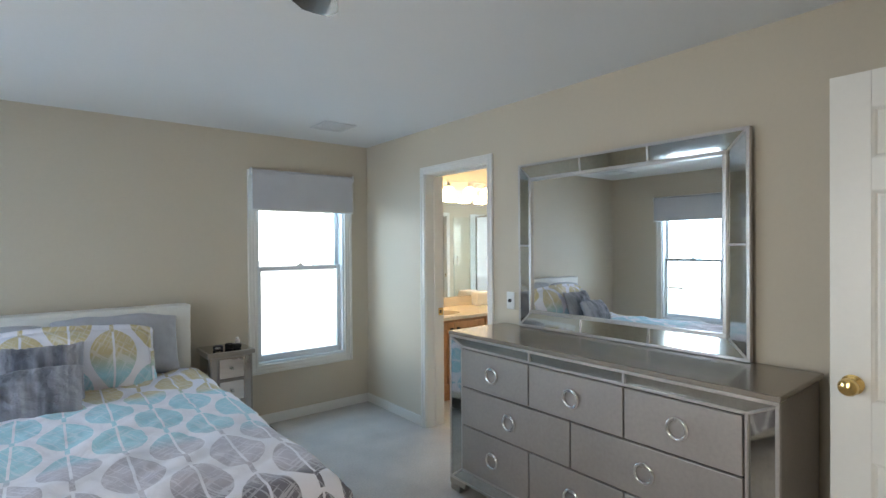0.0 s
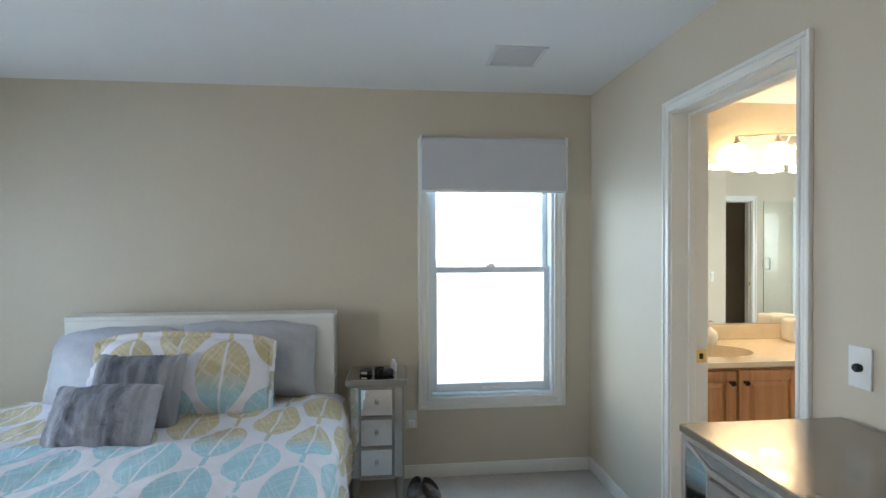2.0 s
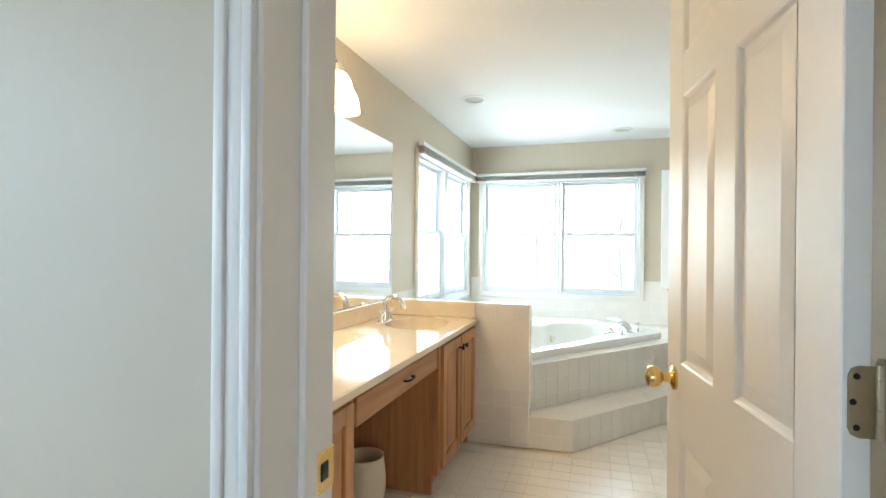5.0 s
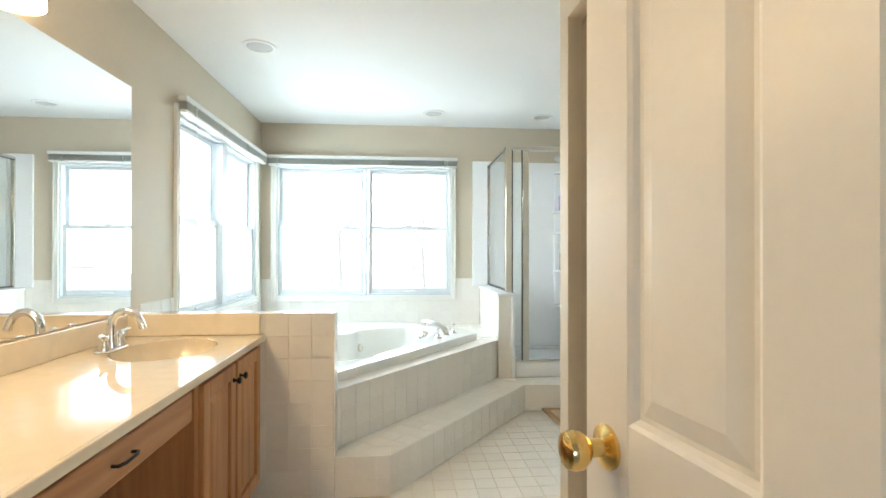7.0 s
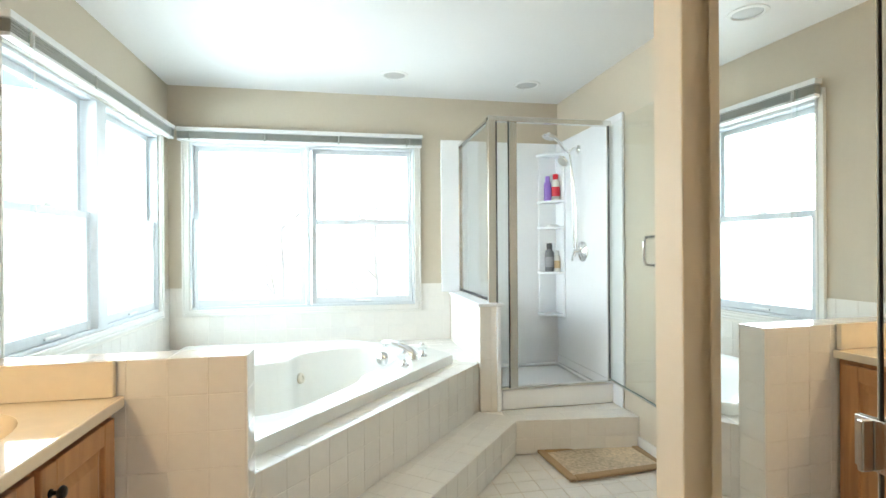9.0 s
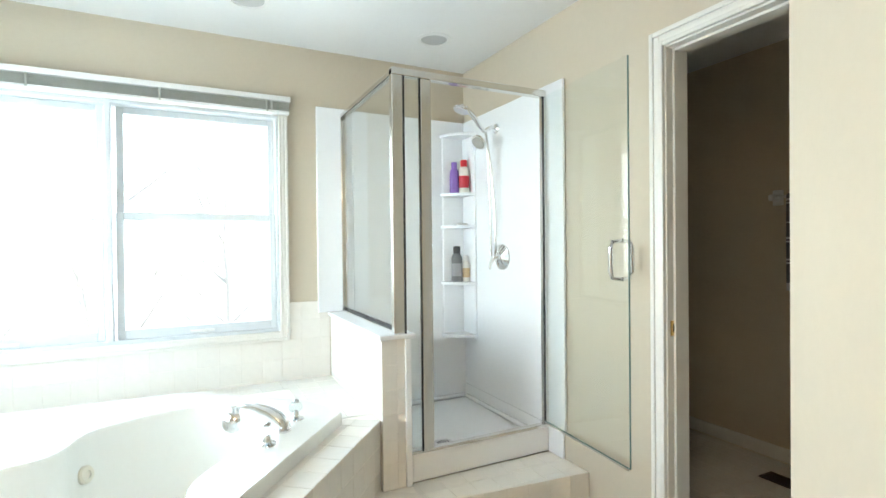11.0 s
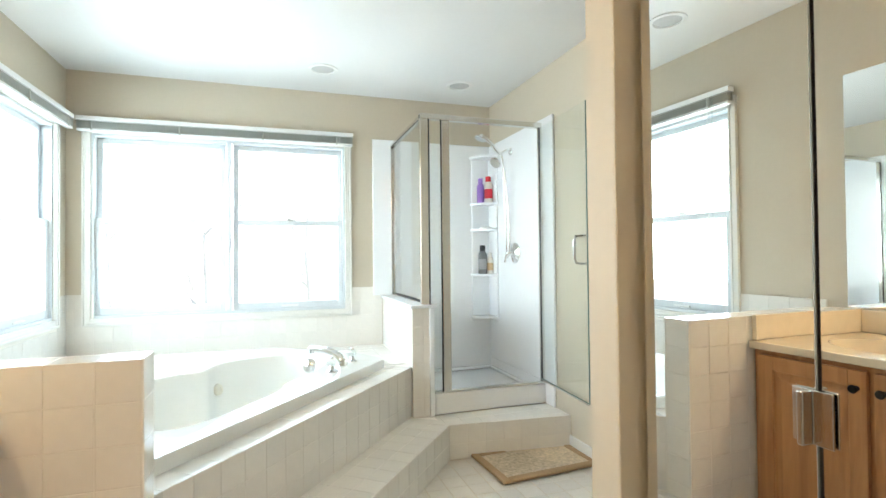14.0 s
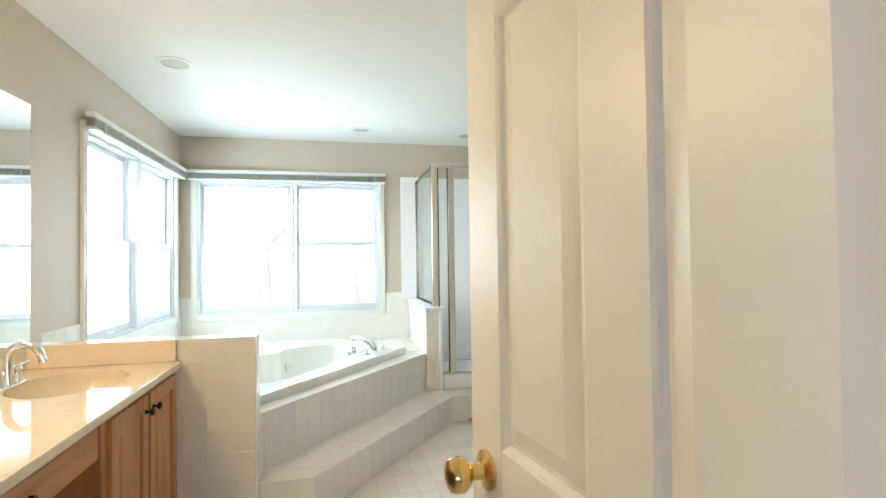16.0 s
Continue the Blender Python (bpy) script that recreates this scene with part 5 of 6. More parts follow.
    l.new(bp.outputs["Normal"], bsdf.inputs["Normal"])
    return m


YELLOW, TEAL, GREY, DGREY = (0.66, 0.56, 0.33), (0.42, 0.69, 0.77), (0.57, 0.54, 0.60), (0.20, 0.19, 0.22)
PRINT = leaf_print("leaf_print_cotton", 0.37, 0.43, [(0.0, YELLOW), (0.74, YELLOW), (0.90, TEAL), (1.54, TEAL), (1.70, GREY), (2.14, GREY), (2.30, DGREY), (2.7, DGREY)])
PRINT_SHAM = leaf_print("leaf_print_sham", 0.44, 0.46, [(0.0, TEAL), (0.10, TEAL), (0.22, YELLOW), (0.6, YELLOW)])


def wrinkle(x, y, s=1.0):
    return noise.noise(Vector((x * 3.1 * s, y * 3.1 * s, 0.3))) * 0.024 + noise.noise(Vector((x * 9 * s, y * 7 * s, 2.3))) * 0.010 + abs(noise.noise(Vector((x * 5 + y * 6, y * 2 - x * 1.2, 5.1)))) * 0.026 - abs(noise.noise(Vector((x * 11 - y * 5, y * 9 + x * 3, 7.7)))) * 0.010


bed = thing("bed_frame", "low white bed base under a mattress", "bed")
b = bmesh.new()
box(b, (-0.74, 1.82, 0.14), (0.835, 3.955, 0.25), 0.01)
part("side_rails", b, HEADBOARD, bed)
for x, y in ((-0.68, 1.88), (0.78, 1.88), (-0.68, 3.90), (0.78, 3.90)):
    part("leg", boxed((x - 0.03, y - 0.03, 0.0), (x + 0.03, y + 0.03, 0.14), 0.004), HEADBOARD, bed)
solid("mattress", boxed((-0.76, 1.80, 0.251), (0.855, 3.955, 0.60), 0.05, 4), material("mattress_ticking", (0.66, 0.65, 0.63), 0.9), "white mattress on a low bed base", "mattress", smooth=True)


def duvet_mesh():
    """A quilt that lies over the mattress and hangs down at both sides and the foot."""
    b = bmesh.new()
    uvl = b.loops.layers.uv.new("UVMap")
    nu, nv = 150, 170
    half, drop_x, drop_y = 0.79, 0.44, 0.42
    cx, head = 0.05, 3.945
    length = 2.17
    rr = 0.105
    grid, st = [], []

    def fold(d, flat, drop):
        """Distance along the cloth to (outward, down) past a rounded edge."""
        if d <= flat:
            return d, 0.0
        a = (d - flat) / rr
        if a < math.pi / 2:
            return flat + rr * math.sin(a), rr * (1 - math.cos(a))
        rest = d - flat - rr * math.pi / 2
        return flat + rr + 0.03 * rest, rr + rest

    for j in range(nv + 1):
        t = (length + drop_y) * j / nv
        row, rs = [], []
        for i in range(nu + 1):
            s = -(half + drop_x) + 2 * (half + drop_x) * i / nu
            ox, dx = fold(abs(s), half, drop_x)
            oy, dy = fold(t, length - 0.05, drop_y)
            x = cx + math.copysign(ox, s)
            y = head - oy
            hang = max(dx, dy)
            crown = 0.016 * (1 - (min(abs(s), half) / half) ** 2)
            wave = wrinkle(s, t)
            z = 0.632 + crown + wave - hang
            if dx > rr * 0.6:
                x += math.copysign(0.018 * math.sin(t * 13 + 1.4 * math.sin(t * 4)) * min(1.0, (dx - rr * 0.6) / 0.25), s) + math.copysign(wave * 0.8, s)
            if dy > rr * 0.6:
                y -= 0.026 * math.sin(s * 12 + 1.0) * min(1.0, (dy - rr * 0.6) / 0.25)
            z = max(z, 0.06)
            row.append(b.verts.new((x, y, z)))
            rs.append((s + 0.688, t + 0.14))
        grid.append(row)
        st.append(rs)
    for j in range(nv):
        for i in range(nu):
            f = b.faces.new((grid[j][i], grid[j + 1][i], grid[j + 1][i + 1], grid[j][i + 1]))
            for loop, (jj, ii) in zip(f.loops, ((j, i), (j + 1, i), (j + 1, i + 1), (j, i + 1))):
                loop[uvl].uv = st[jj][ii]
    bmesh.ops.recalc_face_normals(b, faces=b.faces[:])
    return b


dv = thing("duvet", "white cotton duvet printed with yellow, teal and grey leaves", "duvet")
top = part("cover", duvet_mesh(), PRINT, dv, smooth=True)
thick = top.modifiers.new("thickness", "SOLIDIFY")
thick.thickness, thick.offset = 0.022, -1

hbd = thing("headboard", "white bookcase headboard with open shelves at its side", "headboard")
part("front_panel", boxed((-0.566, 3.952, 0.0), (0.86, 3.972, 1.060), 0.002), HEADBOARD, hbd)
part("top_board", boxed((-0.568, 3.950, 1.0605), (0.862, 4.110, 1.082), 0.003), HEADBOARD, hbd)
part("back_panel", boxed((-0.566, 4.098, 0.0), (0.86, 4.110, 1.060)), HEADBOARD, hbd)
for z in (0.02, 0.38, 0.70):
    part("shelf", boxed((-0.564, 3.972, z), (0.858, 4.098, z + 0.018)), HEADBOARD, hbd)
for x in (-0.30, 0.60):
    part("divider", boxed((x - 0.009, 3.972, 0.038), (x + 0.009, 4.098, 1.060)), HEADBOARD, hbd)
bottle(0.815, 4.035, 0.7185, 0.20, 0.034, 0.8, (0.30, 0.42, 0.22), (0.02, 0.02, 0.02), "green lotion bottle with a black pump in the headboard shelf", (0.45, 0.55, 0.35))


def cushion(name, w, h, d, m, mat, label, cat="pillow", seed=0.0, n=36, round_corner=0.03, slump=0.0, nap=0.0, flange=None):
    """A stuffed pillow, w wide, h high and d thick, standing in its local x-z plane; slump lets its top corners droop."""
    b = bmesh.new()
    uvl = b.loops.layers.uv.new("UVMap")

    def outline(u, v):
        c = (abs(u) * abs(v)) ** 9
        x = u * w / 2 * (1 - round_corner * c) * (1 - 0.06 * (1 - v ** 4) * abs(u) ** 3)
        z = v * h / 2 * (1 - round_corner * 1.2 * c) * (1 - 0.09 * (1 - u ** 4) * abs(v) ** 3)
        x -= slump * 0.35 * u * (0.5 + 0.5 * v) ** 2
        z -= slump * abs(u) ** 3 * (0.5 + 0.5 * v) ** 2 + 0.012 * noise.noise(Vector((u * 2.5 + seed, v, 4.4))) * abs(v)
        return x, z + h / 2

    for side in (1, -1):
        grid = []
        for j in range(n + 1):
            row = []
            for i in range(n + 1):
                u, v = math.sin((i / n - 0.5) * math.pi), math.sin((j / n - 0.5) * math.pi)
                edge = max((1 - abs(u) ** 2.4) * (1 - abs(v) ** 2.4), 0.0)
                x, z = outline(u, v)
                belly = 1.0 + 0.22 * (-v) * (1 - u * u)
                y = -side * d / 2 * edge ** 0.5 * belly
                near = 1 - edge
                k = noise.noise(Vector((u * 1.8 + seed, v * 1.8, seed))) * 0.020 + noise.noise(Vector((u * 5 + seed, v * 4 + 2 * u, seed + 3))) * 0.018
                k -= abs(noise.noise(Vector((u * 7 + seed, v * 2 - u, seed + 6)))) * 0.045 * near
                k += nap * noise.noise(Vector((x * 95, z * 95, seed))) * 2.0
                y += -side * k * (w / 0.75) * edge ** 0.35
                row.append(b.verts.new((x + nap * noise.noise(Vector((z * 110, x * 60, seed))) * abs(u) ** 8, y, z + nap * noise.noise(Vector((x * 110, z * 60, seed + 2))) * abs(v) ** 8)))
            grid.append(row)
        for j in range(n):
            for i in range(n):
                q = (grid[j][i], grid[j][i + 1], grid[j + 1][i + 1], grid[j + 1][i])
                f = b.faces.new(q if side > 0 else q[::-1])
                for loop in f.loops:
                    loop[uvl].uv = (loop.vert.co.x + w / 2 + 0.02, loop.vert.co.z)
    bmesh.ops.remove_doubles(b, verts=b.verts[:], dist=0.0005)
    th = thing(name, label, cat, m)
    part("cover", b, mat, th, smooth=True)
    if flange:
        e = bmesh.new()
        ul = e.loops.layers.uv.new("UVMap")
        steps = 44
        ring = []
        for a0, a1 in (((-1, -1), (1, -1)), ((1, -1), (1, 1)), ((1, 1), (-1, 1)), ((-1, 1), (-1, -1))):
            for k in range(steps):
                f = k / steps
                u, v = a0[0] + (a1[0] - a0[0]) * f, a0[1] + (a1[1] - a0[1]) * f
                x, z = outline(u, v)
                out = Vector((u ** 5, v ** 5)).normalized()
                wob = noise.noise(Vector((u * 4 + seed, v * 4, 8.0)))
                ring.append(((x - out.x * 0.008, 0.0, z - out.y * 0.008), (x + out.x * flange * 0.5, 0.010 * wob, z + out.y * flange * 0.5), (x + out.x * flange, 0.045 * wob, z + out.y * flange - 0.016 * abs(wob))))
        vs = [[e.verts.new(p) for p in r] for r in ring]
        for k in range(len(vs)):
            q0, q1 = vs[k], vs[(k + 1) % len(vs)]
            for c in (0, 1):
                f = e.faces.new((q0[c], q0[c + 1], q1[c + 1], q1[c]))
                for loop in f.loops:
                    loop[ul].uv = (loop.vert.co.x + w / 2 + 0.02, loop.vert.co.z)
        rim = part("flange", e, mat, th, "flat sewn border of the sham", smooth=True)
        hem = rim.modifiers.new("thickness", "SOLIDIFY")
        hem.thickness, hem.offset = 0.006, 0
    return th


SATIN = material("grey_satin", (0.46, 0.47, 0.51), 0.42, noise_scale=5, amount=0.08, bump=0.5, bump_scale=12, spec=0.5)


def fur_material():
    m = material("striped_faux_fur", (0.2, 0.2, 0.22), 0.9, bump=1.0, bump_scale=130, spec=0.15)
    n, l = m.node_tree.nodes, m.node_tree.links
    tc = n.new("ShaderNodeTexCoord")
    mp = n.new("ShaderNodeMapping")
    mp.inputs["Scale"].default_value = (3.4, 1, 0.4)
    l.new(tc.outputs["Object"], mp.inputs["Vector"])
    t = n.new("ShaderNodeTexNoise")
    t.inputs["Scale"].default_value, t.inputs["Detail"].default_value, t.inputs["Distortion"].default_value = 2.0, 4, 0.3
    l.new(mp.outputs["Vector"], t.inputs["Vector"])
    cr = n.new("ShaderNodeValToRGB")
    cr.color_ramp.elements[0].position, cr.color_ramp.elements[0].color = 0.40, (0.105, 0.11, 0.135, 1)
    cr.color_ramp.elements[1].position, cr.color_ramp.elements[1].color = 0.60, (0.46, 0.46, 0.50, 1)
    l.new(t.outputs["Fac"], cr.inputs["Fac"])
    l.new(cr.outputs["Color"], n["Principled BSDF"].inputs["Base Color"])
    n["Principled BSDF"].inputs["Sheen Weight"].default_value = 0.4
    return m


FUR = fur_material()
cushion("pillow", 0.75, 0.44, 0.20, pose(0.405, 3.835, 0.640, -15, 2, 2), SATIN, "grey satin pillow leaning on the headboard", seed=1.0, slump=0.035)
cushion("pillow", 0.75, 0.44, 0.20, pose(-0.265, 3.825, 0.630, -17, -4, -5), SATIN, "grey satin pillow leaning on the headboard", seed=4.0, slump=0.075)
cushion("pillow", 0.87, 0.42, 0.21, pose(0.150, 3.605, 0.622, -20, 2, 2), PRINT_SHAM, "long pillow with a yellow and teal leaf print sham", seed=7.0, slump=0.045, flange=0.030)
cushion("fur_cushion", 0.41, 0.385, 0.16, pose(0.015, 3.42, 0.612, -24, 1, 2), FUR, "square grey striped faux fur cushion", "cushion", seed=9.0, round_corner=0.06, nap=0.005, n=64)
cushion("fur_cushion", 0.47, 0.29, 0.16, pose(-0.035, 3.245, 0.618, -30, -1, -4), FUR, "oblong grey striped faux fur cushion", "cushion", seed=12.0, round_corner=0.06, nap=0.005, n=64)

# ---- bedroom: nightstand ----
NIGHT = material("aged_champagne_finish", (0.36, 0.33, 0.29), 0.34, 0.6, noise_scale=12, amount=0.14)
ns = thing("nightstand", "narrow mirrored nightstand with three drawers and champagne trim", "nightstand", Matrix.Translation((1.102, 3.965, 0.0)))
part("top_frame", boxed((-0.166, -0.168, 0.702), (0.166, 0.168, 0.735), 0.005), NIGHT, ns)
part("top_mirror", boxed((-0.156, -0.158, 0.7335), (0.156, 0.158, 0.7365)), ANTIQUE, ns)
part("carcass", boxed((-0.146, -0.144, 0.19), (0.146, 0.150, 0.702), 0.002), LEAF, ns)
for sx in (-1, 1):
    part("side_mirror", boxed((sx * 0.146, -0.12, 0.215), (sx * 0.149, 0.13, 0.68)), ANTIQUE, ns)
    part("front_strip", boxed((sx * 0.098, -0.1475, 0.20), (sx * 0.136, -0.1442, 0.690)), ANTIQUE, ns)
    part("edge_moulding", boxed((sx * 0.137, -0.151, 0.19), (sx * 0.150, -0.1442, 0.70), 0.003), NIGHT, ns)
    for sy in (-1, 1):
        part("leg", lathe(bmesh.new(), [(0.012, 0.0), (0.014, 0.01), (0.020, 0.12), (0.024, 0.17), (0.024, 0.19)], Matrix.Translation((sx * 0.122, sy * 0.120, 0)), 14), NIGHT, ns, smooth=True)
for k in range(3):
    z = 0.205 + k * 0.164
    d = part("drawer", boxed((-0.092, -0.156, z), (0.092, -0.1442, z + 0.156), 0.003), NIGHT, ns)
    part("drawer_mirror", boxed((-0.083, -0.1585, z + 0.009), (0.083, -0.1565, z + 0.147)), MIRROR, d)
    part("knob", lathe(bmesh.new(), [(0.011, 0.0), (0.006, 0.006), (0.006, 0.012), (0.013, 0.020), (0.010, 0.028), (0.003, 0.030)], Matrix.Translation((0, -0.1586, z + 0.078)) @ pose(0, 0, 0, 90), 16), CRYSTAL, d, smooth=True)
ck = thing("earphone_case", "black round earphone case with a silver badge on the nightstand", "case", pose(1.04, 3.93, 0.737, 0, 0, -15))
part("case", lathe(bmesh.new(), [(0.030, 0.0), (0.036, 0.005), (0.036, 0.022), (0.030, 0.028)], None, 24), BLACK, ck, smooth=True)
part("badge", boxed((-0.018, -0.0375, 0.007), (0.018, -0.034, 0.021), 0.006), ALUMINIUM, ck)
ck = thing("wrist_watch", "black watch lying coiled on the nightstand", "watch", pose(1.115, 3.92, 0.737, 0, 0, 20))
part("strap", lathe(bmesh.new(), [(0.026, 0.0), (0.029, 0.004), (0.029, 0.034), (0.026, 0.036)], None, 24, close=False), BLACK, ck, smooth=True)
part("dial", lathe(bmesh.new(), [(0.019, 0.0), (0.019, 0.010), (0.016, 0.012)], Matrix.Translation((0.0, -0.026, 0.018)) @ pose(0, 0, 0, 90), 20), DARK, ck, smooth=True)
ck = thing("earphone_case", "small black hinged case on the nightstand", "case", pose(1.165, 3.90, 0.737, 0, 0, 10))
part("case", boxed((-0.03, -0.024, 0.0), (0.03, 0.024, 0.034), 0.012, 4), BLACK, ck, smooth=True)
bottle(1.195, 3.985, 0.737, 0.066, 0.018, 1.0, (0.66, 0.58, 0.56), (0.80, 0.79, 0.77), "tiny pale pill bottle with a white lid")


def shoe(m):
    th = thing("shoe", "dark grey slip-on shoe on the carpet", "shoe", m, "pair of shoes")
    SH, SO = material("shoe_canvas", (0.19, 0.17, 0.155), 0.85, amount=0.2, bump=0.4), material("shoe_insole", (0.30, 0.28, 0.26), 0.8, amount=0.1)
    b = bmesh.new()
    rings = []
    n = 20
    for z, sc in ((0.0, 0.94), (0.012, 1.0), (0.035, 0.96), (0.055, 0.80)):
        rings.append([b.verts.new((0.040 * sc * math.cos(a) * (1 + 0.12 * math.sin(a)), 0.125 * (1 - (1 - sc) * 0.45) * math.sin(a), z - (0.018 * max(0, -math.sin(a)) if z > 0.03 else 0))) for a in [2 * math.pi * k / n for k in range(n)]])
    for r0, r1 in zip(rings, rings[1:]):
        for k in range(n):
            b.faces.new((r0[k], r0[(k + 1) % n], r1[(k + 1) % n], r1[k]))
    b.faces.new(rings[0][::-1])
    part("upper", b, SH, th, smooth=True)
    part("sole", prism(bmesh.new(), [(0.039 * math.cos(a) * (1 + 0.12 * math.sin(a)), 0.123 * math.sin(a)) for a in [2 * math.pi * k / n for k in range(n)]], 0.0, 0.014), SO, th)
    toe = bmesh.new()
    lathe(toe, [(0.036, 0.0), (0.032, 0.022), (0.018, 0.036), (0.004, 0.040)], Matrix.Translation((0, -0.062, 0.022)) @ Matrix.Diagonal((0.92, 1.35, 0.8, 1)), 18)
    part("toe_cap", toe, SH, th, smooth=True)
    return th


shoe(pose(1.315, 4.00, 0.004, 0, 0, -12))
shoe(pose(1.415, 3.985, 0.004, 0, 0, 16))
ol = thing("wall_outlet", "white wall outlet with a plug beside the nightstand", "outlet", pose(1.305, 4.2195, 0.37, 0, 0, 180))
part("plate", boxed((-0.035, 0.0, -0.057), (0.035, 0.006, 0.057), 0.003), WHITE_PLASTIC, ol)
part("plug", boxed((-0.02, 0.006, -0.04), (0.02, 0.04, 0.0), 0.006), WHITE_PLASTIC, ol)

# ---- bedroom: dresser and its mirror ----
# local frame: x runs along the wall away from the bathroom door, -y faces the room
DW, DD, DH = 1.765, 0.485, 0.975
dr = thing("dresser", "champagne silver dresser with eight ring-pull drawers and mirrored borders", "dresser", pose(1.975, 2.365, 0, 0, 0, -90))
part("top", boxed((-0.004, -0.004, DH - 0.022), (DW + 0.004, DD, DH), 0.004), LEAF_TOP, dr)
b = bmesh.new()
box(b, (0.012, 0.022, 0.075), (DW - 0.012, DD - 0.005, DH - 0.022), 0.002)
part("carcass", b, LEAF, dr)
TOPZ, BOTZ = 0.882, 0.160
SIDE = 0.112
e = bmesh.new()
for lo, hi in (((0.0, 0.0, DH - 0.036), (DW, 0.022, DH - 0.022)), ((0.0, 0.0, 0.075), (0.014, 0.022, DH - 0.036)), ((DW - 0.014, 0.0, 0.075), (DW, 0.022, DH - 0.036)), ((0.014, 0.0, 0.075), (DW - 0.014, 0.022, 0.090)),
               ((SIDE, 0.006, TOPZ), (DW - SIDE, 0.022, TOPZ + 0.012)), ((SIDE - 0.012, 0.006, BOTZ), (SIDE, 0.022, TOPZ + 0.012)), ((DW - SIDE, 0.006, BOTZ), (DW - SIDE + 0.012, 0.022, TOPZ + 0.012)), ((SIDE, 0.006, BOTZ - 0.012), (DW - SIDE, 0.022, BOTZ))):
    box(e, lo, hi, 0.003, 2)
part("face_moulding", e, LEAF_EDGE, dr)


def sloped(bm, pts, t=0.003):
    """A thin plate over four corners."""
    n = (Vector(pts[1]) - Vector(pts[0])).cross(Vector(pts[3]) - Vector(pts[0])).normalized() * t
    lo, hi = [bm.verts.new(Vector(p) - n) for p in pts], [bm.verts.new(p) for p in pts]
    fs = [bm.faces.new(hi), bm.faces.new(lo[::-1])]
    for k in range(4):
        fs.append(bm.faces.new((hi[k], lo[k], lo[(k + 1) % 4], hi[(k + 1) % 4])))
    return bm


yo, yi = 0.004, 0.016
xs = [0.014, 0.64, 1.178, DW - 0.014]
inner = [SIDE - 0.012, 0.64, 1.178, DW - SIDE + 0.012]
for k in range(3):
    part("mirror_border", sloped(bmesh.new(), [(inner[k] + 0.002, yi, TOPZ + 0.012), (inner[k + 1] - 0.002, yi, TOPZ + 0.012), (xs[k + 1] - 0.002, yo, DH - 0.036), (xs[k] + 0.002, yo, DH - 0.036)]), ANTIQUE, dr)
    part("mirror_border", sloped(bmesh.new(), [(xs[k] + 0.002, yo, 0.090), (xs[k + 1] - 0.002, yo, 0.090), (inner[k + 1] - 0.002, yi, BOTZ - 0.012), (inner[k] + 0.002, yi, BOTZ - 0.012)]), ANTIQUE, dr)
for z0, z1, c in ((0.090, 0.50, 0), (0.505, DH - 0.036, 1)):
    for x0, x1, flip in ((0.014, SIDE - 0.012, 0), (DW - 0.014, DW - SIDE + 0.012, 1)):
        za, zb = (BOTZ - 0.012, z1) if c == 0 else (z0, TOPZ + 0.012)
        q = [(x0, yo, z0), (x1, yi, za), (x1, yi, zb), (x0, yo, z1)]
        part("mirror_border", sloped(bmesh.new(), q if not flip else [q[1], q[0], q[3], q[2]]), ANTIQUE, dr)
for k in (1, 2):
    part("border_divider", boxed((xs[k] - 0.006, 0.0, TOPZ + 0.012), (xs[k] + 0.006, 0.018, DH - 0.036), 0.002), LEAF_EDGE, dr)
    part("border_divider", boxed((xs[k] - 0.006, 0.0, 0.090), (xs[k] + 0.006, 0.018, BOTZ - 0.012), 0.002), LEAF_EDGE, dr)
for x0, x1, z0, z1 in ((0.014, SIDE - 0.008, DH - 0.040, TOPZ + 0.006), (DW - 0.014, DW - SIDE + 0.008, DH - 0.040, TOPZ + 0.006), (0.014, SIDE - 0.008, 0.088, BOTZ - 0.006), (DW - 0.014, DW - SIDE + 0.008, 0.088, BOTZ - 0.006)):
    part("mitre_strip", sweep(bmesh.new(), [(x0, 0.004, z0), (x1, 0.014, z1)], 0.006, 8), LEAF_EDGE, dr)


def ring_pull(parent, x, z):
    b = bmesh.new()
    n, R = 28, 0.040
    sweep(b, [(x + R * math.sin(2 * math.pi * k / n), -0.010, z - 0.006 - R * math.cos(2 * math.pi * k / n)) for k in range(n + 1)], 0.0085, 10)
    ring = part("ring_pull", b, CHROME, parent, "polished ring pull", smooth=True)
    part("pull_mount", boxed((x - 0.011, -0.020, z + 0.024), (x + 0.011, 0.004, z + 0.042), 0.003), CHROME, ring)


def drawer_row(cuts, z0, z1):
    for a, c in zip(cuts, cuts[1:]):
        d = part("drawer", boxed((a + 0.004, -0.002, z0 + 0.004), (c - 0.004, 0.020, z1 - 0.004), 0.003), LEAF, dr)
        ring_pull(d, (a + c) / 2, (z0 + z1) / 2 + 0.005)


A, Z = SIDE, DW - SIDE
rows3 = [TOPZ, TOPZ - 0.225, TOPZ - 0.452, BOTZ + 0.002]
drawer_row([A, 0.640, 1.180, Z], rows3[1], rows3[0])
drawer_row([A, 0.900, Z], rows3[2], rows3[1])
drawer_row([A, 0.640, 1.180, Z], rows3[3], rows3[2])
# dark sheet behind the drawers paints the shade in their gaps
part("gap_shade", boxed((SIDE + 0.001, 0.012, BOTZ), (DW - SIDE - 0.001, 0.0215, TOPZ)), SHADOW_GAP, dr)
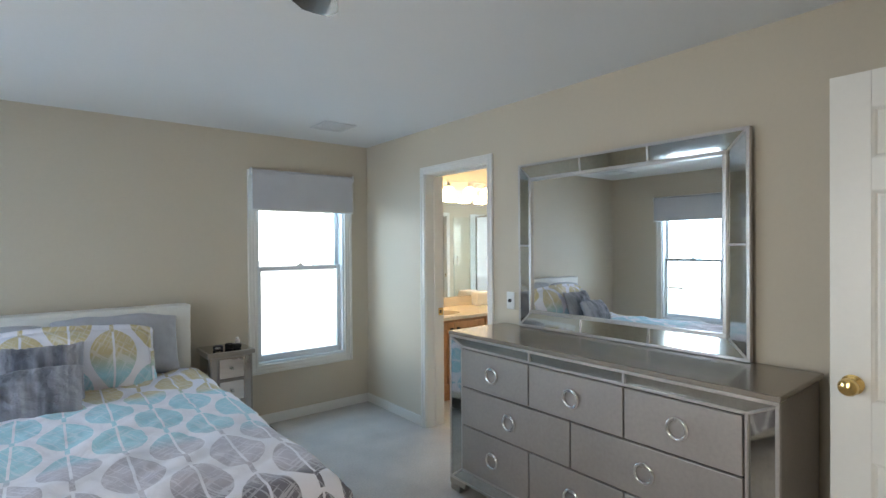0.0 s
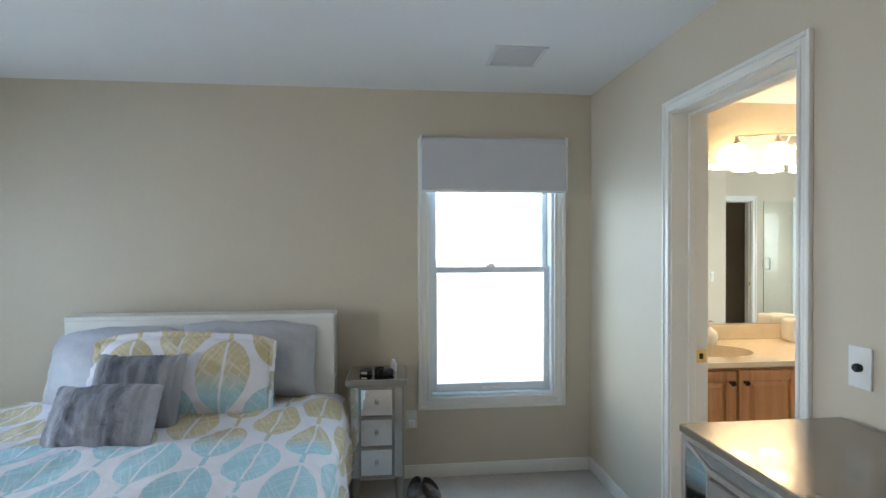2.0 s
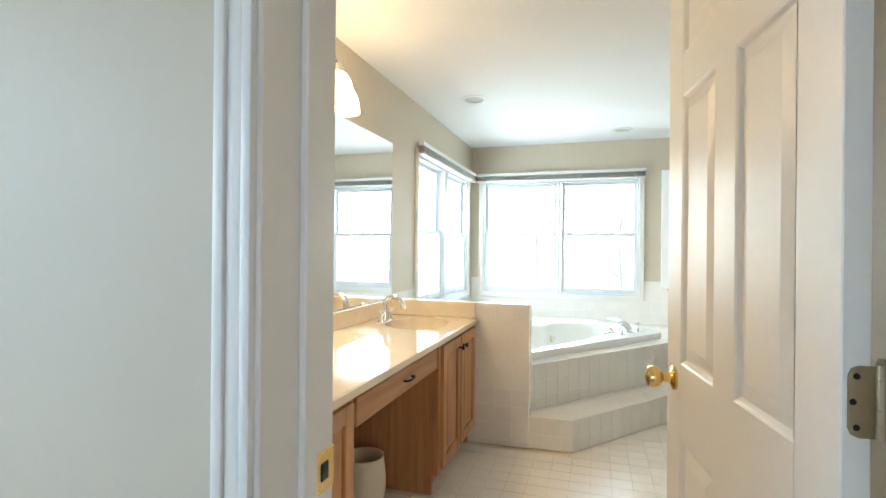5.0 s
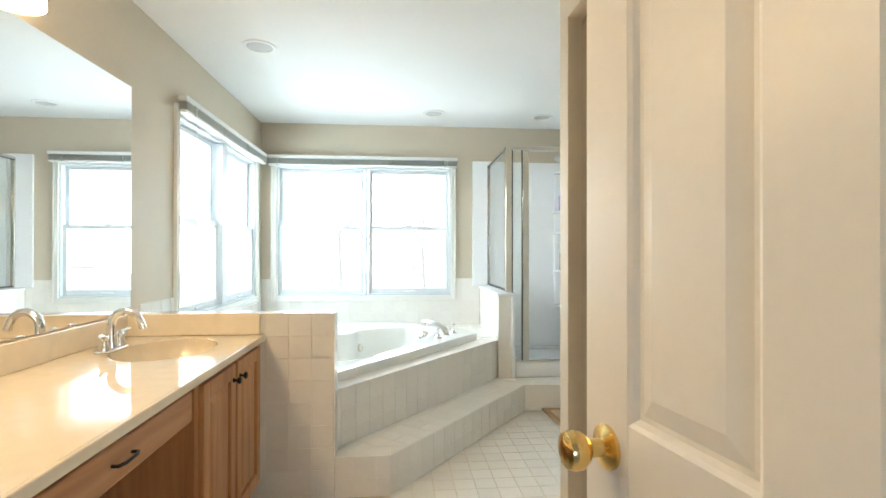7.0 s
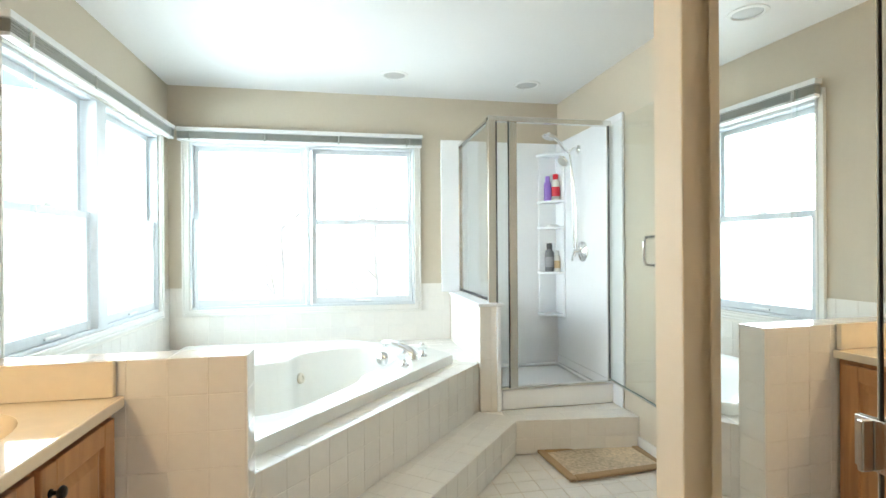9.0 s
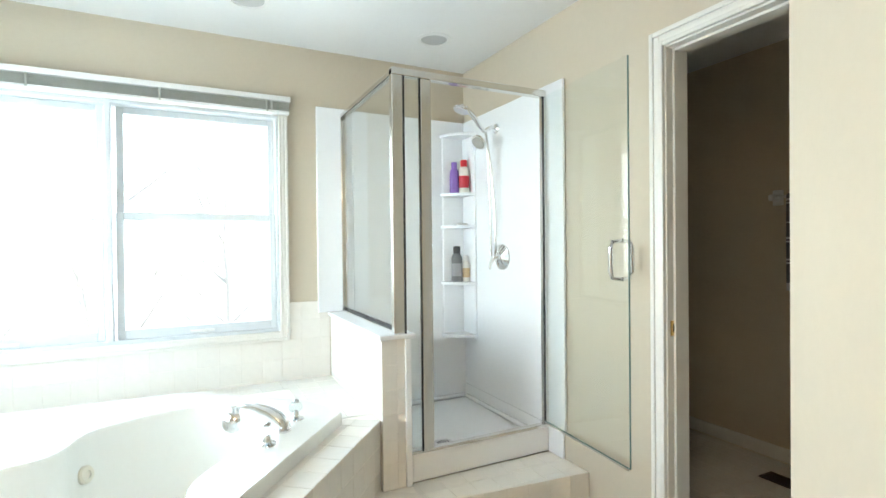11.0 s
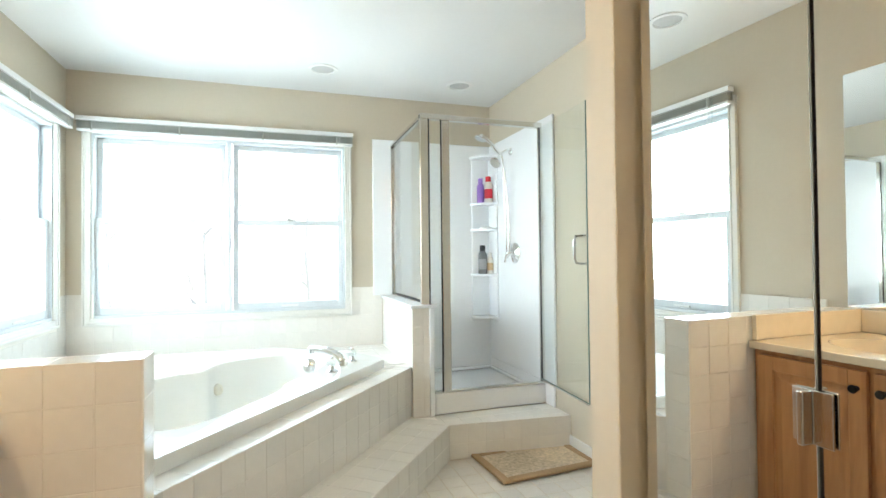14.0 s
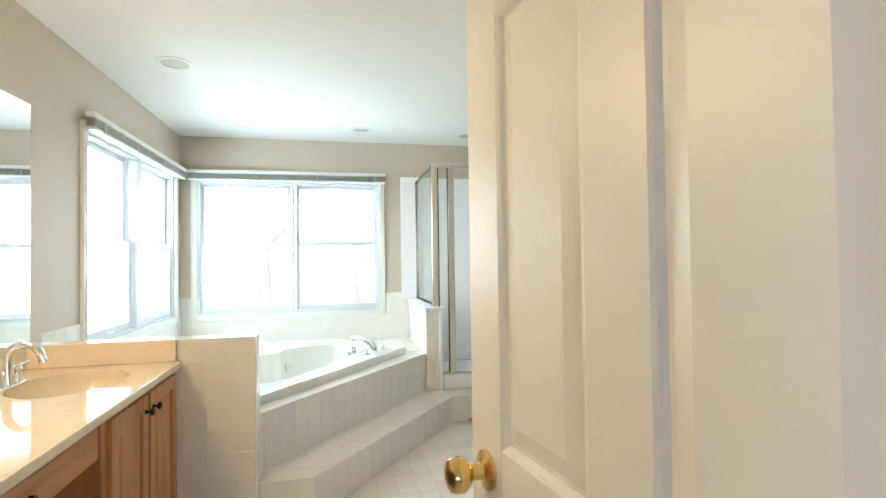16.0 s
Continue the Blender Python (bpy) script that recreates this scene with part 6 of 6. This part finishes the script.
for x in (0.0, DW - 0.14):
    for y in (0.0, DD - 0.09):
        b = prism(bmesh.new(), [(x, y), (x + 0.14, y), (x + 0.14, y + 0.085), (x, y + 0.085)], 0.045, 0.0745)
        box(b, (x + (0.0 if x == 0 else 0.05), y, 0.0), (x + (0.09 if x == 0 else 0.14), y + 0.085, 0.045), 0.012, 3)
        part("bracket_foot", b, LEAF, dr)

MW, MH = 1.352, 1.030
mr = thing("dresser_mirror", "large wall mirror with a mirrored mosaic frame and silver trim", "mirror", pose(2.42, 2.202, 0.9765, 0, 0, -90))
e = bmesh.new()
for lo, hi in (((0, 0, 0), (MW, 0.03, 0.016)), ((0, 0, MH - 0.016), (MW, 0.03, MH)), ((0, 0, 0.016), (0.016, 0.03, MH - 0.016)), ((MW - 0.016, 0, 0.016), (MW, 0.03, MH - 0.016))):
    box(e, lo, hi, 0.003, 2)
part("outer_trim", e, LEAF_EDGE, mr)
BW = 0.092
e = bmesh.new()
for lo, hi in (((BW, -0.006, BW), (MW - BW, 0.03, BW + 0.020)), ((BW, -0.006, MH - BW - 0.020), (MW - BW, 0.03, MH - BW)), ((BW, -0.006, BW + 0.020), (BW + 0.020, 0.03, MH - BW - 0.020)), ((MW - BW - 0.020, -0.006, BW + 0.020), (MW - BW, 0.03, MH - BW - 0.020))):
    box(e, lo, hi, 0.005, 3)
part("inner_trim", e, LEAF_EDGE, mr)
part("glass", boxed((BW + 0.014, 0.010, BW + 0.014), (MW - BW - 0.014, 0.016, MH - BW - 0.014)), MIRROR, mr)
part("back_board", boxed((0.006, 0.024, 0.006), (MW - 0.006, 0.036, MH - 0.006)), BLACK, mr)
o, i2, ya, yb = 0.016, BW, 0.002, 0.010
cols = [0.47, 0.88]
ox, ix = [o, *cols, MW - o], [i2, *cols, MW - i2]
oz, iz = [o, MH / 2, MH - o], [i2, MH / 2, MH - i2]
for k in range(3):
    part("frame_mirror", sloped(bmesh.new(), [(ox[k] + 0.003, ya, o), (ox[k + 1] - 0.003, ya, o), (ix[k + 1] - 0.003, yb, i2), (ix[k] + 0.003, yb, i2)]), ANTIQUE, mr)
    part("frame_mirror", sloped(bmesh.new(), [(ix[k] + 0.003, yb, MH - i2), (ix[k + 1] - 0.003, yb, MH - i2), (ox[k + 1] - 0.003, ya, MH - o), (ox[k] + 0.003, ya, MH - o)]), ANTIQUE, mr)
for k in range(2):
    part("frame_mirror", sloped(bmesh.new(), [(o, ya, oz[k] + 0.003), (i2, yb, iz[k] + 0.003), (i2, yb, iz[k + 1] - 0.003), (o, ya, oz[k + 1] - 0.003)]), ANTIQUE, mr)
    part("frame_mirror", sloped(bmesh.new(), [(MW - i2, yb, iz[k] + 0.003), (MW - o, ya, oz[k] + 0.003), (MW - o, ya, oz[k + 1] - 0.003), (MW - i2, yb, iz[k + 1] - 0.003)]), ANTIQUE, mr)
for x in cols:
    for z0, z1, y0, y1 in ((o, i2, ya, yb), (MH - i2, MH - o, yb, ya)):
        part("divider", sweep(bmesh.new(), [(x, y0, z0), (x, y1, z1)], 0.006, 8), LEAF_EDGE, mr)
for x0, x1, y0, y1 in ((o, i2, ya, yb), (MW - i2, MW - o, yb, ya)):
    part("divider", sweep(bmesh.new(), [(x0, y0, MH / 2), (x1, y1, MH / 2)], 0.006, 8), LEAF_EDGE, mr)
for (x0, z0), (x1, z1) in (((o, o), (i2, i2)), ((MW - o, o), (MW - i2, i2)), ((o, MH - o), (i2, MH - i2)), ((MW - o, MH - o), (MW - i2, MH - i2))):
    part("divider", sweep(bmesh.new(), [(x0, ya, z0), (x1, yb, z1)], 0.006, 8), LEAF_EDGE, mr)

# ---- bedroom: ceiling ----


def ceiling_vent(x, y, w, d):
    th = thing("ceiling_vent", "white metal return air grille on the ceiling", "vent", Matrix.Translation((x, y, CEILING)), "ceiling return grilles")
    VENT = material("vent_enamel", (0.70, 0.70, 0.70), 0.5, amount=0.03)
    e = bmesh.new()
    for lo, hi in (((-w / 2, -d / 2), (w / 2, -d / 2 + 0.02)), ((-w / 2, d / 2 - 0.02), (w / 2, d / 2)), ((-w / 2, -d / 2 + 0.02), (-w / 2 + 0.02, d / 2 - 0.02)), ((w / 2 - 0.02, -d / 2 + 0.02), (w / 2, d / 2 - 0.02))):
        box(e, (*lo, -0.009), (*hi, -0.0005), 0.003)
    part("frame", e, VENT, th)
    part("backing", boxed((-w / 2 + 0.02, -d / 2 + 0.02, -0.002), (w / 2 - 0.02, d / 2 - 0.02, -0.0005)), VENT, th)
    n = int((d - 0.05) / 0.014)
    for k in range(n):
        y0 = -d / 2 + 0.026 + k * 0.014
        part("slat", boxed((-w / 2 + 0.02, y0, -0.007), (w / 2 - 0.02, y0 + 0.009, -0.004)), VENT, th)


ceiling_vent(1.825, 3.605, 0.27, 0.27)
ceiling_vent(-1.10, 3.715, 0.34, 0.29)
FANW = material("dark_fan_blade", (0.028, 0.022, 0.018), 0.16, amount=0.2, coat=0.6)
fan = thing("ceiling_fan", "dark glossy ceiling fan hanging at rest", "ceiling fan", pose(0.25, 0.60, CEILING, 0, 0, 0))
part("canopy", lathe(bmesh.new(), [(0.07, -0.0005), (0.07, -0.03), (0.03, -0.06)], None, 24), DARK, fan, smooth=True)
part("rod", rod(bmesh.new(), (0, 0, -0.22), (0, 0, -0.05), 0.012), DARK, fan, smooth=True)
part("motor", lathe(bmesh.new(), [(0.05, -0.22), (0.11, -0.245), (0.12, -0.29), (0.11, -0.335), (0.04, -0.36)], None, 32), DARK, fan, smooth=True)
for k in range(5):
    a = math.atan2(0.61, 0.34) + 2 * math.pi * k / 5
    b = bmesh.new()
    pts = [(0.10, -0.035), (0.22, -0.055), (0.50, -0.062), (0.66, -0.058), (0.695, -0.035), (0.70, 0.0), (0.695, 0.035), (0.66, 0.058), (0.50, 0.062), (0.22, 0.055), (0.10, 0.035)]
    prism(b, pts, -0.004, 0.004)
    bmesh.ops.transform(b, matrix=pose(0, 0, -0.335, 12, 0, 0), verts=b.verts)
    bmesh.ops.transform(b, matrix=pose(0, 0, 0, 0, 0, math.degrees(a)), verts=b.verts)
    part("blade", b, FANW, fan)

# ---- outdoors ----
GROUND = material("pale_dry_ground", (0.50, 0.49, 0.44), 0.9, noise_scale=0.6, amount=0.2)
solid("ground", boxed((-900, -900, -3.4), (900, 900, -3.2)), GROUND, "pale dry winter ground below the house", "ground", kind="structure")
# emissive cylinder added past the trees; its glow whitens the windows
glow_ring = bmesh.new()
lathe(glow_ring, [(180.0, -3.2), (180.0, 45.0)], None, 48, close=False)
BACKDROP_GLOW = glow_material("glowing_backdrop", (0.93, 0.97, 1.0), 0.75)
solid("backdrop", glow_ring, BACKDROP_GLOW, "glowing cylinder added beyond the trees to whiten the window views", "backdrop", kind="structure")
BARK = material("pale_bark", (0.47, 0.46, 0.45), 0.9, noise_scale=6, amount=0.2, bump=0.4, bump_scale=40)


def bare_tree(x, y, h, seed):
    rng = random.Random(seed)
    th = thing("bare_tree", "leafless winter tree outside the window", "tree", Matrix.Translation((x, y, -3.2)), "bare trees outside")
    trunk, crown = bmesh.new(), bmesh.new()
    pts = [Vector((0, 0, 0))]
    for k in range(6):
        pts.append(pts[-1] + Vector((rng.uniform(-0.12, 0.12), rng.uniform(-0.12, 0.12), h * 0.13)))
    sweep(trunk, pts, 0.1, 8, [0.09 - 0.009 * k for k in range(7)])

    def grow(p, d, length, r, depth):
        line, radii, q = [p], [r], p
        for k in range(4):
            d = (d + Vector((rng.uniform(-0.25, 0.25), rng.uniform(-0.25, 0.25), rng.uniform(-0.05, 0.22)))).normalized()
            q = q + d * length / 4
            line.append(q)
            radii.append(r * (1 - 0.16 * (k + 1)))
        sweep(crown, line, r, 5, radii)
        if depth:
            for k in range(rng.randint(3, 4)):
                f = rng.randint(1, 4)
                nd = (d + Vector((rng.uniform(-0.9, 0.9), rng.uniform(-0.9, 0.9), rng.uniform(-0.1, 0.6)))).normalized()
                grow(line[f], nd, length * rng.uniform(0.5, 0.75), radii[f] * 0.62, depth - 1)

    for k in range(9):
        a = rng.uniform(0, 2 * math.pi)
        base = pts[2 + k % 5]
        grow(base, Vector((math.cos(a), math.sin(a), rng.uniform(0.5, 1.1))).normalized(), h * rng.uniform(0.22, 0.34), 0.034, 3)
    part("trunk", trunk, BARK, th, smooth=True)
    part("crown", crown, BARK, th)


for k, (x, y, h) in enumerate(((16.5, 2.2, 7.0), (14.0, 4.2, 6.2), (20.0, 0.0, 8.0), (19.0, 7.0, 7.5), (8.5, 12.5, 7.0), (11.5, 15.0, 8.0), (9.5, 18.0, 8.5))):
    bare_tree(x, y, h, 11 + k)

# ---- tiles, piece by piece ----
TS, GAP, TT = 0.110, 0.0022, 0.0016
tile_meshes = {}


def tile_mesh(w, h, mat, proud=TT):
    key = (round(w, 3), round(h, 3), mat.name)
    if key not in tile_meshes:
        b = bmesh.new()
        c = 0.0010
        lo = [b.verts.new(p) for p in ((0, 0, 0), (w, 0, 0), (w, h, 0), (0, h, 0))]
        mid = [b.verts.new(p) for p in ((0, 0, proud - c), (w, 0, proud - c), (w, h, proud - c), (0, h, proud - c))]
        hi = [b.verts.new(p) for p in ((c, c, proud), (w - c, c, proud), (w - c, h - c, proud), (c, h - c, proud))]
        b.faces.new(hi)
        for r0, r1 in ((lo, mid), (mid, hi)):
            for k in range(4):
                b.faces.new((r0[k], r0[(k + 1) % 4], r1[(k + 1) % 4], r1[k]))
        me = bpy.data.meshes.new("tile")
        b.to_mesh(me)
        b.free()
        me.materials.append(mat)
        tile_meshes[key] = me
    return tile_meshes[key]


def clip(poly, keep):
    """Cuts a flat outline by a convex outline given anticlockwise."""
    for k in range(len(keep)):
        (ax, ay), (bx, by) = keep[k], keep[(k + 1) % len(keep)]
        side = lambda p: (bx - ax) * (p[1] - ay) - (by - ay) * (p[0] - ax)  # noqa: E731
        out = []
        for j in range(len(poly)):
            p, q = poly[j], poly[(j + 1) % len(poly)]
            sp, sq = side(p), side(q)
            if sp >= 0:
                out.append(p)
            if sp * sq < 0:
                f = sp / (sp - sq)
                out.append((p[0] + f * (q[0] - p[0]), p[1] + f * (q[1] - p[1])))
        poly = out
        if len(poly) < 3:
            return []
    return poly


def area(poly):
    return abs(sum(p[0] * q[1] - q[0] * p[1] for p, q in zip(poly, poly[1:] + poly[:1]))) / 2


def lay(parent, m, keep, mat, anchor=(0.0, 0.0), skip=(), near=None, limit=300, gap=GAP):
    """Lays square tiles in the local plane of m inside a convex outline; far ones, as told by `near`, are joined into one."""
    us, vs = [p[0] for p in keep], [p[1] for p in keep]
    i0, i1 = math.floor((min(us) - anchor[0]) / TS), math.ceil((max(us) - anchor[0]) / TS)
    j0, j1 = math.floor((min(vs) - anchor[1]) / TS), math.ceil((max(vs) - anchor[1]) / TS)
    rest, count = bmesh.new(), 0
    for i in range(i0, i1):
        for j in range(j0, j1):
            u0, v0 = anchor[0] + i * TS + gap / 2, anchor[1] + j * TS + gap / 2
            w = TS - gap
            cell = [(u0, v0), (u0 + w, v0), (u0 + w, v0 + w), (u0, v0 + w)]
            cu, cv = u0 + w / 2, v0 + w / 2
            if any(a < cu < b and c < cv < d for a, b, c, d in skip):
                continue
            cut = clip(cell, keep)
            if not cut or area(cut) < 0.0004:
                continue
            whole = abs(area(cut) - w * w) < 1e-6
            xs, ys = [p[0] for p in cut], [p[1] for p in cut]
            rect = abs(area(cut) - (max(xs) - min(xs)) * (max(ys) - min(ys))) < 1e-6
            tilt = Matrix.Rotation(radians(random.uniform(-0.25, 0.25)), 4, "X") @ Matrix.Rotation(radians(random.uniform(-0.25, 0.25)), 4, "Y")
            if (near is None or near(cu, cv)) and count < limit:
                if whole or rect:
                    me = tile_mesh(max(xs) - min(xs), max(ys) - min(ys), mat)
                    ob = new("tile", me)
                    ob.matrix_world = m @ Matrix.Translation((min(xs), min(ys), 0)) @ tilt
                else:
                    b = prism(bmesh.new(), cut, 0.0, TT)
                    ob = link("tile", b, mat)
                    ob.matrix_world = m
                ob.parent = parent
                ob.matrix_parent_inverse = parent.matrix_world.inverted()
                count += 1
            else:
                prism(rest, cut, 0.0, TT)
    if rest.verts:
        bmesh.ops.transform(rest, matrix=m, verts=rest.verts)
        tagged(part("tiles_beyond", rest, mat, parent), kind="stuff")
    else:
        rest.free()


def plane(origin, u, v):
    u, v = Vector(u).normalized(), Vector(v).normalized()
    n = u.cross(v)
    m = Matrix((u, v, n)).transposed().to_4x4()
    m.translation = Vector(origin)
    return m


def rect(u0, v0, u1, v1):
    return [(u0, v0), (u1, v0), (u1, v1), (u0, v1)]


bpy.context.view_layer.update()
# half wall: face to the vanity, end and top
lay(hw, plane((5.207, 0, 0), (0, -1, 0), (0, 0, 1)), rect(-3.665, 0.0, -3.3014, 0.9196), TILE, (-3.3014, 0.0396))
lay(hw, plane((0, 3.303, 0), (1, 0, 0), (0, 0, 1)), rect(5.2054, 0.0, 5.3286, 0.9196), TILE, (5.2114, 0.0396))
lay(hw, plane((0, 0, 0.918), (1, 0, 0), (0, 1, 0)), rect(5.2054, 3.3014, 5.3286, 4.28), TILE, (5.2114, 3.3014))
# deck front, deck top
du = Vector((DECK_R[0] - DECK_L[0], DECK_R[1] - DECK_L[1], 0))
flen = du.length
lay(dk, plane((*DECK_L, 0), du, (0, 0, 1)), rect(0.0, 0.206, flen, 0.508), TILE, (0.03, 0.178))
dn = Vector((-du.y, du.x, 0)).normalized()
lay(dk, plane((*DECK_L, 0.506), du, dn), [(0.0, 0.0), (flen, 0.0), (flen - 0.02, 0.16), (0.12, 0.16)], TILE, (0.03, 0.0))
lay(dk, plane((0, 0, 0.506), (1, 0, 0), (0, 1, 0)), rect(6.80, 2.192, 7.578, 2.46), TILE, (7.578, 2.192))
lay(dk, plane((0, 0, 0.506), (1, 0, 0), (0, 1, 0)), rect(7.40, 2.46, 7.578, 4.278), TILE, (7.578, 2.160))
lay(dk, plane((0, 0, 0.506), (1, 0, 0), (0, 1, 0)), rect(5.34, 4.10, 7.40, 4.278), TILE, (7.578, 2.160))
# step: risers and tread
a, c = Vector((5.225, 3.03, 0)), Vector((6.478, 2.020, 0))
lay(stp, plane(a, c - a, (0, 0, 1)), rect(0.0, 0.0, (c - a).length, 0.203), TILE, (0.05, -0.018))
lay(stp, plane((5.225, 3.318, 0), (0, -1, 0), (0, 0, 1)), rect(0.0, 0.0, 0.288, 0.203), TILE, (0.0, -0.018))
e0, e1 = Vector((6.478, 2.020, 0)), Vector((6.395, 1.262, 0))
lay(stp, plane(e0, e1 - e0, (0, 0, 1)), rect(0.0, 0.0, (e1 - e0).length, 0.203), TILE, (0.0, -0.018))
sl = (c - a).length
sn = Vector((-(c - a).y, (c - a).x, 0)).normalized()
lay(stp, plane((a.x, a.y, 0.201), c - a, sn), [(0.18, 0.0), (sl, 0.0), (sl + 0.06, 0.11), (sl + 0.04, 0.272), (-0.10, 0.272)], TILE, (0.05, 0.0))
lay(stp, plane((0, 0, 0.201), (1, 0, 0), (0, 1, 0)), [(5.227, 3.03), (5.365, 2.919), (5.332, 3.290), (5.227, 3.316)], TILE, (5.227, 3.03))
lay(stp, plane((0, 0, 0.201), (1, 0, 0), (0, 1, 0)), [(6.395, 1.264), (6.674, 1.264), (6.674, 2.05), (6.57, 2.06), (6.480, 2.022)], TILE, (6.674, 1.264))
# shower half wall end and tub side
lay(shw, plane((6.668, 2.186, 0), (0, -1, 0), (0, 0, 1)), rect(0.0, 0.204, 0.105, 0.866), TILE, (-0.04, 0.094))
lay(shw, plane((7.578, 2.186, 0), (-1, 0, 0), (0, 0, 1)), rect(0.0, 0.510, 0.910, 0.866), TILE, (0.0, 0.204))
# wall tiles round the tub
wt = thing("wall_tiles_east", "glossy white wall tiles behind the tub", "wall tiles", kind="structure")
b = bmesh.new()
for y0, y1, z1 in ((2.192, 2.416, 0.957), (2.416, 4.174, 0.744), (4.174, 4.279, 0.957)):
    box(b, (7.5745, y0, 0.506), (7.5795, y1, z1))
part("bed", b, GROUT, wt)
lay(wt, plane((7.5745, 4.279, 0), (0, -1, 0), (0, 0, 1)), rect(0.0, 0.512, 2.087, 0.957), TILE, (0.05, 0.4145), skip=((0.11, 1.85, 0.76, 1.2),))
wt = thing("wall_tiles_north", "glossy white wall tiles beside the tub", "wall tiles", kind="structure")
b = bmesh.new()
for x0, x1, z1 in ((5.335, 5.713, 0.957), (5.713, 7.437, 0.774), (7.437, 7.574, 0.957)):
    box(b, (x0, 4.2745, 0.506), (x1, 4.2795, z1))
part("bed", b, GROUT, wt)
lay(wt, plane((5.335, 4.2745, 0), (1, 0, 0), (0, 0, 1)), rect(0.0, 0.512, 2.239, 0.957), TILE, (0.0, 0.4145), skip=((0.39, 2.09, 0.76, 1.2),))
# floor
fm = plane((0, 0, -0.004), (1, 0, 0), (0, 1, 0))
lay(floor_bath, fm, rect(2.625, 1.262, 6.48, 3.75), FLOOR_TILE, (2.625, 2.037),
    skip=((2.0, 4.55, 0.0, 2.225), (5.20, 7.0, 3.04, 4.4)), near=lambda x, y: 4.9 < x and y + 0.8 * (x - 5.225) < 3.05, gap=0.0036)
lay(floor_bath, fm, rect(3.495, 3.75, 4.43, 4.27), FLOOR_TILE, (2.625, 2.037), near=lambda x, y: False, gap=0.0036)
lay(floor_bath, fm, rect(4.34, -0.125, 7.40, 1.262), FLOOR_TILE, (2.625, 2.037), near=lambda x, y: False, gap=0.0036)
